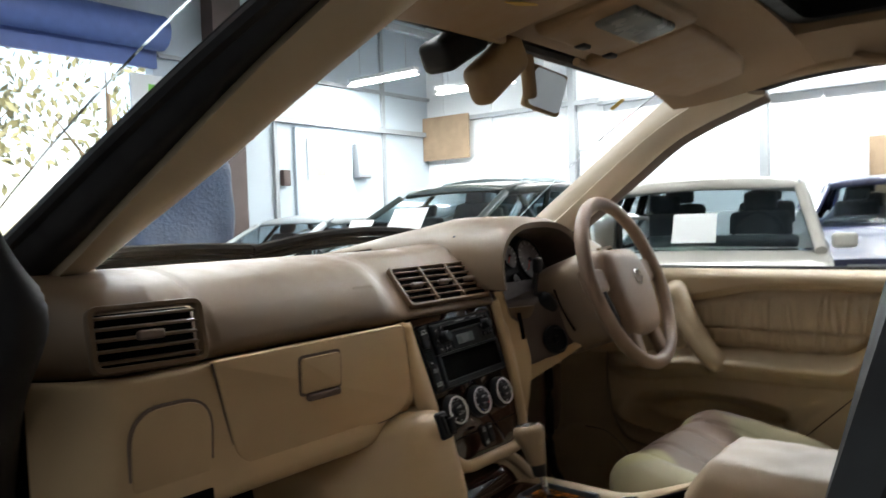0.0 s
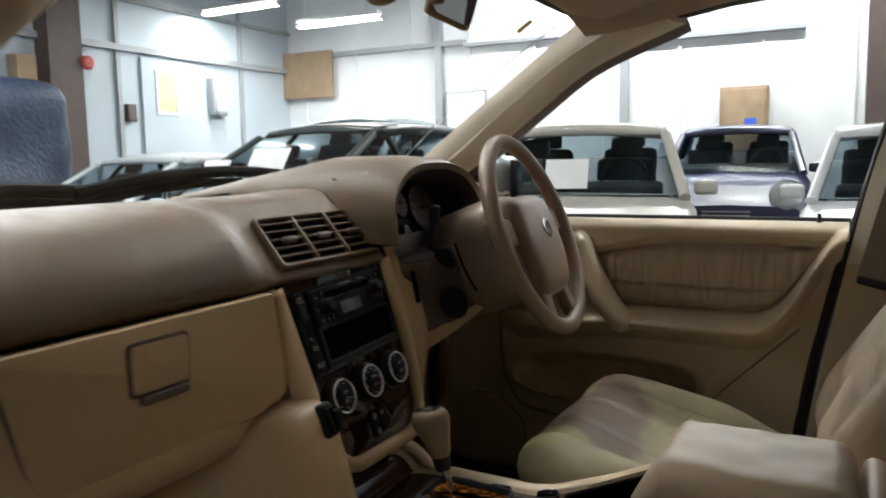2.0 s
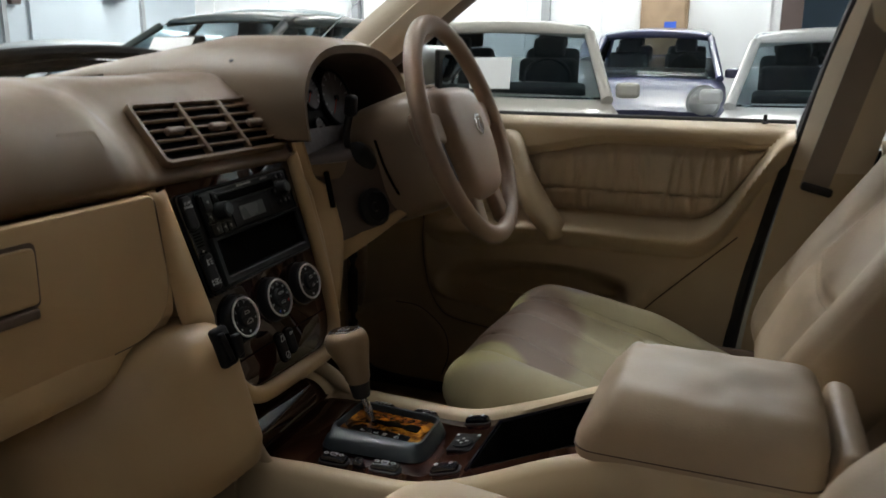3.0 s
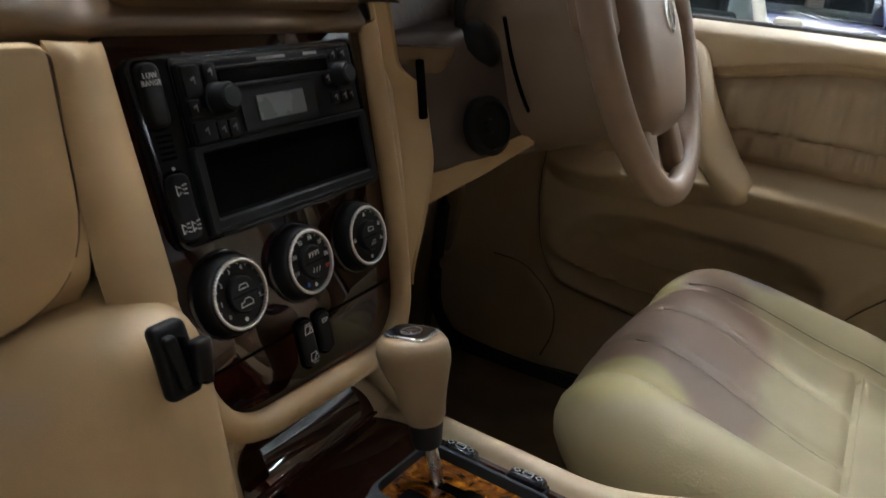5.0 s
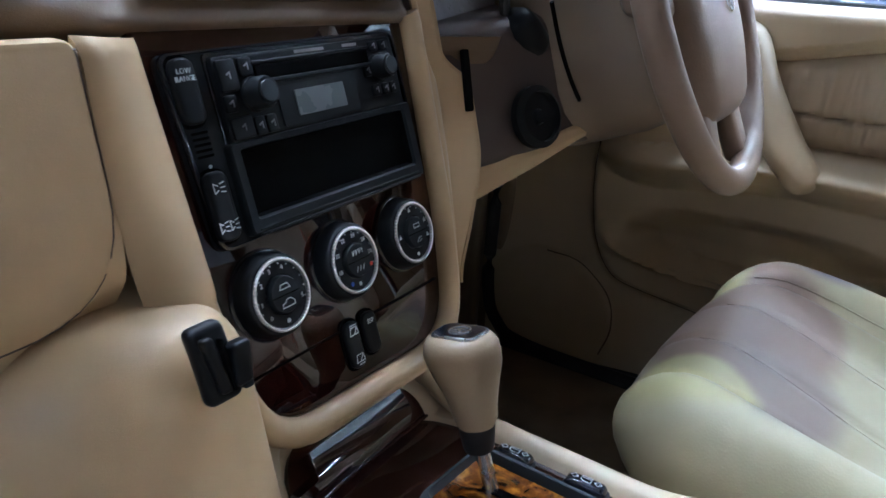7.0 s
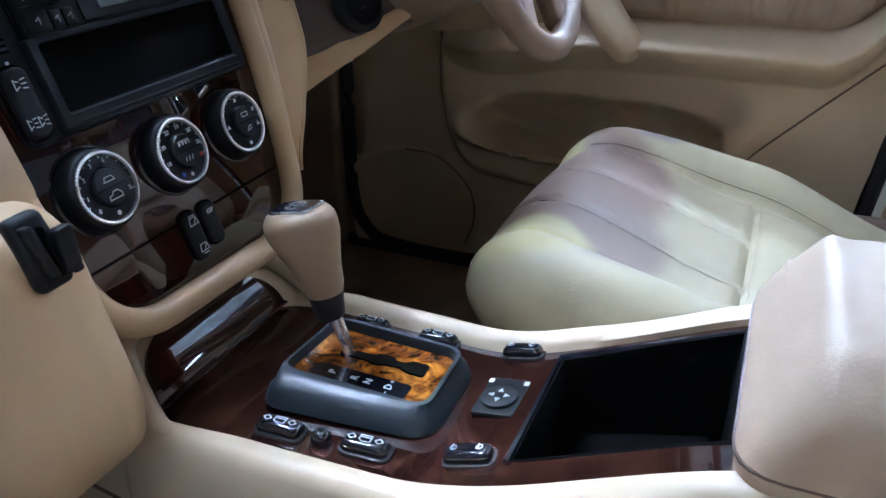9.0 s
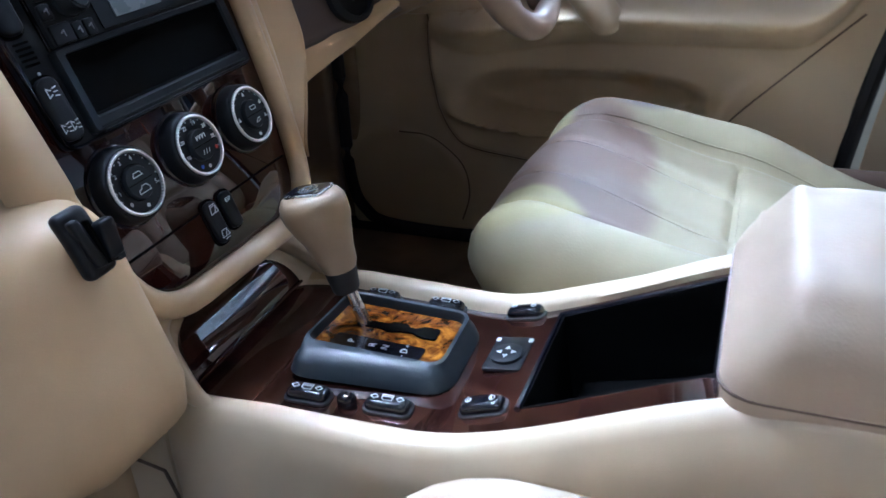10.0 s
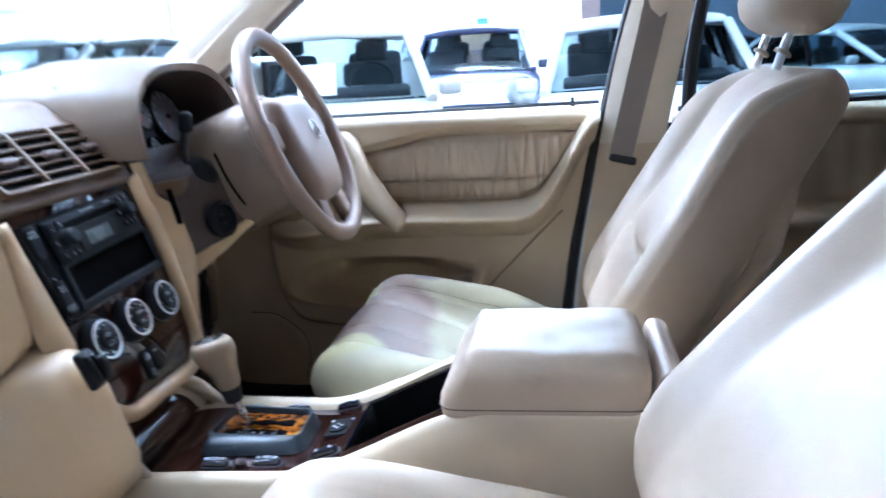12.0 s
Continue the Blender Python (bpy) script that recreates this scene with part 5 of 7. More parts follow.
# ---- knee bolster beside the console, with the socket on it ----
bol = thing("knee_bolster", "rounded tan knee bolster beside the console", "car trim", (-0.03, -0.22, 0.82))


def bolster_shape(v):
    k = smooth(0.02, -0.11, v.y)
    low = smooth(-0.045, -0.10, v.z)
    return (v.x - 0.09 * k - 0.05 * low - 0.30 * (v.z + 0.03), v.y + 0.035 * low * smooth(0.1, -0.1, v.y), v.z - 0.05 * smooth(0.03, -0.11, v.y) * smooth(0.0, 0.09, v.z))


part("bolster_body", softbox((0.22, 0.23, 0.195), 0.036, mid=(5, 5, 5), shape=bolster_shape, m=T(-0.047, -0.231, 0.868)), tan_plastic, bol, "", 60)
sock_m = axes((0.036, -0.161, 0.946), (0.10, 0.99, 0.10), (-0.28, -0.07, 0.957), (0.955, -0.12, 0.27)) @ Matrix.Scale(0.84, 4)
so = part("phone_mount", softbox((0.027, 0.054, 0.014), 0.006, mid=(2, 3, 1), shape=lambda v: (v.x, v.y, v.z - 4.0 * max(0.0, v.y) ** 2), m=sock_m), black_plastic, bol, "black plastic device bracket")
part("clip_arm", softbox((0.009, 0.040, 0.008), 0.003, mid=(1, 3, 1), shape=lambda v: (v.x - 0.10 * v.y, v.y, v.z - 2.0 * v.y * v.y), m=sock_m @ T(-0.003, 0.0, 0.008)), black_plastic, so)
part("clip", softbox((0.014, 0.030, 0.014), 0.004, mid=(1, 3, 1), shape=lambda v: (v.x + 0.12 * v.y, v.y, v.z + 0.12 * v.y), m=sock_m @ T(0.013, -0.004, 0.009)), black_plastic, so)
part("clip_groove", softbox((0.0025, 0.036, 0.006), 0.001, m=sock_m @ T(0.0045, -0.002, 0.0085)), void_black, so)
part("clip_lug", softbox((0.008, 0.009, 0.010), 0.0025, m=sock_m @ T(0.014, -0.018, 0.008)), black_plastic, so)
part("dimple", softbox((0.016, 0.026, 0.010), 0.005, mid=(1, 2, 1), m=axes((0.047, -0.146, 0.858), (0.06, 0.995, 0), (-0.34, 0, 0.94), (0.94, -0.06, 0.34))), tan_plastic, bol)

# ---- centre console ----
con = thing("centre_console", "beige centre console with burl wood top", "car console", (0.25, 0, 0.5))


def inset_half(x):
    """Half width of the wood inset, rounded off at its front corners."""
    k = max(0.0, min(1.0, (0.04 - x) / 0.05))
    return 0.044 + 0.046 * math.sqrt(max(0.0, 1 - k * k))


LIP, BACK_X = 0.0185, -0.0265
ARC_X, ARC_Z, ARC_R = -0.0626, 0.7469, 0.0888


def roll_z(x):
    """Height of the arched cover, level in front of its lip."""
    return 0.7800 if x > LIP else ARC_Z - 0.003 + math.sqrt(ARC_R ** 2 - (max(x, BACK_X) - ARC_X) ** 2)


def con_top(x):
    if x < LIP:
        return roll_z(x) + 0.006
    return 0.786 + 0.0875 * smooth(0.20, 0.47, x)


def con_half(x):
    if x < -0.006:
        return 0.095
    if x < 0.04:
        return inset_half(x) + 0.0255
    return poly_at([(0.04, 0.1155), (0.1, 0.110), (0.25, 0.104), (0.40, 0.105), (0.68, 0.105)], x)


def console_body():
    rings = []
    for x in [-0.062, -0.05, -0.03, -0.022, -0.015, -0.0065, -0.0055, -0.002, 0.003, 0.008, 0.014, 0.02, 0.027, 0.034, 0.041, 0.05, 0.06] + [lerp(0.08, 0.675, k / 60) for k in range(61)]:
        h, z = con_half(x), con_top(x)
        far = 0.007 * smooth(0.02, 0.08, x) * smooth(0.36, 0.27, x)
        deep = 0.004 if x < -0.006 else 0.020 if x < 0.272 else (0.13 if x < 0.415 else 0.004)
        ring = [(-h - 0.012, 0.50), (-h - 0.010, z - 0.09), (-h - 0.006, z - 0.035), (-h, z - 0.010), (-h + 0.005, z - 0.002), (-h + 0.013, z), (-h + 0.022, z - 0.003), (-h + 0.026, z - deep),
                (h - 0.026 + far, z - deep), (h - 0.022 + far, z - 0.003), (h - 0.014 + far, z + 0.6 * far), (h - 0.006 + far, z + 0.5 * far), (h + far, z - 0.010), (h + 0.006 + far, z - 0.035), (h + 0.010, z - 0.09), (h + 0.012, 0.50)]
        rings.append([Vector((x, y, zz)) for y, zz in ring])
    return loft(rings, True, True)


part("console_body", console_body(), cream_plastic, con, "moulded beige console body", 50)
part("side_joint", tube([(lerp(-0.05, 0.66, k / 20), -con_half(lerp(-0.05, 0.66, k / 20)) - 0.0112, con_top(lerp(-0.05, 0.66, k / 20)) - 0.105 - 0.02 * smooth(0.2, -0.05, lerp(-0.05, 0.66, k / 20))) for k in range(21)], 0.0016, 6), taupe, con)


def wood_fn(u, v):
    x = lerp(0.010, 0.405, u)
    h = con_half(x) - 0.024
    far = 0.007 * smooth(0.02, 0.08, x) * smooth(0.36, 0.27, x)
    return Vector((x, lerp(-h, h + far, v), (con_top(x) if x > LIP else 0.786) - 0.0075))


bin_u0 = 0.6735
wb = bmesh.new()
sheet(lambda u, v: wood_fn(u * bin_u0, v), 22, 6, wb)
sheet(lambda u, v: wood_fn(lerp(bin_u0, 1, u), v * 0.16), 8, 1, wb)
sheet(lambda u, v: wood_fn(lerp(bin_u0, 1, u), 1 - v * 0.06), 8, 1, wb)
wood_top = part("wood_top", thick(wb, 0.006), console_burl, con, "glossy burl wood console top")
# open bin
bz = 0.70
bb = bmesh.new()
pa, pb = wood_fn(bin_u0, 0.16), wood_fn(bin_u0, 0.94)
pc, pd = wood_fn(1, 0.94), wood_fn(1, 0.16)
top4 = [pa, pb, pc, pd]
low4 = [Vector((p.x + (0.012 if i < 2 else -0.004), p.y * 0.94, bz)) for i, p in enumerate(top4)]
tv, lv = [bb.verts.new(p) for p in top4], [bb.verts.new(p) for p in low4]
for i in range(4):
    bb.faces.new((tv[i], tv[(i + 1) % 4], lv[(i + 1) % 4], lv[i]))
bb.faces.new(lv)
part("bin_liner", thick(bb, 0.003), void_black, con, "black open storage bin")
part("bin_edge", tube([pa, pb, pc], 0.0028, 6), gloss_black, con)
part("bin_shutter", softbox((0.10, 0.15, 0.006), 0.002, m=T(0.345, 0.012, 0.748) @ pose(0, 0, 0, 0, -18, 0)), void_black, con)

# roll-top cover in front of the gear gate, set in a beige hoop
def roll_fn(u, v):
    x = lerp(LIP, BACK_X, u)
    h = inset_half(max(x, -0.0095))
    y = lerp(-h, h, v)
    return Vector((x - 0.05 * y * (1 - u), y, ARC_Z + math.sqrt(ARC_R ** 2 - (x - ARC_X) ** 2)))


roll = part("roll_cover", thick(sheet(roll_fn, 48, 24), 0.005), dark_burl, con, "curved glossy wood roll cover", 60)
part("roll_lip", tube([roll_fn(0.0, v / 16) + Vector((0.0010, 0, 0.0002)) for v in range(17)], 0.0016, 8), dark_burl, roll, "polished lip")
part("console_hoop", tube(spline([(0.085, -0.100, 0.758), (0.052, -0.104, 0.779), (0.030, -0.104, 0.794), (0.010, -0.097, 0.814), (-0.008, -0.084, 0.827), (-0.019, -0.054, 0.833), (-0.022, 0.0, 0.835), (-0.019, 0.054, 0.833), (-0.008, 0.084, 0.827), (0.010, 0.097, 0.814), (0.030, 0.104, 0.794), (0.052, 0.104, 0.779), (0.085, 0.100, 0.758)], 5), [0.002 + 0.0085 * smooth(0, 14, min(k, 60 - k)) for k in range(61)], 12), cream_plastic, con, "rounded beige edge")
part("inset_floor", softbox((0.12, 0.20, 0.02), 0.004, m=T(0.0, 0, 0.768)), void_black, con)
part("console_front", softbox((0.10, 0.24, 0.30), 0.03, mid=(1, 2, 2), m=T(-0.10, 0, 0.68)), tan_plastic, con)

# gear gate
GATE = axes((0.147, 0.0, 0.781), (0, 1, 0), (-1, 0, 0.02), (0.02, 0, 1))
gate = thing("gear_gate", "dark gear selector gate with amber burl plate", "gear selector", (0.147, 0, 0.781))
go = rounded([(-0.038, -0.070), (0.062, -0.066), (0.066, 0.066), (-0.053, 0.068)], 0.024, 7)
gi = rounded([(-0.020, -0.055), (0.050, -0.052), (0.052, 0.057), (-0.019, 0.059)], 0.010, 7)


def gate_ring():
    loops = [(go, 0.0), (grow(go, -0.004), 0.010), (grow(go, -0.008), 0.0140), ([Vector(p).lerp(Vector(q), 0.62) for p, q in zip(go, gi)], 0.0185), ([Vector(p).lerp(Vector(q), 0.86) for p, q in zip(go, gi)], 0.0182), (gi, 0.0125), (gi, 0.004)]
    return loft([[GATE @ Vector((*p, z)) for p in lp] for lp, z in loops], True, False)


part("gate_surround", gate_ring(), gate_plastic, gate, "dark blue-grey plastic surround", 50)
part("burl_plate", plate(gi, 0.003, GATE @ T(0, 0, 0.007)), amber_burl, gate, "amber burl plate")
part("letter_plate", plate(rounded(rect(0.0175, 0.080, -0.0065, 0.004), 0.004, 4), 0.0012, GATE @ T(0, 0, 0.010)), gloss_black, gate)
for ch, b in (("P", 0.027), ("R", 0.008), ("N", -0.0035), ("D", -0.0205)):
    words(ch, 0.0085, GATE @ T(-0.0065, b, 0.0113), mark_white, gate, "gear_letter")
words("+", 0.006, GATE @ T(0.0005, -0.0205, 0.0113), mark_white, gate, "gear_letter")
words("-", 0.007, GATE @ T(-0.0135, -0.0205, 0.0113), mark_white, gate, "gear_letter")
slot = rounded([(0.018, 0.036), (0.026, 0.036), (0.027, 0.008), (0.031, 0.006), (0.031, -0.008), (0.027, -0.010), (0.027, -0.018), (0.032, -0.022), (0.032, -0.037), (0.016, -0.038), (0.016, -0.024), (0.020, -0.016), (0.019, -0.006), (0.016, 0.004), (0.018, 0.012)], 0.003, 3)
part("gate_slot", plate([Vector(p) for p in slot], 0.0014, GATE @ T(0, 0, 0.010)), void_black, gate)

lever = thing("gear_lever", "brown leather gear lever knob on a chrome rod", "gear lever", (0.125, 0.018, 0.79))
rod = [(0.119, 0.0235, 0.788), (0.112, 0.0195, 0.815), (0.107, 0.017, 0.835)]
part("rod", tube(rod, 0.0055, 10), chrome, lever, "chrome rod")
LV = axes((0.107, 0.017, 0.828), (0.98, 0, 0.2), (0, 1, 0), (-0.2, 0.0, 0.98))
part("collar", lathe([(0.0105, -0.002), (0.0115, 0.0), (0.0135, 0.016), (0.0135, 0.020)], LV, 24), rubber, lever)


def knob_ring(z, r, sx, sy, dx):
    return [LV @ Vector((dx + sx * r * math.cos(k * 2 * math.pi / 28), sy * r * math.sin(k * 2 * math.pi / 28), z)) for k in range(28)]


kn = [(0.018, 0.0135, 1, 1, 0), (0.024, 0.0160, 1, 1, 0), (0.034, 0.0176, 1, 1, -0.001), (0.046, 0.0200, 1.03, 1, -0.002), (0.057, 0.0234, 1.06, 1, -0.004), (0.066, 0.0256, 1.09, 1, -0.005), (0.074, 0.0262, 1.10, 1, -0.006), (0.080, 0.0252, 1.10, 1, -0.006), (0.0845, 0.0226, 1.10, 1, -0.006), (0.0868, 0.0190, 1.10, 1, -0.006), (0.0875, 0.0150, 1.1, 1, -0.006)]
part("knob", loft([knob_ring(*q) for q in kn]), lever_leather, lever, "brown leather knob", 60)
part("knob_seam", tube([LV @ Vector((0.0175 * 1.0 - 0.001 + 0.004 * j / 3, 0, 0.040 + 0.012 * j)) for j in range(3)], 0.0008, 5), taupe, lever)
part("badge", plate(rounded(rect(0.038, 0.028, -0.006, 0), 0.009, 6), 0.0018, LV @ T(0, 0, 0.0872), 0.0006), chrome, lever, "chrome edged badge")
part("badge_face", plate(rounded(rect(0.0335, 0.0235, -0.006, 0), 0.0075, 6), 0.0008, LV @ T(0, 0, 0.0886)), gloss_black, lever)
part("badge_circle", lathe([(0.0085, 0), (0.0085, 0.0006), (0.0072, 0.0006), (0.0072, 0)], LV @ T(-0.006, 0, 0.0894), 24), chrome, lever)
for k in range(3):
    part("badge_bar", softbox((0.0075, 0.0014, 0.0006), 0.0002, m=LV @ T(-0.006, 0, 0.0897) @ pose(0, 0, 0, 0, 0, 180 + 120 * k) @ T(0.0038, 0, 0)), chrome, lever)


# switches on the console
def console_switch(x, y, w, d, ang, marks=2):
    z = con_top(x) - 0.0075
    sl = math.degrees(math.atan2(con_top(x + 0.01) - con_top(x - 0.01), 0.02))
    m = T(x, y, z) @ pose(0, 0, 0, 0, -sl, ang) @ axes((0, 0, 0), (0, 1, 0), (-1, 0, 0), (0, 0, 1))
    s = thing("window_switch", "black rounded window switch in the wood console", "switch", (x, y, z), "window switches on the console")
    part("switch_frame", plate(rounded(rect(d + 0.004, w + 0.004), 0.008, 5), 0.002, m, 0.0006), rubber, s)
    k = part("switch_key", softbox((d, w, 0.011), 0.005, mid=(2, 4, 1), shape=lambda v: (v.x, v.y, v.z - 6.0 * v.y * v.y * 0.5), m=m @ T(0, 0, 0.004)), gloss_black, s)
    if marks >= 2:
        glyph(outline_strokes([(-0.0030, -0.0042), (-0.0030, 0.0020), (-0.0012, 0.0042), (0.0030, 0.0042), (0.0030, -0.0042)]) + [(0.0012, -0.0042, 0.0012, 0.0042)], m @ T(0, 0, 0.0099), k, "key_mark", 0.0007)
        for sgn in (-1, 1):
            glyph(outline_strokes([(0, 0.0030), (0.0025, 0), (0, -0.0030), (-0.0025, 0)]), m @ T(0, sgn * w * 0.29, 0.0098), k, "key_mark", 0.0007)
    else:
        for sgn in (-1, 1):
            glyph(outline_strokes([(0.0022 * math.cos(j * math.pi / 4), 0.0022 * math.sin(j * math.pi / 4)) for j in range(8)]) + [(-0.002, 0, 0.0035, 0.001)], m @ T(0, sgn * w * 0.27, 0.0098), k, "key_mark", 0.0007)
    return s


for x, y, w, d, ang, mk in ((0.113, -0.067, 0.034, 0.016, 3, 2), (0.178, -0.061, 0.035, 0.016, 4, 2), (0.250, -0.050, 0.034, 0.016, 5, 1), (0.105, 0.083, 0.033, 0.0145, 0, 2), (0.168, 0.084, 0.034, 0.0145, 0, 2), (0.243, 0.085, 0.033, 0.0145, -3, 1)):
    console_switch(x, y, w, d, ang, mk)
lb = thing("lock_button", "small black lock button on the console", "switch", (0.144, -0.066, 0.779))
part("button", softbox((0.014, 0.013, 0.013), 0.005, m=T(0.1455, -0.0655, 0.782)), gloss_black, lb)
mp_m = T(0.247, 0.021, con_top(0.247) - 0.0072) @ pose(0, 0, 0, 0, -9, 0)
mpad = thing("mirror_switch", "square black mirror adjuster pad with arrows", "switch", (0.252, 0.014, 0.785))
part("pad", plate(rounded(rect(0.032, 0.047), 0.003, 3), 0.003, mp_m, 0.001), black_plastic, mpad)
part("pad_disc", lathe([(0.0135, 0), (0.0135, 0.0022), (0.012, 0.003), (0, 0.003)], mp_m @ T(0, -0.004, 0.003), 28), grey_plastic, mpad)
for k in range(4):
    part("arrow", plate([Vector((-0.0022, 0.004)), Vector((0.0022, 0.004)), Vector((0, 0.0085))], 0.0005, mp_m @ T(0, -0.004, 0.006) @ pose(0, 0, 0, 0, 0, 90 * k)), mark_white, mpad)
for k in (-1, 1):
    part("pad_mark", softbox((0.004, 0.005, 0.0005), 0.0002, m=mp_m @ T(0.014 * k, 0.018, 0.0032)), mark_white, mpad)

# ---- armrest box ----
arm = thing("armrest", "beige leather armrest box lid, lightly creased", "armrest", (0.53, 0, 0.86))


def lid_shape(v):
    front = smooth(-0.06, -0.115, v.x)
    crease = 0.0035 * noise.noise(Vector((v.x * 30, v.y * 22, 2.0))) * smooth(0.0, 0.03, v.z)
    return (v.x + 0.020 * front * (1 - v.z / 0.045) * 0.0 + 0.022 * front * smooth(-0.01, 0.034, v.z), v.y, v.z + crease + 0.006 * (1 - (v.y / 0.09) ** 2) * smooth(0, 0.03, v.z))


part("lid", softbox((0.232, 0.198, 0.082), 0.024, mid=(22, 18, 3), shape=lid_shape, m=T(0.520, -0.004, 0.888)), beige_leather, arm, "padded beige leather lid", 60)
part("hinge_block", softbox((0.030, 0.194, 0.066), 0.013, mid=(1, 4, 2), m=T(0.651, -0.004, 0.880) @ pose(0, 0, 0, 0, 14, 0)), beige_leather, arm)
part("lid_joint", plate(rounded(rect(0.234, 0.1985, 0.520, -0.004), 0.026, 5), 0.0016, T(0, 0, 0.8725)), taupe, arm)
lt_m = T(0.4160, 0.048, 0.889) @ pose(0, 0, 0, 0, 24, 0)
part("latch", softbox((0.010, 0.064, 0.042), 0.004, mid=(1, 3, 2), m=lt_m), beige_leather, arm, "beige latch flap")
part("latch_joint", tube([lt_m @ Vector((-0.002, y, z)) for y, z in ((-0.0332, 0.020), (-0.0332, -0.020), (0.031, -0.0225))], 0.0012, 6), taupe, arm)
part("box_body", softbox((0.28, 0.20, 0.34), 0.02, mid=(1, 1, 1), m=T(0.545, -0.004, 0.697)), cream_plastic, arm)


# ---- front seats ----
def seam_y(y0, x):
    """Lengthwise quilting seam of the cushion, a little oblique."""
    return y0 - 0.14 * (x + 0.1)


def cushion_shape(seams):
    def f(v):
        # v: x -0.26..0.26 (front to rear), y across, z up
        ay = abs(v.y)
        top = smooth(-0.02, 0.07, v.z)
        side = smooth(0.135, 0.215, ay)
        z = v.z - 0.16 * v.x - 0.045 * smooth(0.0, 0.20, v.x) * smooth(0.08, 0.19, v.y) * seams + top * (0.018 * side - 0.022 * (1 - side) * smooth(-0.2, 0.0, v.x))
        # nose drops and rounds off
        z -= 0.022 * smooth(-0.17, -0.27, v.x) * top
        # rises to the thighs
        z += 0.004 * math.exp(-((v.x + 0.12) / 0.08) ** 2) * top
        # seams
        g = 0.0
        g = max(g, 0.008 * math.exp(-((v.x - 0.012) / 0.006) ** 2) * (1 if ay < 0.155 else 0))
        for mid_y in (-0.066, 0.052):
            g = max(g, 0.005 * math.exp(-((v.y - seam_y(mid_y, v.x)) / 0.007) ** 2) * (1 if v.x < 0.02 else 0))
        g = max(g, 0.011 * math.exp(-((ay - 0.160) / 0.008) ** 2))
        z -= g * top * seams
        x = v.x + 0.02 * (ay / 0.25) ** 2 * smooth(-0.1, -0.26, v.x)
        low = smooth(0.03, -0.08, v.z)
        return (x + 0.045 * low * smooth(-0.1, -0.26, v.x), v.y * (1 - (0.07 + 0.09 * low) * smooth(-0.1, -0.27, v.x)), z)
    return f


def back_shape(v, quilt=1.0):
    # v: x thickness (front is -x), y across, z along the back
    ay = abs(v.y)
    front = smooth(0.02, -0.045, v.x)
    w = lerp(1.02, 0.84, smooth(-0.10, 0.29, v.z))
    side = smooth(0.135, 0.21, ay)
    x = v.x - front * 0.032 * side * smooth(0.28, 0.13, v.z) * smooth(-0.31, -0.16, v.z)
    x -= 0.016 * math.exp(-((v.z + 0.11) / 0.11) ** 2) * (1 - side) * front
    x += 0.030 * smooth(0.18, 0.28, v.z) * front
    g = 0.012 * math.exp(-((v.z + 0.09 - 0.8 * v.y * v.y) / 0.010) ** 2) * smooth(0.16, 0.14, ay)
    g = max(g, 0.007 * math.exp(-((ay - 0.150) / 0.012) ** 2) * smooth(0.27, 0.20, v.z))
    g = max(g, 0.003 * math.exp(-((ay - 0.243) / 0.005) ** 2))
    x += g * front * quilt
    return (x, v.y * w, v.z)


def plain_back_shape(v):
    return back_shape(v, 0.12)


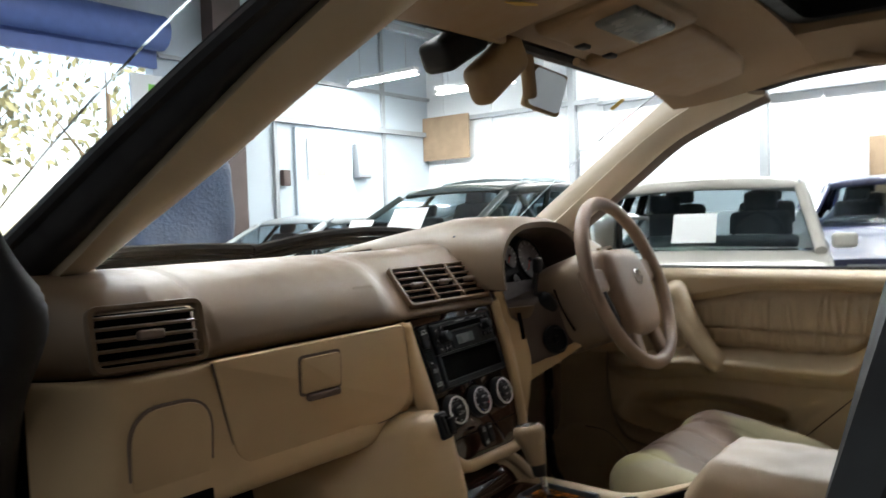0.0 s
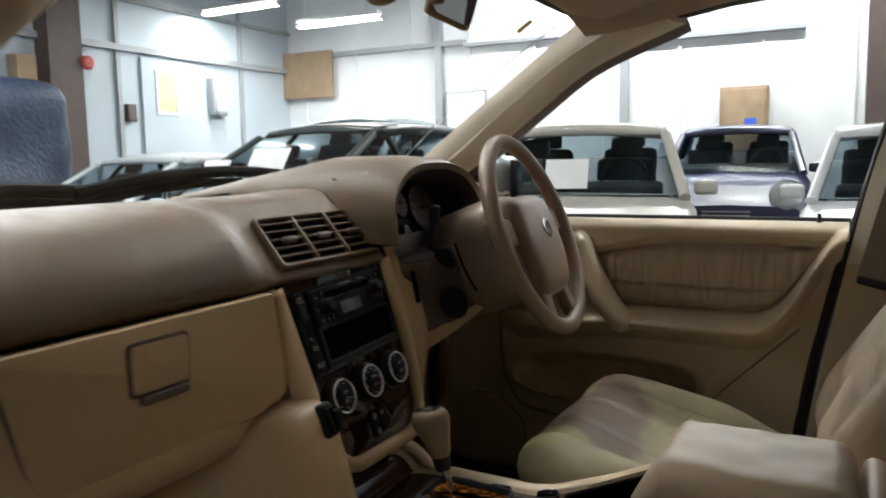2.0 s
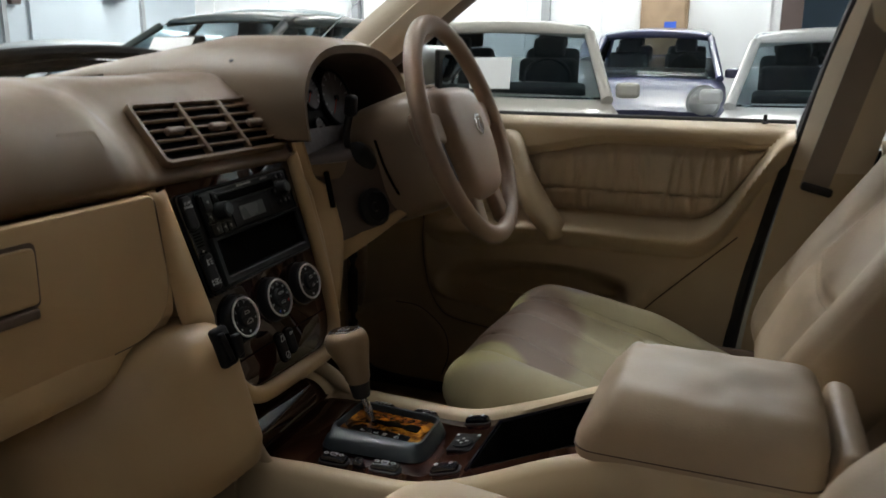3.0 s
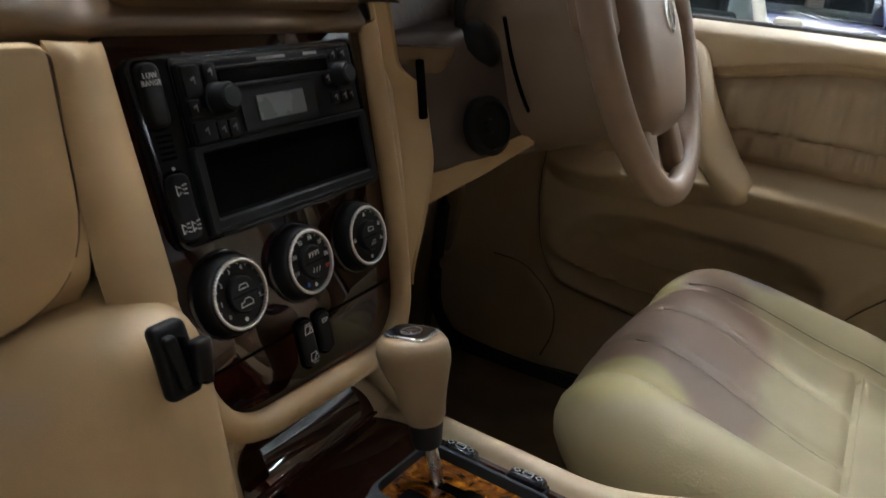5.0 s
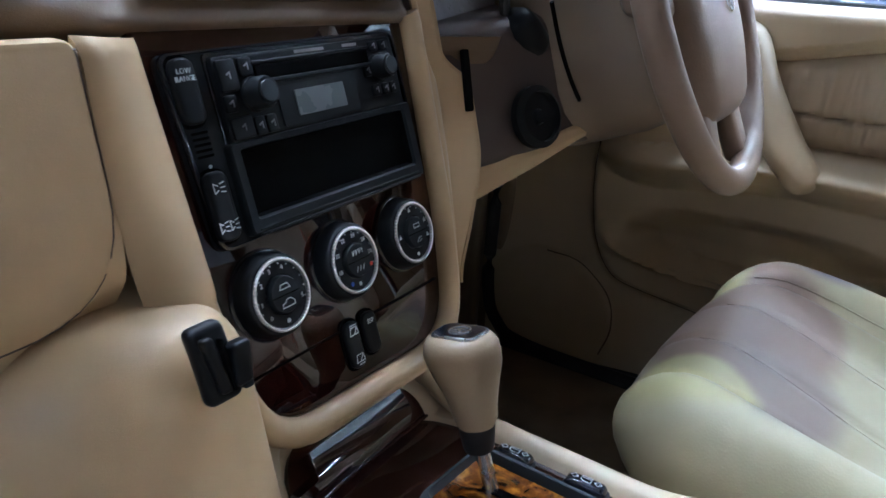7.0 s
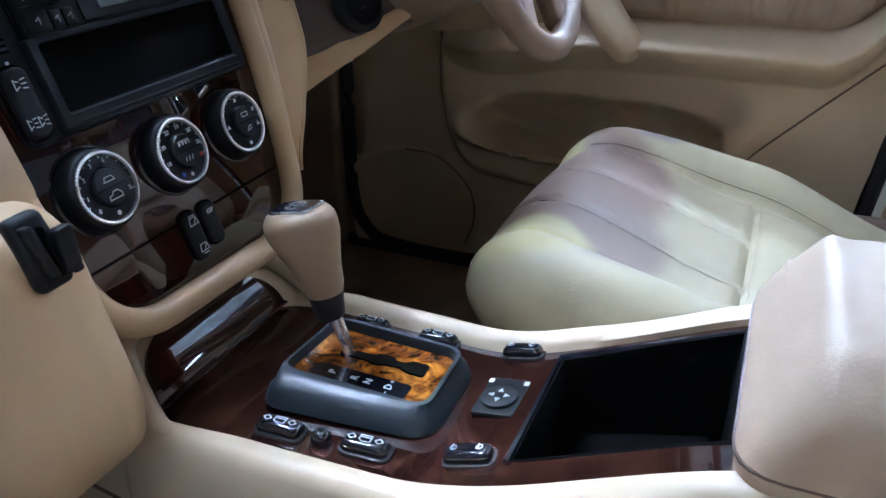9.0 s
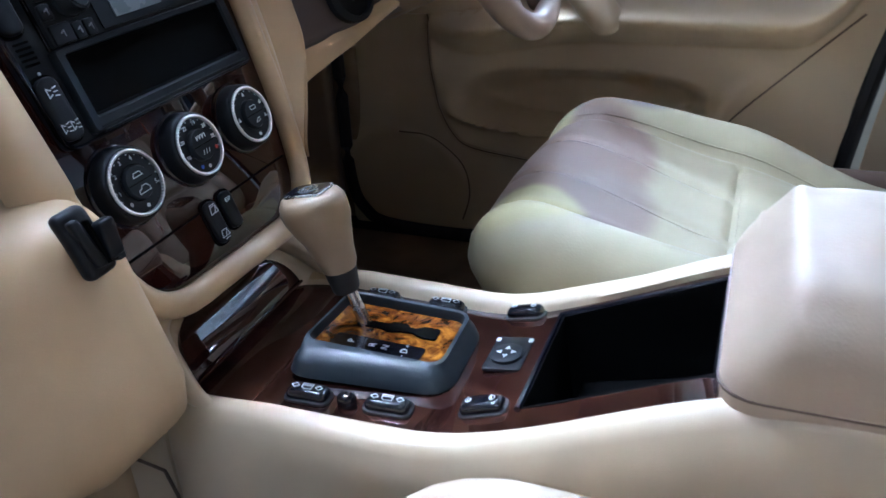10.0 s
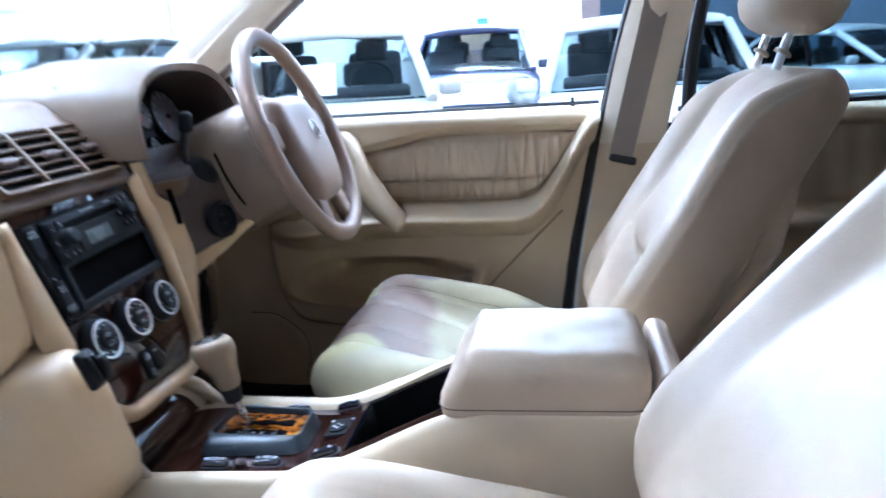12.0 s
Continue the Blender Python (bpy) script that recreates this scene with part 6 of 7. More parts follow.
def car_seat(name, yc, leather_mat, label, dx=0.0, lean=32, dz=0.0):
    s = thing(name, label, "car seat", (0.38, yc, 0.5))
    BT = 0.095 if yc > 0 else 0.145
    m = T(0.385 + dx, yc, 0.690 + dz)
    part("cushion", softbox((0.53, 0.50, 0.185), 0.062, mid=(70, 60, 4), shape=cushion_shape(1 if yc > 0 else 0.25), m=m), leather_mat, s, "", 75)
    if yc > 0:
        sf = cushion_shape(1)
        for pts in ([(x, seam_y(-0.066, x) - 0.007) for x in [lerp(-0.215, 0.006, k / 14) for k in range(15)]], [(x, seam_y(0.052, x) - 0.007) for x in [lerp(-0.215, 0.006, k / 14) for k in range(15)]],
                    [(0.018, lerp(-0.150, 0.150, k / 12)) for k in range(13)],
                    [(lerp(-0.215, 0.20, k / 20), -0.168) for k in range(21)], [(lerp(-0.215, 0.20, k / 20), 0.168) for k in range(21)]):
            part("stitched_seam", tube([m @ (Vector(sf(Vector((a, b, 0.0925)))) + Vector((0, 0, 0.0))) for a, b in pts], 0.0009, 6), seat_leather, s)
    part("seat_base", softbox((0.44, 0.44, 0.14), 0.02, m=T(0.40 + dx, yc, 0.565 + dz)), taupe, s)
    part("seat_rail", softbox((0.50, 0.05, 0.05), 0.01, m=T(0.40 + dx, yc - 0.17, 0.51)), rubber, s)
    part("seat_rail", softbox((0.50, 0.05, 0.05), 0.01, m=T(0.40 + dx, yc + 0.17, 0.51)), rubber, s)
    bmx = T(0.730 + dx, yc, 0.985 + dz * 0.5) @ pose(0, 0, 0, 0, lean, 0)
    part("backrest", softbox((BT, 0.515, 0.55), 0.062 if yc < 0 else 0.046, mid=(4, 60, 70), shape=back_shape if yc > 0 else plain_back_shape, m=bmx @ T(0.0725 - BT / 2, 0, 0)), beige_leather, s, "padded beige leather backrest", 75)
    for pts in [[(q * 0.243, lerp(-0.20, 0.20, k / 16)) for k in range(17)] for q in ((-1, 1) if yc > 0 else ())] + ([[(y, -0.096 + 0.8 * y * y) for y in [lerp(-0.140, 0.140, k / 12) for k in range(13)]]] if yc > 0 else []):
        part("stitched_seam", tube([bmx @ (Vector(back_shape(Vector((-BT / 2 if abs(a) < 0.2 else -BT / 2 + 0.016, a, b)))) + Vector((0.0725 - BT / 2 - 0.0001, 0, 0))) for a, b in pts], 0.0012, 6), door_leather, s)
    part("back_shell", softbox((0.075, 0.470, 0.50), 0.034, mid=(2, 6, 6), shape=lambda v: (v.x - 0.05 * smooth(0.05, 0.25, v.z), v.y * lerp(1, 0.84, smooth(0.02, 0.3, v.z)), v.z), m=bmx @ T(0.068, 0, -0.035)), beige_leather, s, "beige back shell")
    for q in (-1, 1):
        part("headrest_post", tube([bmx @ Vector((-0.008, q * 0.065, 0.25)), bmx @ Vector((-0.034, q * 0.065, 0.36))], 0.0068, 10), chrome, s, "chrome headrest post")
        part("post_sleeve", lathe([(0.013, 0), (0.013, 0.004), (0.009, 0.007)], bmx @ T(-0.013, q * 0.065, 0.272), 16), beige_leather, s)
        part("recliner_cover", softbox((0.20, 0.03, 0.13), 0.014, m=T(0.60 + dx, yc + q * 0.245, 0.665)), taupe, s)
    hm = bmx @ T(-0.044, 0, 0.388) @ pose(0, 0, 0, 0, -12, 0)
    part("headrest", softbox((0.115, 0.275, 0.18), 0.052, mid=(4, 14, 10), shape=lambda v: (v.x + 0.25 * v.y * v.y, v.y * (1 - 0.5 * max(0, v.z) * 0.8), v.z), m=hm), beige_leather, s, "beige leather headrest", 75)
    part("headrest_seam", tube([hm @ Vector((0.25 * 0.085 ** 2 + x, -0.087 * (1 - 0.4 * max(0, z)), z)) for x, z in ((-0.0585, -0.04), (-0.0585, 0.0), (-0.0585, 0.04))], 0.0015, 5), taupe, s)
    return s


car_seat("driver_seat", 0.415, seat_leather, "beige leather driver's seat, cushion dye-stained and worn")
car_seat("passenger_seat", -0.402, beige_leather, "clean beige leather front passenger seat", 0.096, 42, 0.040)

# buckle between passenger seat and console
bk = thing("belt_buckle", "seat belt buckle with red release button", "seat belt", (0.512, -0.150, 0.72))
part("buckle_body", softbox((0.045, 0.024, 0.075), 0.006, m=T(0.512, -0.150, 0.752)), black_plastic, bk)
part("release_button", softbox((0.028, 0.014, 0.008), 0.003, m=T(0.512, -0.150, 0.7915)), mark_red, bk, "red release button")

# driver's belt
blt = thing("seat_belt", "taupe seat belt hanging on the pillar", "seat belt", (0.70, 0.72, 1.05))


def belt_fn(u, v):
    p = Vector((0.745, 0.700, 1.42)).lerp(Vector((0.655, 0.742, 1.03)), u)
    return p + Vector((lerp(-0.024, 0.024, v), -0.004 * math.sin(math.pi * u) - 0.012, 0.0))


part("webbing", thick(sheet(belt_fn, 12, 2), 0.002), belt_web, blt)
part("belt_guide", softbox((0.054, 0.016, 0.016), 0.005, m=T(0.660, 0.730, 1.028) @ pose(0, 0, 0, 0, 14, 0)), rubber, blt, "black belt tongue")
part("belt_anchor", softbox((0.075, 0.03, 0.045), 0.012, m=T(0.760, 0.678, 1.455) @ pose(0, 0, 0, 10, 10, 0)), cream_plastic, blt)

# ---- under the roof ----
for s, nm in ((-1, "passenger"), (1, "driver")):
    v = thing("sun_visor", "folded beige vinyl sun visor" + (" with a yellow sticker" if s < 0 else ""), "sun visor", (0.22, s * 0.33, 1.58), "pair of sun visors")
    part("visor_panel", softbox((0.20, 0.40, 0.028), 0.013, mid=(4, 8, 1), shape=lambda q: (q.x * (1 - 0.3 * smooth(0.08, 0.20, s * q.y)), q.y, q.z), m=T(0.245, s * 0.345, 1.570) @ pose(0, 0, 0, -3 * s, -12, 0)), visor_vinyl, v)
    part("visor_hinge", tube([(0.145, s * 0.12, 1.556), (0.145, s * 0.54, 1.548)], 0.008, 8), visor_vinyl, v)
    if s < 0:
        part("sticker", plate(rounded(rect(0.05, 0.03), 0.014, 5), 0.001, T(0.265, -0.26, 1.5595) @ pose(0, 0, 0, 183, 12, 0)), yellow_tag, v, "yellow sticker")
oc = thing("roof_console", "beige roof console with reading lamps", "roof console", (0.30, 0, 1.61))
part("console_body", softbox((0.18, 0.25, 0.04), 0.016, mid=(2, 3, 1), m=T(0.270, 0.03, 1.594) @ pose(0, 0, 0, 0, -12, 0)), visor_vinyl, oc)
part("lamp_lens", softbox((0.07, 0.16, 0.016), 0.007, m=T(0.300, 0.03, 1.578) @ pose(0, 0, 0, 0, -12, 0)), lcd, oc, "frosted lamp lens")
for y in (-0.03, 0.07):
    part("lamp_button", softbox((0.02, 0.03, 0.014), 0.005, m=T(0.205, y + 0.06, 1.562)), black_plastic, oc)
rv = thing("rear_view_mirror", "beige backed interior mirror on a stalk", "mirror", (0.11, 0.02, 1.6))
part("stalk", tube(spline([(0.105, -0.02, 1.598), (0.10, -0.02, 1.58), (0.105, -0.02, 1.54)], 4), 0.012, 10), black_plastic, rv)
part("sensor_box", softbox((0.06, 0.12, 0.05), 0.014, mid=(1, 2, 1), m=T(0.085, -0.165, 1.548) @ pose(0, 0, 0, 28, 0, 0)), black_plastic, rv, "black sensor housing")
rvm = T(0.110, -0.085, 1.522) @ pose(0, 0, 0, 34, 0, 0)
part("mirror_back", softbox((0.045, 0.150, 0.068), 0.018, mid=(2, 6, 2), m=rvm), visor_vinyl, rv)
part("mirror_arm", softbox((0.02, 0.026, 0.075), 0.008, m=T(0.112, 0.008, 1.520) @ pose(0, 0, 0, 8, 0, 0)), visor_vinyl, rv)
part("mirror_rim", softbox((0.016, 0.080, 0.076), 0.007, m=T(0.118, 0.050, 1.500) @ pose(0, 0, 0, -14, 8, -24)), visor_vinyl, rv)
part("mirror_glass", plate(rounded(rect(0.070, 0.066), 0.012, 5), 0.003, T(0.118, 0.050, 1.500) @ pose(0, 0, 0, -14, 8, -24) @ axes((0.0075, 0, 0), (0, 1, 0), (0, 0, 1), (1, 0, 0))), mirror, rv, "mirror glass")
tag = thing("windscreen_sticker", "small yellow sticker in the windscreen corner", "sticker", (0.0, 0.56, 1.52))
part("sticker_face", plate(rounded(rect(0.05, 0.03), 0.006, 3), 0.001, axes((0.045, 0.50, 1.530), (0.55, 0.1, 0.40), (-0.2, 0.97, 0.0), (-0.4, 0, 0.6))), yellow_tag, tag)
for s in (-1, 1):
    gh = thing("grab_handle", "folded beige grab handle on the roof rail", "grab handle", (0.62, s * 0.57, 1.56), "roof grab handles")
    part("bar", tube(spline([(0.52, s * 0.560, 1.575), (0.56, s * 0.545, 1.558), (0.66, s * 0.545, 1.556), (0.72, s * 0.560, 1.575)], 5), 0.011, 8), headliner, gh)

# ---- the hall ----
wall_white = surface("white_wall_panel", (0.78, 0.80, 0.82), 0.55, grain=60, relief=0.2, depth=0.002, vary=0.05, stain=1.5)
wall_blue = surface("pale_blue_wall", (0.50, 0.57, 0.63), 0.55, grain=60, relief=0.2, depth=0.002, vary=0.06, stain=1.5)
blue_paint = surface("blue_wall_paint", (0.15, 0.23, 0.32), 0.6, grain=60, relief=0.2, depth=0.002, vary=0.1, stain=1.2)
concrete = surface("concrete_floor", (0.17, 0.17, 0.165), 0.5, grain=40, relief=0.3, depth=0.003, vary=0.15, stain=1.2)
steel_grey = surface("grey_steel", (0.36, 0.38, 0.40), 0.5, 0.2, grain=90, relief=0.1, vary=0.08)
brown_steel = surface("brown_steel_column", (0.10, 0.07, 0.065), 0.6, grain=90, relief=0.1, vary=0.12)
plywood = surface("plywood_board", (0.34, 0.235, 0.15), 0.7, grain=30, relief=0.2, depth=0.002, vary=0.18, stain=5)
tarp = surface("blue_tarpaulin", (0.035, 0.055, 0.10), 0.45, grain=20, relief=0.6, depth=0.03, vary=0.25, stain=3)
red_paint = surface("red_paint", (0.45, 0.06, 0.05), 0.5, relief=0, vary=0.1)
roller_blue = surface("blue_roller_shutter", (0.10, 0.16, 0.40), 0.5, relief=0, vary=0.1)
ceiling_grey = surface("grey_roof_sheeting", (0.24, 0.25, 0.26), 0.6, grain=30, relief=0.2, vary=0.1, stain=1.0)
exit_green = surface("green_sign", (0.20, 0.55, 0.10), 0.5, relief=0, vary=0.05)
earth = surface("yard_ground", (0.42, 0.39, 0.33), 0.85, grain=20, relief=0.4, vary=0.2, stain=0.7)
pane_yellow = surface("yellowed_glazing", (0.60, 0.57, 0.38), 0.3, relief=0, vary=0.15, stain=6)
leaf = surface("foliage", (0.12, 0.12, 0.06), 0.6, grain=8, relief=0.2, vary=0.35, stain=2)
bark = surface("bark", (0.10, 0.075, 0.05), 0.9, grain=30, relief=0.5, vary=0.2)

XF, YF, ZC = -9.0, 11.0, 5.2


def flat(name, bm, mat, label="", category="", kind="structure"):
    return tagged(link_mesh(name, bm, mat), label, category, "", kind)


def box(x0, x1, y0, y1, z0, z1, into=None):
    return softbox((x1 - x0, y1 - y0, z1 - z0), 0.0, m=T((x0 + x1) / 2, (y0 + y1) / 2, (z0 + z1) / 2), into=into)


flat("floor", box(-9.2, 14.2, -8.2, 15.2, -0.2, 0.0), concrete, "grey concrete hall floor", "floor")
flat("ground", box(-120, -9.21, -90, 90, -0.3, -0.02), earth, "sunlit yard outside the hall", "ground")
# opening for an unseen rooflight, added to give the roll cover its bright streak
RL = (2.6, 6.2, 4.2, 9.4)
cb_ = bmesh.new()
for q in ((-9.2, RL[0], -8.2, 15.2), (RL[1], 14.2, -8.2, 15.2), (RL[0], RL[1], -8.2, RL[2]), (RL[0], RL[1], RL[3], 15.2)):
    box(*q, ZC, ZC + 0.2, cb_)
flat("ceiling", cb_, ceiling_grey, "grey metal roof sheeting with an opening for the added rooflight", "ceiling")
gd = bpy.data.materials.new("translucent_sheet")
gd.use_nodes = True
gb = gd.node_tree.nodes["Principled BSDF"]
gb.inputs["Base Color"].default_value, gb.inputs["Roughness"].default_value = (0.86, 0.88, 0.88, 1), 0.6
gt = gd.node_tree.nodes.new("ShaderNodeBsdfTranslucent")
gt.inputs["Color"].default_value = (0.58, 0.60, 0.60, 1)
gx = gd.node_tree.nodes.new("ShaderNodeMixShader")
gx.inputs["Fac"].default_value = 0.8
gd.node_tree.links.new(gb.outputs["BSDF"], gx.inputs[1])
gd.node_tree.links.new(gt.outputs["BSDF"], gx.inputs[2])
gd.node_tree.links.new(gx.outputs["Shader"], gd.node_tree.nodes["Material Output"].inputs["Surface"])
rl = thing("rooflight", "unseen translucent rooflight sheets added for the streak on the roll cover", "rooflight", (4.4, 6.8, ZC), "", "structure")
for k in range(4):
    x0 = RL[0] + (RL[1] - RL[0]) * k / 4
    part("translucent_sheet", box(x0 + 0.02, x0 + (RL[1] - RL[0]) / 4 - 0.02, RL[2], RL[3], ZC + 0.205, ZC + 0.211), gd, rl)
for k in range(5):
    x0 = RL[0] + (RL[1] - RL[0]) * k / 4
    part("glazing_bar", box(x0 - 0.02, x0 + 0.02, RL[2], RL[3], ZC + 0.15, ZC + 0.203), steel_grey, rl)
far_wall = flat("wall_far", box(-9.2, 0.75, YF, YF + 0.2, 0, ZC), wall_white, "white panelled hall wall", "wall")
flat("wall_blue", box(0.75, 14.2, 15.0, 15.2, 0, ZC), blue_paint, "blue painted hall wall", "wall")
flat("wall_return", box(0.75, 0.95, YF + 0.2, 15.0, 0, ZC), wall_white, "white return wall", "wall")
flat("wall_rear", box(14.0, 14.2, -8.2, 15.0, 0, ZC), wall_white, "plain hall wall", "wall")
# out-of-view wall, in dark concrete so that little light bounces into the car
flat("unseen_near_wall", box(-9.0, 14.0, -8.2, -8.0, 0, ZC), concrete, "plain hall wall", "wall")
fw = bmesh.new()
box(XF - 0.2, XF, 4.95, YF, 0, ZC, fw)
box(XF - 0.2, XF, -2.5, 4.95, 3.9, ZC, fw)
box(XF - 0.2, XF, -8.0, -2.5, 0, ZC, fw)
flat("wall_front", fw, wall_blue, "pale blue hall wall with a wide open doorway", "wall")
# panel ribs and rails
for k in range(9):
    x = -8.6 + 1.15 * k
    part("wall_rib", box(x, x + 0.035, YF - 0.03, YF - 0.002, 0, ZC), wall_white, far_wall)
for x in (-5.75, -2.55):
    part("wall_post", box(x, x + 0.12, YF - 0.12, YF - 0.002, 0, ZC), steel_grey, far_wall)
part("wall_rail", box(-8.9, -5.2, YF - 0.10, YF - 0.005, 3.25, 3.33), steel_grey, far_wall)
part("wall_rail", box(-2.4, 0.0, YF - 0.10, YF - 0.005, 3.02, 3.10), steel_grey, far_wall)
part("wall_rail", box(-5.2, -2.5, YF - 0.10, YF - 0.005, 3.20, 3.26), steel_grey, far_wall)
front_wall = bpy.data.objects["wall_front"]
part("wall_rail", box(XF + 0.005, XF + 0.09, 5.0, YF, 3.00, 3.09), steel_grey, front_wall)
part("wall_rail", box(XF + 0.005, XF + 0.07, 5.0, YF, 3.72, 3.78), steel_grey, front_wall)
for y in (7.0, 9.6):
    part("wall_post", box(XF + 0.005, XF + 0.06, y, y + 0.07, 0, ZC), steel_grey, front_wall)
# side door in the front wall
sd = thing("side_door", "pale door with a small glazed opening", "door", (XF + 0.03, 7.9, 0), "", "structure")
part("leaf", box(XF + 0.005, XF + 0.05, 7.45, 8.55, 0, 2.95), wall_blue, sd)
part("glazing", box(XF + 0.05, XF + 0.06, 7.75, 8.10, 2.15, 2.72), pane_yellow, sd, "yellowish glazed opening")
part("glazing_frame", ring_plate(rect(0.45, 0.68, 7.925, 2.435), rect(0.36, 0.58, 7.925, 2.435), 0.02, axes((XF + 0.05, 0, 0), (0, 1, 0), (0, 0, 1), (1, 0, 0))), wall_white, sd)
bx = thing("meter_box", "grey meter box on the wall", "box", (XF + 0.1, 8.95, 2.2))
part("housing", softbox((0.16, 0.34, 0.62), 0.03, m=T(XF + 0.09, 8.98, 2.45)), steel_grey, bx)
part("cover", softbox((0.03, 0.26, 0.50), 0.01, m=T(XF + 0.18, 8.98, 2.45)), wall_blue, bx)
sx = thing("socket_box", "dark socket box on the wall", "box", (XF + 0.1, 7.2, 2.0))
part("housing", softbox((0.10, 0.16, 0.26), 0.02, m=T(XF + 0.06, 7.2, 2.1)), brown_steel, sx)
bd = thing("plywood_board", "brown plywood board fixed on the wall", "board", (-8.5, YF - 0.05, 2.4))
part("sheet", softbox((1.16, 0.04, 0.85), 0.006, m=T(-8.45, YF - 0.14, 2.95)), plywood, bd)
cb = thing("wall_cupboard", "brown narrow wall cupboard with a blue notice", "cupboard", (-0.75, YF - 0.2, 1.2))
part("carcass", softbox((0.64, 0.20, 1.30), 0.01, m=T(-0.76, YF - 0.12, 1.62)), plywood, cb)
part("door", softbox((0.58, 0.03, 1.22), 0.01, m=T(-0.76, YF - 0.235, 1.62)), plywood, cb)
part("notice", softbox((0.16, 0.004, 0.2), 0.001, m=T(-0.66, YF - 0.254, 1.72)), mark_blue, cb)
wp = thing("wall_panel", "pale framed panel on the wall", "panel", (-5.3, YF - 0.05, 1.2))
part("frame", softbox((0.78, 0.05, 1.4), 0.01, m=T(-5.2, YF - 0.03, 1.78)), steel_grey, wp)
part("face", softbox((0.70, 0.02, 1.32), 0.01, m=T(-5.2, YF - 0.058, 1.78)), wall_white, wp)
cl = thing("steel_column", "dark brown steel column at the wall's end", "column", (0.85, YF - 0.1, 0))
part("shaft", box(0.76, 1.02, YF - 0.26, YF - 0.01, 0, ZC), brown_steel, cl)
cl2 = thing("steel_column", "brown steel column beside the doorway", "column", (XF + 0.2, 6.0, 0))
part("shaft", box(XF + 0.02, XF + 0.30, 5.75, 6.25, 0, ZC), brown_steel, cl2)
part("timber", box(XF + 0.02, XF + 0.22, 5.35, 5.62, 0, 2.75), plywood, cl2)
es = thing("exit_sign", "green and white exit sign", "sign", (XF + 0.3, 5.1, 3.2))
part("panel", box(XF + 0.05, XF + 0.10, 4.55, 5.30, 2.95, 3.45), wall_white, es)
part("face", box(XF + 0.10, XF + 0.11, 4.80, 5.15, 3.08, 3.32), exit_green, es, "green face")
al = thing("fire_alarm", "red fire alarm on the column", "alarm", (XF + 0.3, 6.35, 2.7))
part("bell", lathe([(0.10, 0), (0.10, 0.03), (0.07, 0.06), (0, 0.065)], T(XF + 0.31, 6.3, 2.72) @ pose(0, 0, 0, 0, 90, 0), 20), red_paint, al)
tp = thing("tarpaulin_stack", "goods under a creased dark blue tarpaulin", "tarpaulin", (XF + 1.0, 4.2, 0))


def tarp_shape(v):
    return (v.x + 0.10 * noise.noise(v * 1.7), v.y + 0.10 * noise.noise(v * 1.7 + Vector((5, 0, 0))), v.z + 0.12 * noise.noise(v * 1.3 + Vector((0, 7, 0))) * smooth(-1.0, -0.2, v.z))


part("cover", softbox((1.3, 1.5, 2.3), 0.25, mid=(8, 10, 14), shape=tarp_shape, m=T(XF + 0.85, 4.45, 1.14)), tarp, tp)
rs = thing("roller_shutter", "raised blue roller shutter box above the doorway", "shutter", (XF + 0.1, 1.2, 3.8))
part("roll", tube([(XF + 0.25, -2.5, 4.0), (XF + 0.25, 4.95, 4.0)], 0.24, 16), roller_blue, rs)
part("slat_edge", box(XF + 0.02, XF + 0.10, -2.5, 4.95, 3.55, 3.80), roller_blue, rs)
rbm = thing("crane_beam", "red painted steel beam under the roof", "beam", (-5.0, 3.0, 4.2))
part("beam", box(-5.3, -5.1, -8, YF, 4.35, 4.60), red_paint, rbm)
for k in range(5):
    t = flat("roof_truss", box(-8.5 + 4.2 * k, -8.38 + 4.2 * k, -8, 15, ZC - 0.42, ZC - 0.30), steel_grey, "grey steel roof truss", "truss")

# ---- lamps ----
tube_glow = bpy.data.materials.new("tube_glow")
tube_glow.use_nodes = True
tb = tube_glow.node_tree.nodes["Principled BSDF"]
tb.inputs["Emission Color"].default_value = (0.93, 0.97, 1.0, 1)
tb.inputs["Emission Strength"].default_value = 9.0
tube_white = surface("lamp_housing", (0.8, 0.8, 0.8), 0.5, relief=0, vary=0.02)


def strip_lamp(x, y, z, length, along, gain):
    t = thing("fluorescent_lamp", "hanging white fluorescent strip lamp, lit", "lamp", (x, y, z), "rows of strip lamps under the roof")
    r = pose(0, 0, 0, 0, 0, 0 if along == "x" else 90)
    part("housing", softbox((length, 0.14, 0.06), 0.01, m=T(x, y, z + 0.06) @ r), tube_white, t)
    part("tube", tube([T(x, y, z) @ r @ Vector((-length / 2 + 0.03, 0, 0)), T(x, y, z) @ r @ Vector((length / 2 - 0.03, 0, 0))], 0.022, 10), tube_glow, t, "glowing tube")
    for q in (-1, 1):
        part("hanger", tube([T(x, y, z) @ r @ Vector((q * length * 0.35, 0, 0.09)), Vector((0, 0, ZC - z)) + (T(x, y, z) @ r @ Vector((q * length * 0.35, 0, 0)))], 0.006, 6), steel_grey, t)
    la = bpy.data.lights.new("strip_light", "AREA")
    la.shape, la.size, la.size_y, la.energy, la.color = "RECTANGLE", length, 0.16, TUBE_POWER * gain, (0.93, 0.97, 1.0)
    lo = new("strip_light", la)
    lo.matrix_world = T(x, y, z - 0.03) @ r
    return t


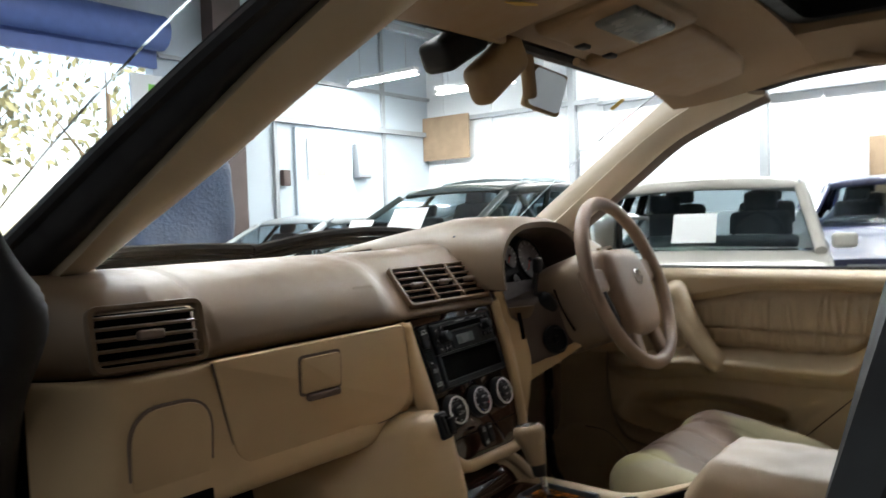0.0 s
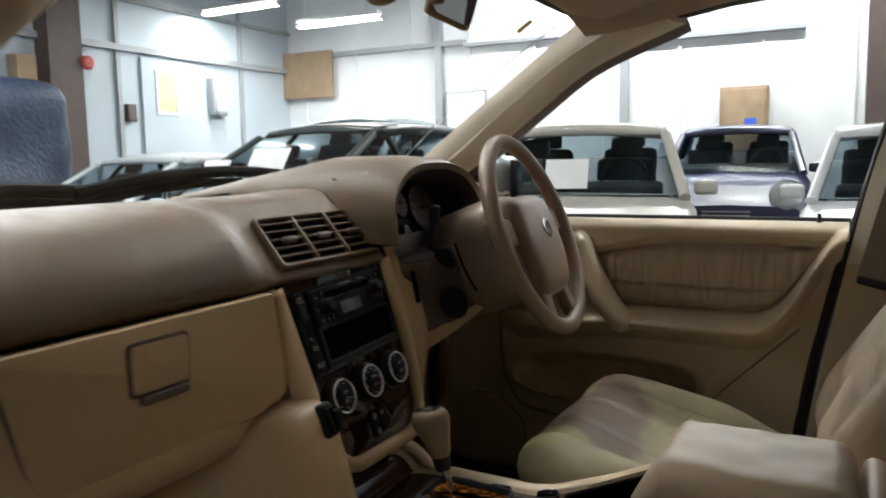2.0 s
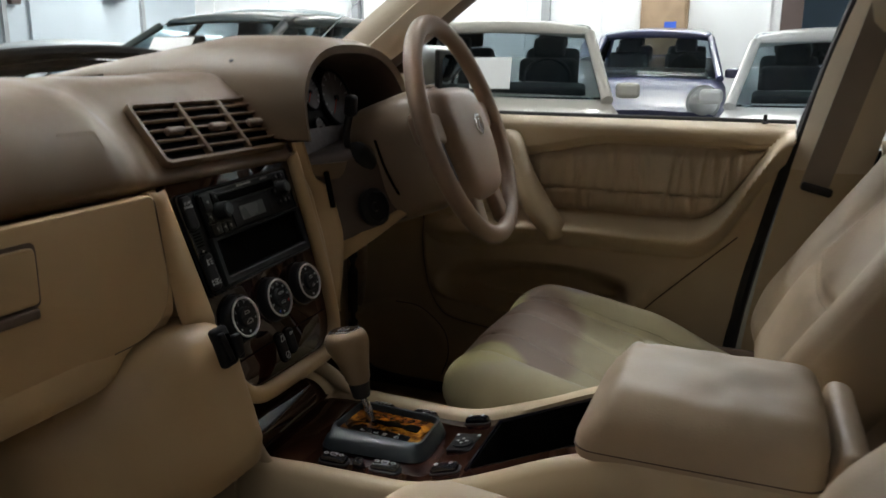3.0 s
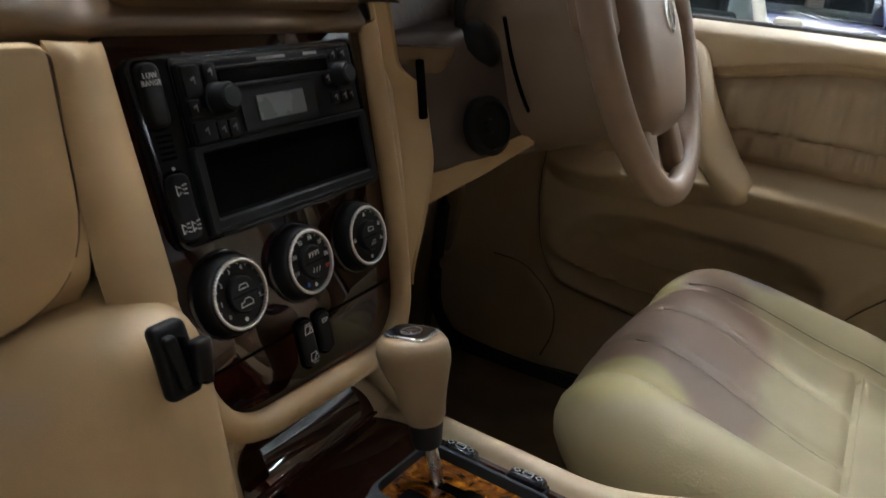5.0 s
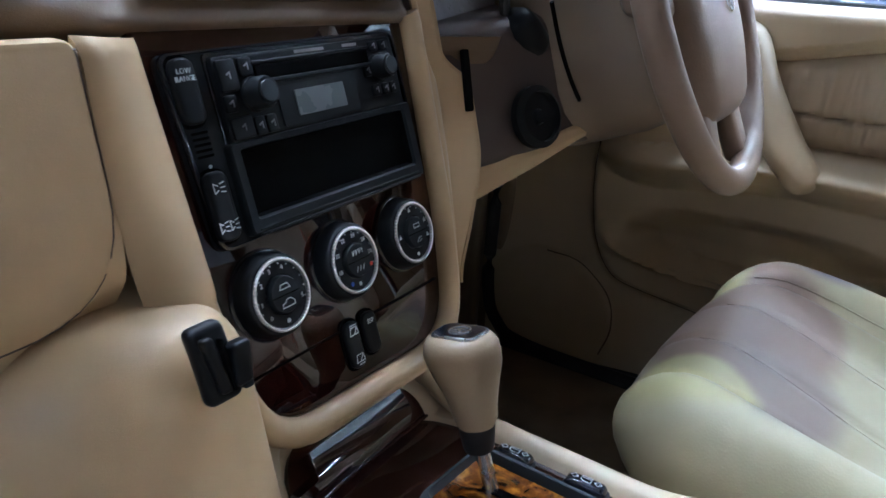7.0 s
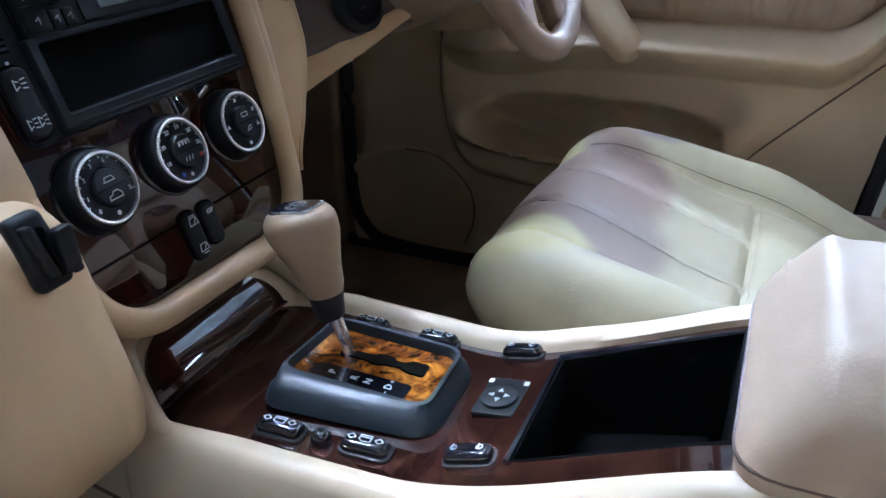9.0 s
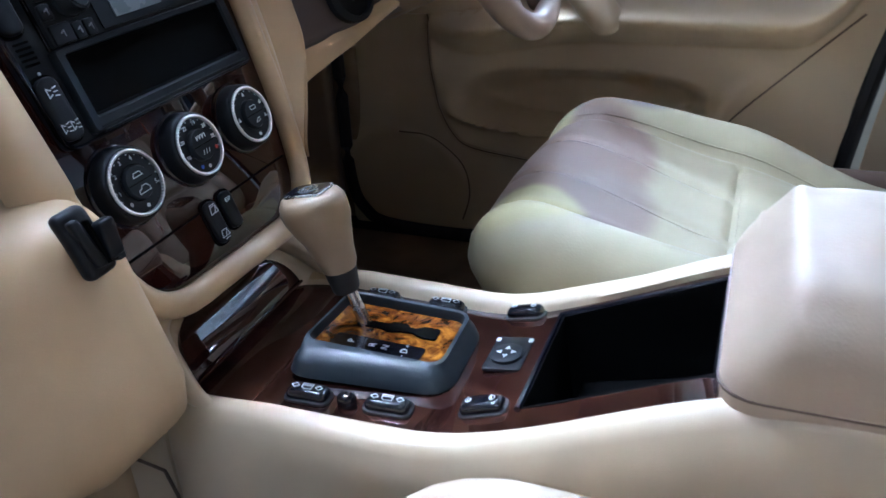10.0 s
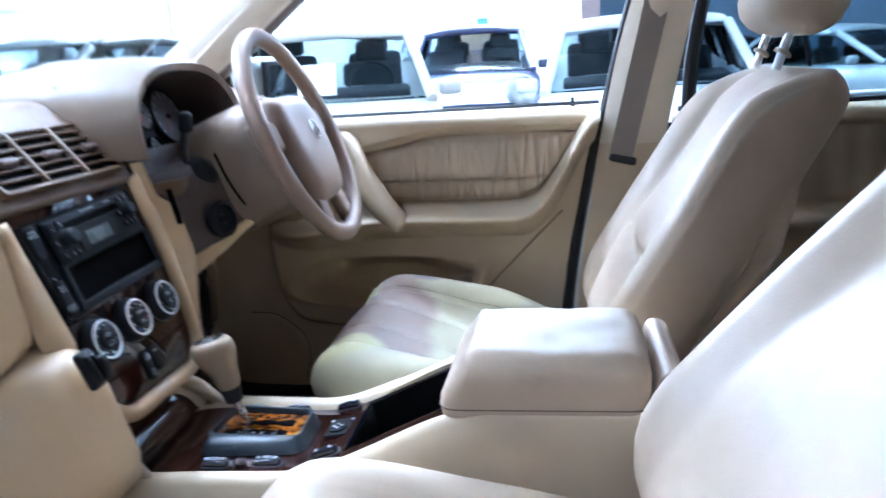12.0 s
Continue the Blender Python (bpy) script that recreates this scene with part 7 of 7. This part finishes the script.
for x, y, z, L, gain in ((-6.4, 9.0, 3.45, 1.5, 1.4), (-8.0, 8.6, 3.75, 1.5, 1.4), (-3.0, 9.6, 4.9, 1.8, 4), (-0.2, 9.6, 4.9, 1.8, 4), (-5.2, 3.2, 4.3, 1.8, 2.5), (-1.8, 0.5, 4.6, 1.8, 1.1), (0.0, 3.2, 4.3, 1.8, 0.5),
                         (2.6, 3.2, 4.3, 1.8, 0.25), (5.2, 3.2, 4.3, 1.8, 0.25), (-2.6, -3.8, 4.3, 1.8, 0.08), (0.6, -3.8, 4.3, 1.8, 0.08), (3.4, -3.8, 4.3, 1.8, 0.08), (4.5, 9.5, 4.3, 1.8, 0.8), (8.0, 7.5, 4.3, 1.8, 0.8)):
    strip_lamp(x, y, z, L, "x", gain)

# ---- parked cars ----
car_glass = clear_glass("tinted_car_glass", (0.34, 0.42, 0.46))
seat_grey = surface("grey_seat_cloth", (0.06, 0.065, 0.07), 0.8, relief=0, vary=0.2)
tyre = surface("tyre_rubber", (0.02, 0.02, 0.02), 0.8, grain=60, relief=0.3, vary=0.1)
lamp_glass = surface("headlamp_glass", (0.75, 0.78, 0.8), 0.08, 0.6, 1.0, relief=0, vary=0.1)


def paint(name, c):
    return surface(name, c, 0.35, 0.0, 0.6, relief=0, vary=0.02, stain=0.8, rough_vary=0.03)


def parked_car(name, label, m, L, W, H, mat, belt=0.60, nose=0.26, tail=0.06, glass=None, rake=(1.15, 0.55), round_lamps=False):
    """Nose along local -y. belt: height share of the window line; nose, tail: share of the length ahead of and behind the cabin."""
    c = thing(name, label, "car", tuple(m @ Vector()))
    zb, hb = H * belt, W / 2
    y0, y1 = -L / 2, L / 2
    yw, yt = y0 + L * nose, y1 - L * tail

    def body_ring(y):
        e = smooth(y0 + 0.35, y0, y) + smooth(y1 - 0.3, y1, y)
        h = hb * (1 - 0.10 * e)
        t = zb - 0.02 if yw < y < yt else (zb - 0.06 - 0.16 * smooth(yw, y0, y) - 0.12 * e if y <= yw else zb - 0.05 * e)
        lo = 0.24 + 0.10 * e
        ring = [(-h * 0.90, lo), (-h, lo + 0.10), (-h, t - 0.22), (-h * 0.985, t - 0.08), (-h * 0.93, t - 0.012), (-h * 0.80, t + 0.010), (0, t + 0.03), (h * 0.80, t + 0.010), (h * 0.93, t - 0.012), (h * 0.985, t - 0.08), (h, t - 0.22), (h, lo + 0.10), (h * 0.90, lo)]
        return [m @ Vector((x, y, z)) for x, z in ring]
    ys = [y0, y0 + 0.05, y0 + 0.15, y0 + 0.35, (y0 + yw) / 2, yw - 0.05, yw + 0.02, 0, yt - 0.05, yt + 0.05, y1 - 0.15, y1 - 0.04, y1]
    body = part("body", loft([body_ring(y) for y in sorted(ys)]), mat, c, "", 50)
    zr = H
    slope_f, slope_r = (zr - zb) * rake[0], (zr - zb) * rake[1]
    a = [(-hb * 0.90, yw), (hb * 0.90, yw), (hb * 0.90, yt), (-hb * 0.90, yt)]
    b = [(-hb * 0.73, yw + slope_f), (hb * 0.73, yw + slope_f), (hb * 0.73, yt - slope_r), (-hb * 0.73, yt - slope_r)]
    rl = b[2][1] - b[0][1] + 0.22
    part("roof", softbox((hb * 1.56, rl, 0.10), 0.045, mid=(6, 8, 1), shape=lambda v: (v.x * (1 - 0.04 * (2 * v.y / rl) ** 4), v.y, v.z - 0.05 * (v.x / (hb * 0.78)) ** 2 - 0.05 * (2 * v.y / rl) ** 2), m=m @ T(0, (b[0][1] + b[2][1]) / 2, zr - 0.045)), mat, c, "", 60)

    def pane(p, q, r, s, nm):
        pts = [Vector(v) for v in (p, q, r, s)]
        mid = sum(pts, Vector()) / 4
        n = (pts[1] - pts[0]).cross(pts[3] - pts[0]).normalized()
        if n.dot(mid - Vector((0, 0, zb))) < 0:
            n = -n
        bm = bmesh.new()
        vs = [bm.verts.new(m @ (mid + (v - mid) * 0.965 + n * 0.012)) for v in pts]
        vs2 = [bm.verts.new(m @ (mid + (v - mid) * 0.965 - n * 0.004)) for v in pts]
        bm.faces.new(vs)
        for i in range(4):
            bm.faces.new((vs[i], vs[(i + 1) % 4], vs2[(i + 1) % 4], vs2[i]))
        return part(nm, bm, glass or car_glass, c)
    A = [Vector((x, y, zb - 0.01)) for x, y in a]
    B = [Vector((x, y, zr - 0.07)) for x, y in b]
    for i, j, t in [(k, k, 0) for k in range(4)] + [(1, 2, 0.41), (0, 3, 0.41), (1, 2, 0.755), (0, 3, 0.755)]:
        part("pillar", tube([m @ A[i].lerp(A[j], t), m @ A[i].lerp(A[j], t).lerp(B[i].lerp(B[j], t), 0.86 if i == j else 1.0)], 0.042 if i == j else 0.032, 10), mat if i == j else void_black, c)
    for sx_ in (-1, 1):
        for yy in (yw + 1.05, yw + 1.95):
            q = part("seat", softbox((0.48, 0.16, 0.50), 0.06, m=m @ T(sx_ * hb * 0.42, yy, zb - 0.05) @ pose(0, 0, 0, -14, 0, 0)), seat_grey, c)
            part("headrest", softbox((0.26, 0.10, 0.18), 0.04, m=m @ T(sx_ * hb * 0.42, yy + 0.06, zb + 0.29)), seat_grey, q)
    part("dash", softbox((W * 0.74, 0.4, 0.10), 0.04, m=m @ T(0, yw + 0.40, zb + 0.0)), seat_grey, c)
    part("steering_wheel", tube([m @ T(hb * 0.42, yw + 0.70, zb + 0.06) @ pose(0, 0, 0, 65, 0, 0) @ Vector((0.18 * math.cos(k * math.pi / 12), 0.18 * math.sin(k * math.pi / 12), 0)) for k in range(24)], 0.015, 6, closed=True), seat_grey, c)
    pane(A[0], A[1], B[1], B[0], "windscreen")
    pane(A[2], A[3], B[3], B[2], "rear_window")
    for i, j in ((1, 2), (0, 3)):
        for t0, t1 in ((0.0, 0.40), (0.42, 0.74), (0.77, 1.0)):
            pane(A[i].lerp(A[j], t0), A[i].lerp(A[j], t1), B[i].lerp(B[j], t1), B[i].lerp(B[j], t0), "side_window")
    for sx_ in (-1, 1):
        for yy in (y0 + L * 0.18, y1 - L * 0.19):
            w = part("wheel", lathe([(0.20, -0.10), (0.30, -0.10), (0.32, -0.05), (0.32, 0.05), (0.30, 0.10), (0.20, 0.10)], m @ T(sx_ * (hb - 0.10), yy, 0.32) @ pose(0, 0, 0, 0, 90, 0), 24), tyre, c)
            part("rim", lathe([(0.21, -0.09), (0.21, 0.09), (0.17, 0.105), (0.05, 0.10), (0, 0.10)], m @ T(sx_ * (hb - 0.10), yy, 0.32) @ pose(0, 0, 0, 0, 90 * sx_, 0), 20), steel_grey, w)
        if round_lamps:
            hl = part("headlamp", lathe([(0.15, 0.0), (0.15, 0.05), (0.13, 0.085), (0.07, 0.11), (0, 0.118)], m @ T(sx_ * hb * 0.70, y0 + 0.08, zb * 0.80) @ pose(0, 0, 0, 90, 0, 0), 24), lamp_glass, c)
            part("lamp_ring", lathe([(0.148, 0.02), (0.168, 0.02), (0.168, 0.055), (0.148, 0.065)], m @ T(sx_ * hb * 0.70, y0 + 0.08, zb * 0.80) @ pose(0, 0, 0, 90, 0, 0), 24), steel_grey, hl)
        else:
            part("headlamp", softbox((0.34, 0.12, 0.17), 0.06, mid=(2, 1, 2), m=m @ T(sx_ * hb * 0.68, y0 + 0.06, zb * 0.74)), lamp_glass, c)
        part("door_mirror", softbox((0.17, 0.09, 0.11), 0.035, mid=(1, 1, 1), m=m @ T(sx_ * (hb + 0.06), yw + 0.34, zb + 0.05)), mat, c)
    if round_lamps:
        gr = part("grille", softbox((hb * 0.62, 0.04, 0.13), 0.02, m=m @ T(0, y0 + 0.015, zb * 0.62)), mat, c)
        for k in range(3):
            part("grille_bar", softbox((hb * 0.58, 0.02, 0.014), 0.004, m=m @ T(0, y0 - 0.01, zb * 0.62 + 0.04 * (k - 1))), steel_grey, gr)
    else:
        part("grille", softbox((hb * 0.8, 0.05, 0.16), 0.02, m=m @ T(0, y0 + 0.01, zb * 0.72)), void_black, c)
    part("bumper", softbox((W * 0.92, 0.16, 0.20), 0.06, mid=(4, 1, 1), m=m @ T(0, y0 + 0.03, 0.42)), mat, c)
    return c


beige_paint = paint("champagne_paint", (0.55, 0.52, 0.47))
navy_paint = paint("navy_paint", (0.025, 0.03, 0.085))
white_paint = paint("white_paint", (0.72, 0.73, 0.74))
green_paint = paint("dark_green_paint", (0.03, 0.045, 0.045))
grey_paint = paint("grey_green_paint", (0.22, 0.28, 0.30))
pale_paint = paint("pale_silver_paint", (0.55, 0.60, 0.62))
black_paint = paint("black_paint", (0.02, 0.022, 0.03))


def at(x, y, rz):
    return T(x, y, 0) @ pose(0, 0, 0, 0, 0, rz)


def notice(x, y, z, w, h, rz=0, tilt=-30):
    n = thing("price_notice", "white paper notice behind a parked car's windscreen", "notice", (x, y, z), "notices on the parked cars")
    part("sheet", softbox((w, 0.004, h), 0.001, m=T(x, y, z) @ pose(0, 0, 0, tilt, 0, rz)), paper, n)


parked_car("parked_suv", "champagne coloured off-road car with a paper notice", at(-1.42, 5.40, 12), 4.3, 1.85, 1.60, beige_paint, 0.63, 0.27, 0.04)
notice(-1.10, 4.12, 1.18, 0.29, 0.24, 12, -35)
parked_car("parked_car", "dark navy car with round lamps", at(-0.62, 9.05, 4), 3.4, 1.62, 1.68, navy_paint, 0.655, 0.26, 0.05, rake=(1.3, 0.9), round_lamps=True)
parked_car("parked_car", "white hatchback parked beside the others", at(1.15, 6.2, 0), 3.9, 1.72, 1.55, white_paint, 0.62, 0.22, 0.05)
parked_car("parked_car", "dark green estate car with pale notices", at(-3.9, 5.2, -4), 4.5, 1.85, 1.70, green_paint, 0.60, 0.24, 0.04, rake=(1.7, 0.9))
notice(-3.75, 4.15, 1.30, 0.40, 0.30, 0, -35)
notice(-4.35, 4.15, 1.24, 0.30, 0.22, 0, -35)
parked_car("parked_car", "grey green estate car at the back", at(-5.6, 8.0, 4), 4.4, 1.80, 1.95, grey_paint, 0.62, 0.24, 0.04, rake=(1.6, 0.8))
parked_car("parked_car", "pale silver saloon with sloping bonnet", at(-6.3, 5.2, -5), 4.4, 1.78, 1.45, pale_paint, 0.60, 0.27, 0.14, rake=(1.6, 1.3))
parked_car("parked_car", "silver saloon in the rear bay", at(4.5, 11.2, 38), 4.5, 1.80, 1.40, grey_paint, 0.62, 0.27, 0.16, rake=(1.6, 1.3))
parked_car("parked_car", "black saloon in the rear bay", at(2.7, 12.0, 34), 4.5, 1.80, 1.40, black_paint, 0.62, 0.27, 0.16, rake=(1.6, 1.3))
parked_car("parked_car", "dark saloon in the rear bay", at(6.8, 10.4, 40), 4.5, 1.80, 1.42, navy_paint, 0.62, 0.27, 0.16, rake=(1.6, 1.3))

# ---- outside the doorway ----
def tree(x, y, h, seed):
    rnd = random.Random(seed)
    t = thing("tree", "leafy green tree in the sunlit yard", "tree", (x, y, 0), "trees behind the yard")
    part("trunk", tube(spline([(x, y, 0), (x + 0.1, y, h * 0.25), (x, y + 0.1, h * 0.5), (x + 0.1, y, h * 0.75)], 3), [0.22, 0.2, 0.19, 0.18, 0.16, 0.14, 0.12, 0.09, 0.06, 0.04], 8), bark, t)
    for k in range(5):
        a = rnd.uniform(0, 6.28)
        z = h * rnd.uniform(0.3, 0.6)
        part("limb", tube([(x, y, z), (x + math.cos(a) * h * 0.12, y + math.sin(a) * h * 0.12, z + h * 0.12), (x + math.cos(a) * h * 0.24, y + math.sin(a) * h * 0.24, z + h * 0.26)], [0.08, 0.05, 0.02], 6), bark, t)
    bm = bmesh.new()
    for k in range(420):
        d = Vector((rnd.gauss(0, 1), rnd.gauss(0, 1), rnd.gauss(0, 0.8))).normalized() * rnd.uniform(0.35, 1) ** 0.5
        c = Vector((x, y, h * 0.68)) + Vector((d.x * h * 0.33, d.y * h * 0.33, d.z * h * 0.34)) * (1 + 0.35 * noise.noise(d * 2.1 + Vector((seed, 0, 0))))
        q = Euler((rnd.uniform(0, 3), rnd.uniform(0, 3), rnd.uniform(0, 3))).to_matrix()
        s = rnd.uniform(0.10, 0.24)
        bm.faces.new([bm.verts.new(c + q @ Vector(p) * s) for p in ((-1, 0, 0), (0, -0.5, 0.1), (1, 0, 0), (0, 0.5, 0.1))])
    part("crown", bm, leaf, t)


for k, (x, y, h) in enumerate(((-21, 6.5, 6.5), (-24, 12.5, 8), (-23, 1.0, 7), (-27, 8.5, 9), (-22, -5, 6.5))):
    tree(x, y, h, k + 3)
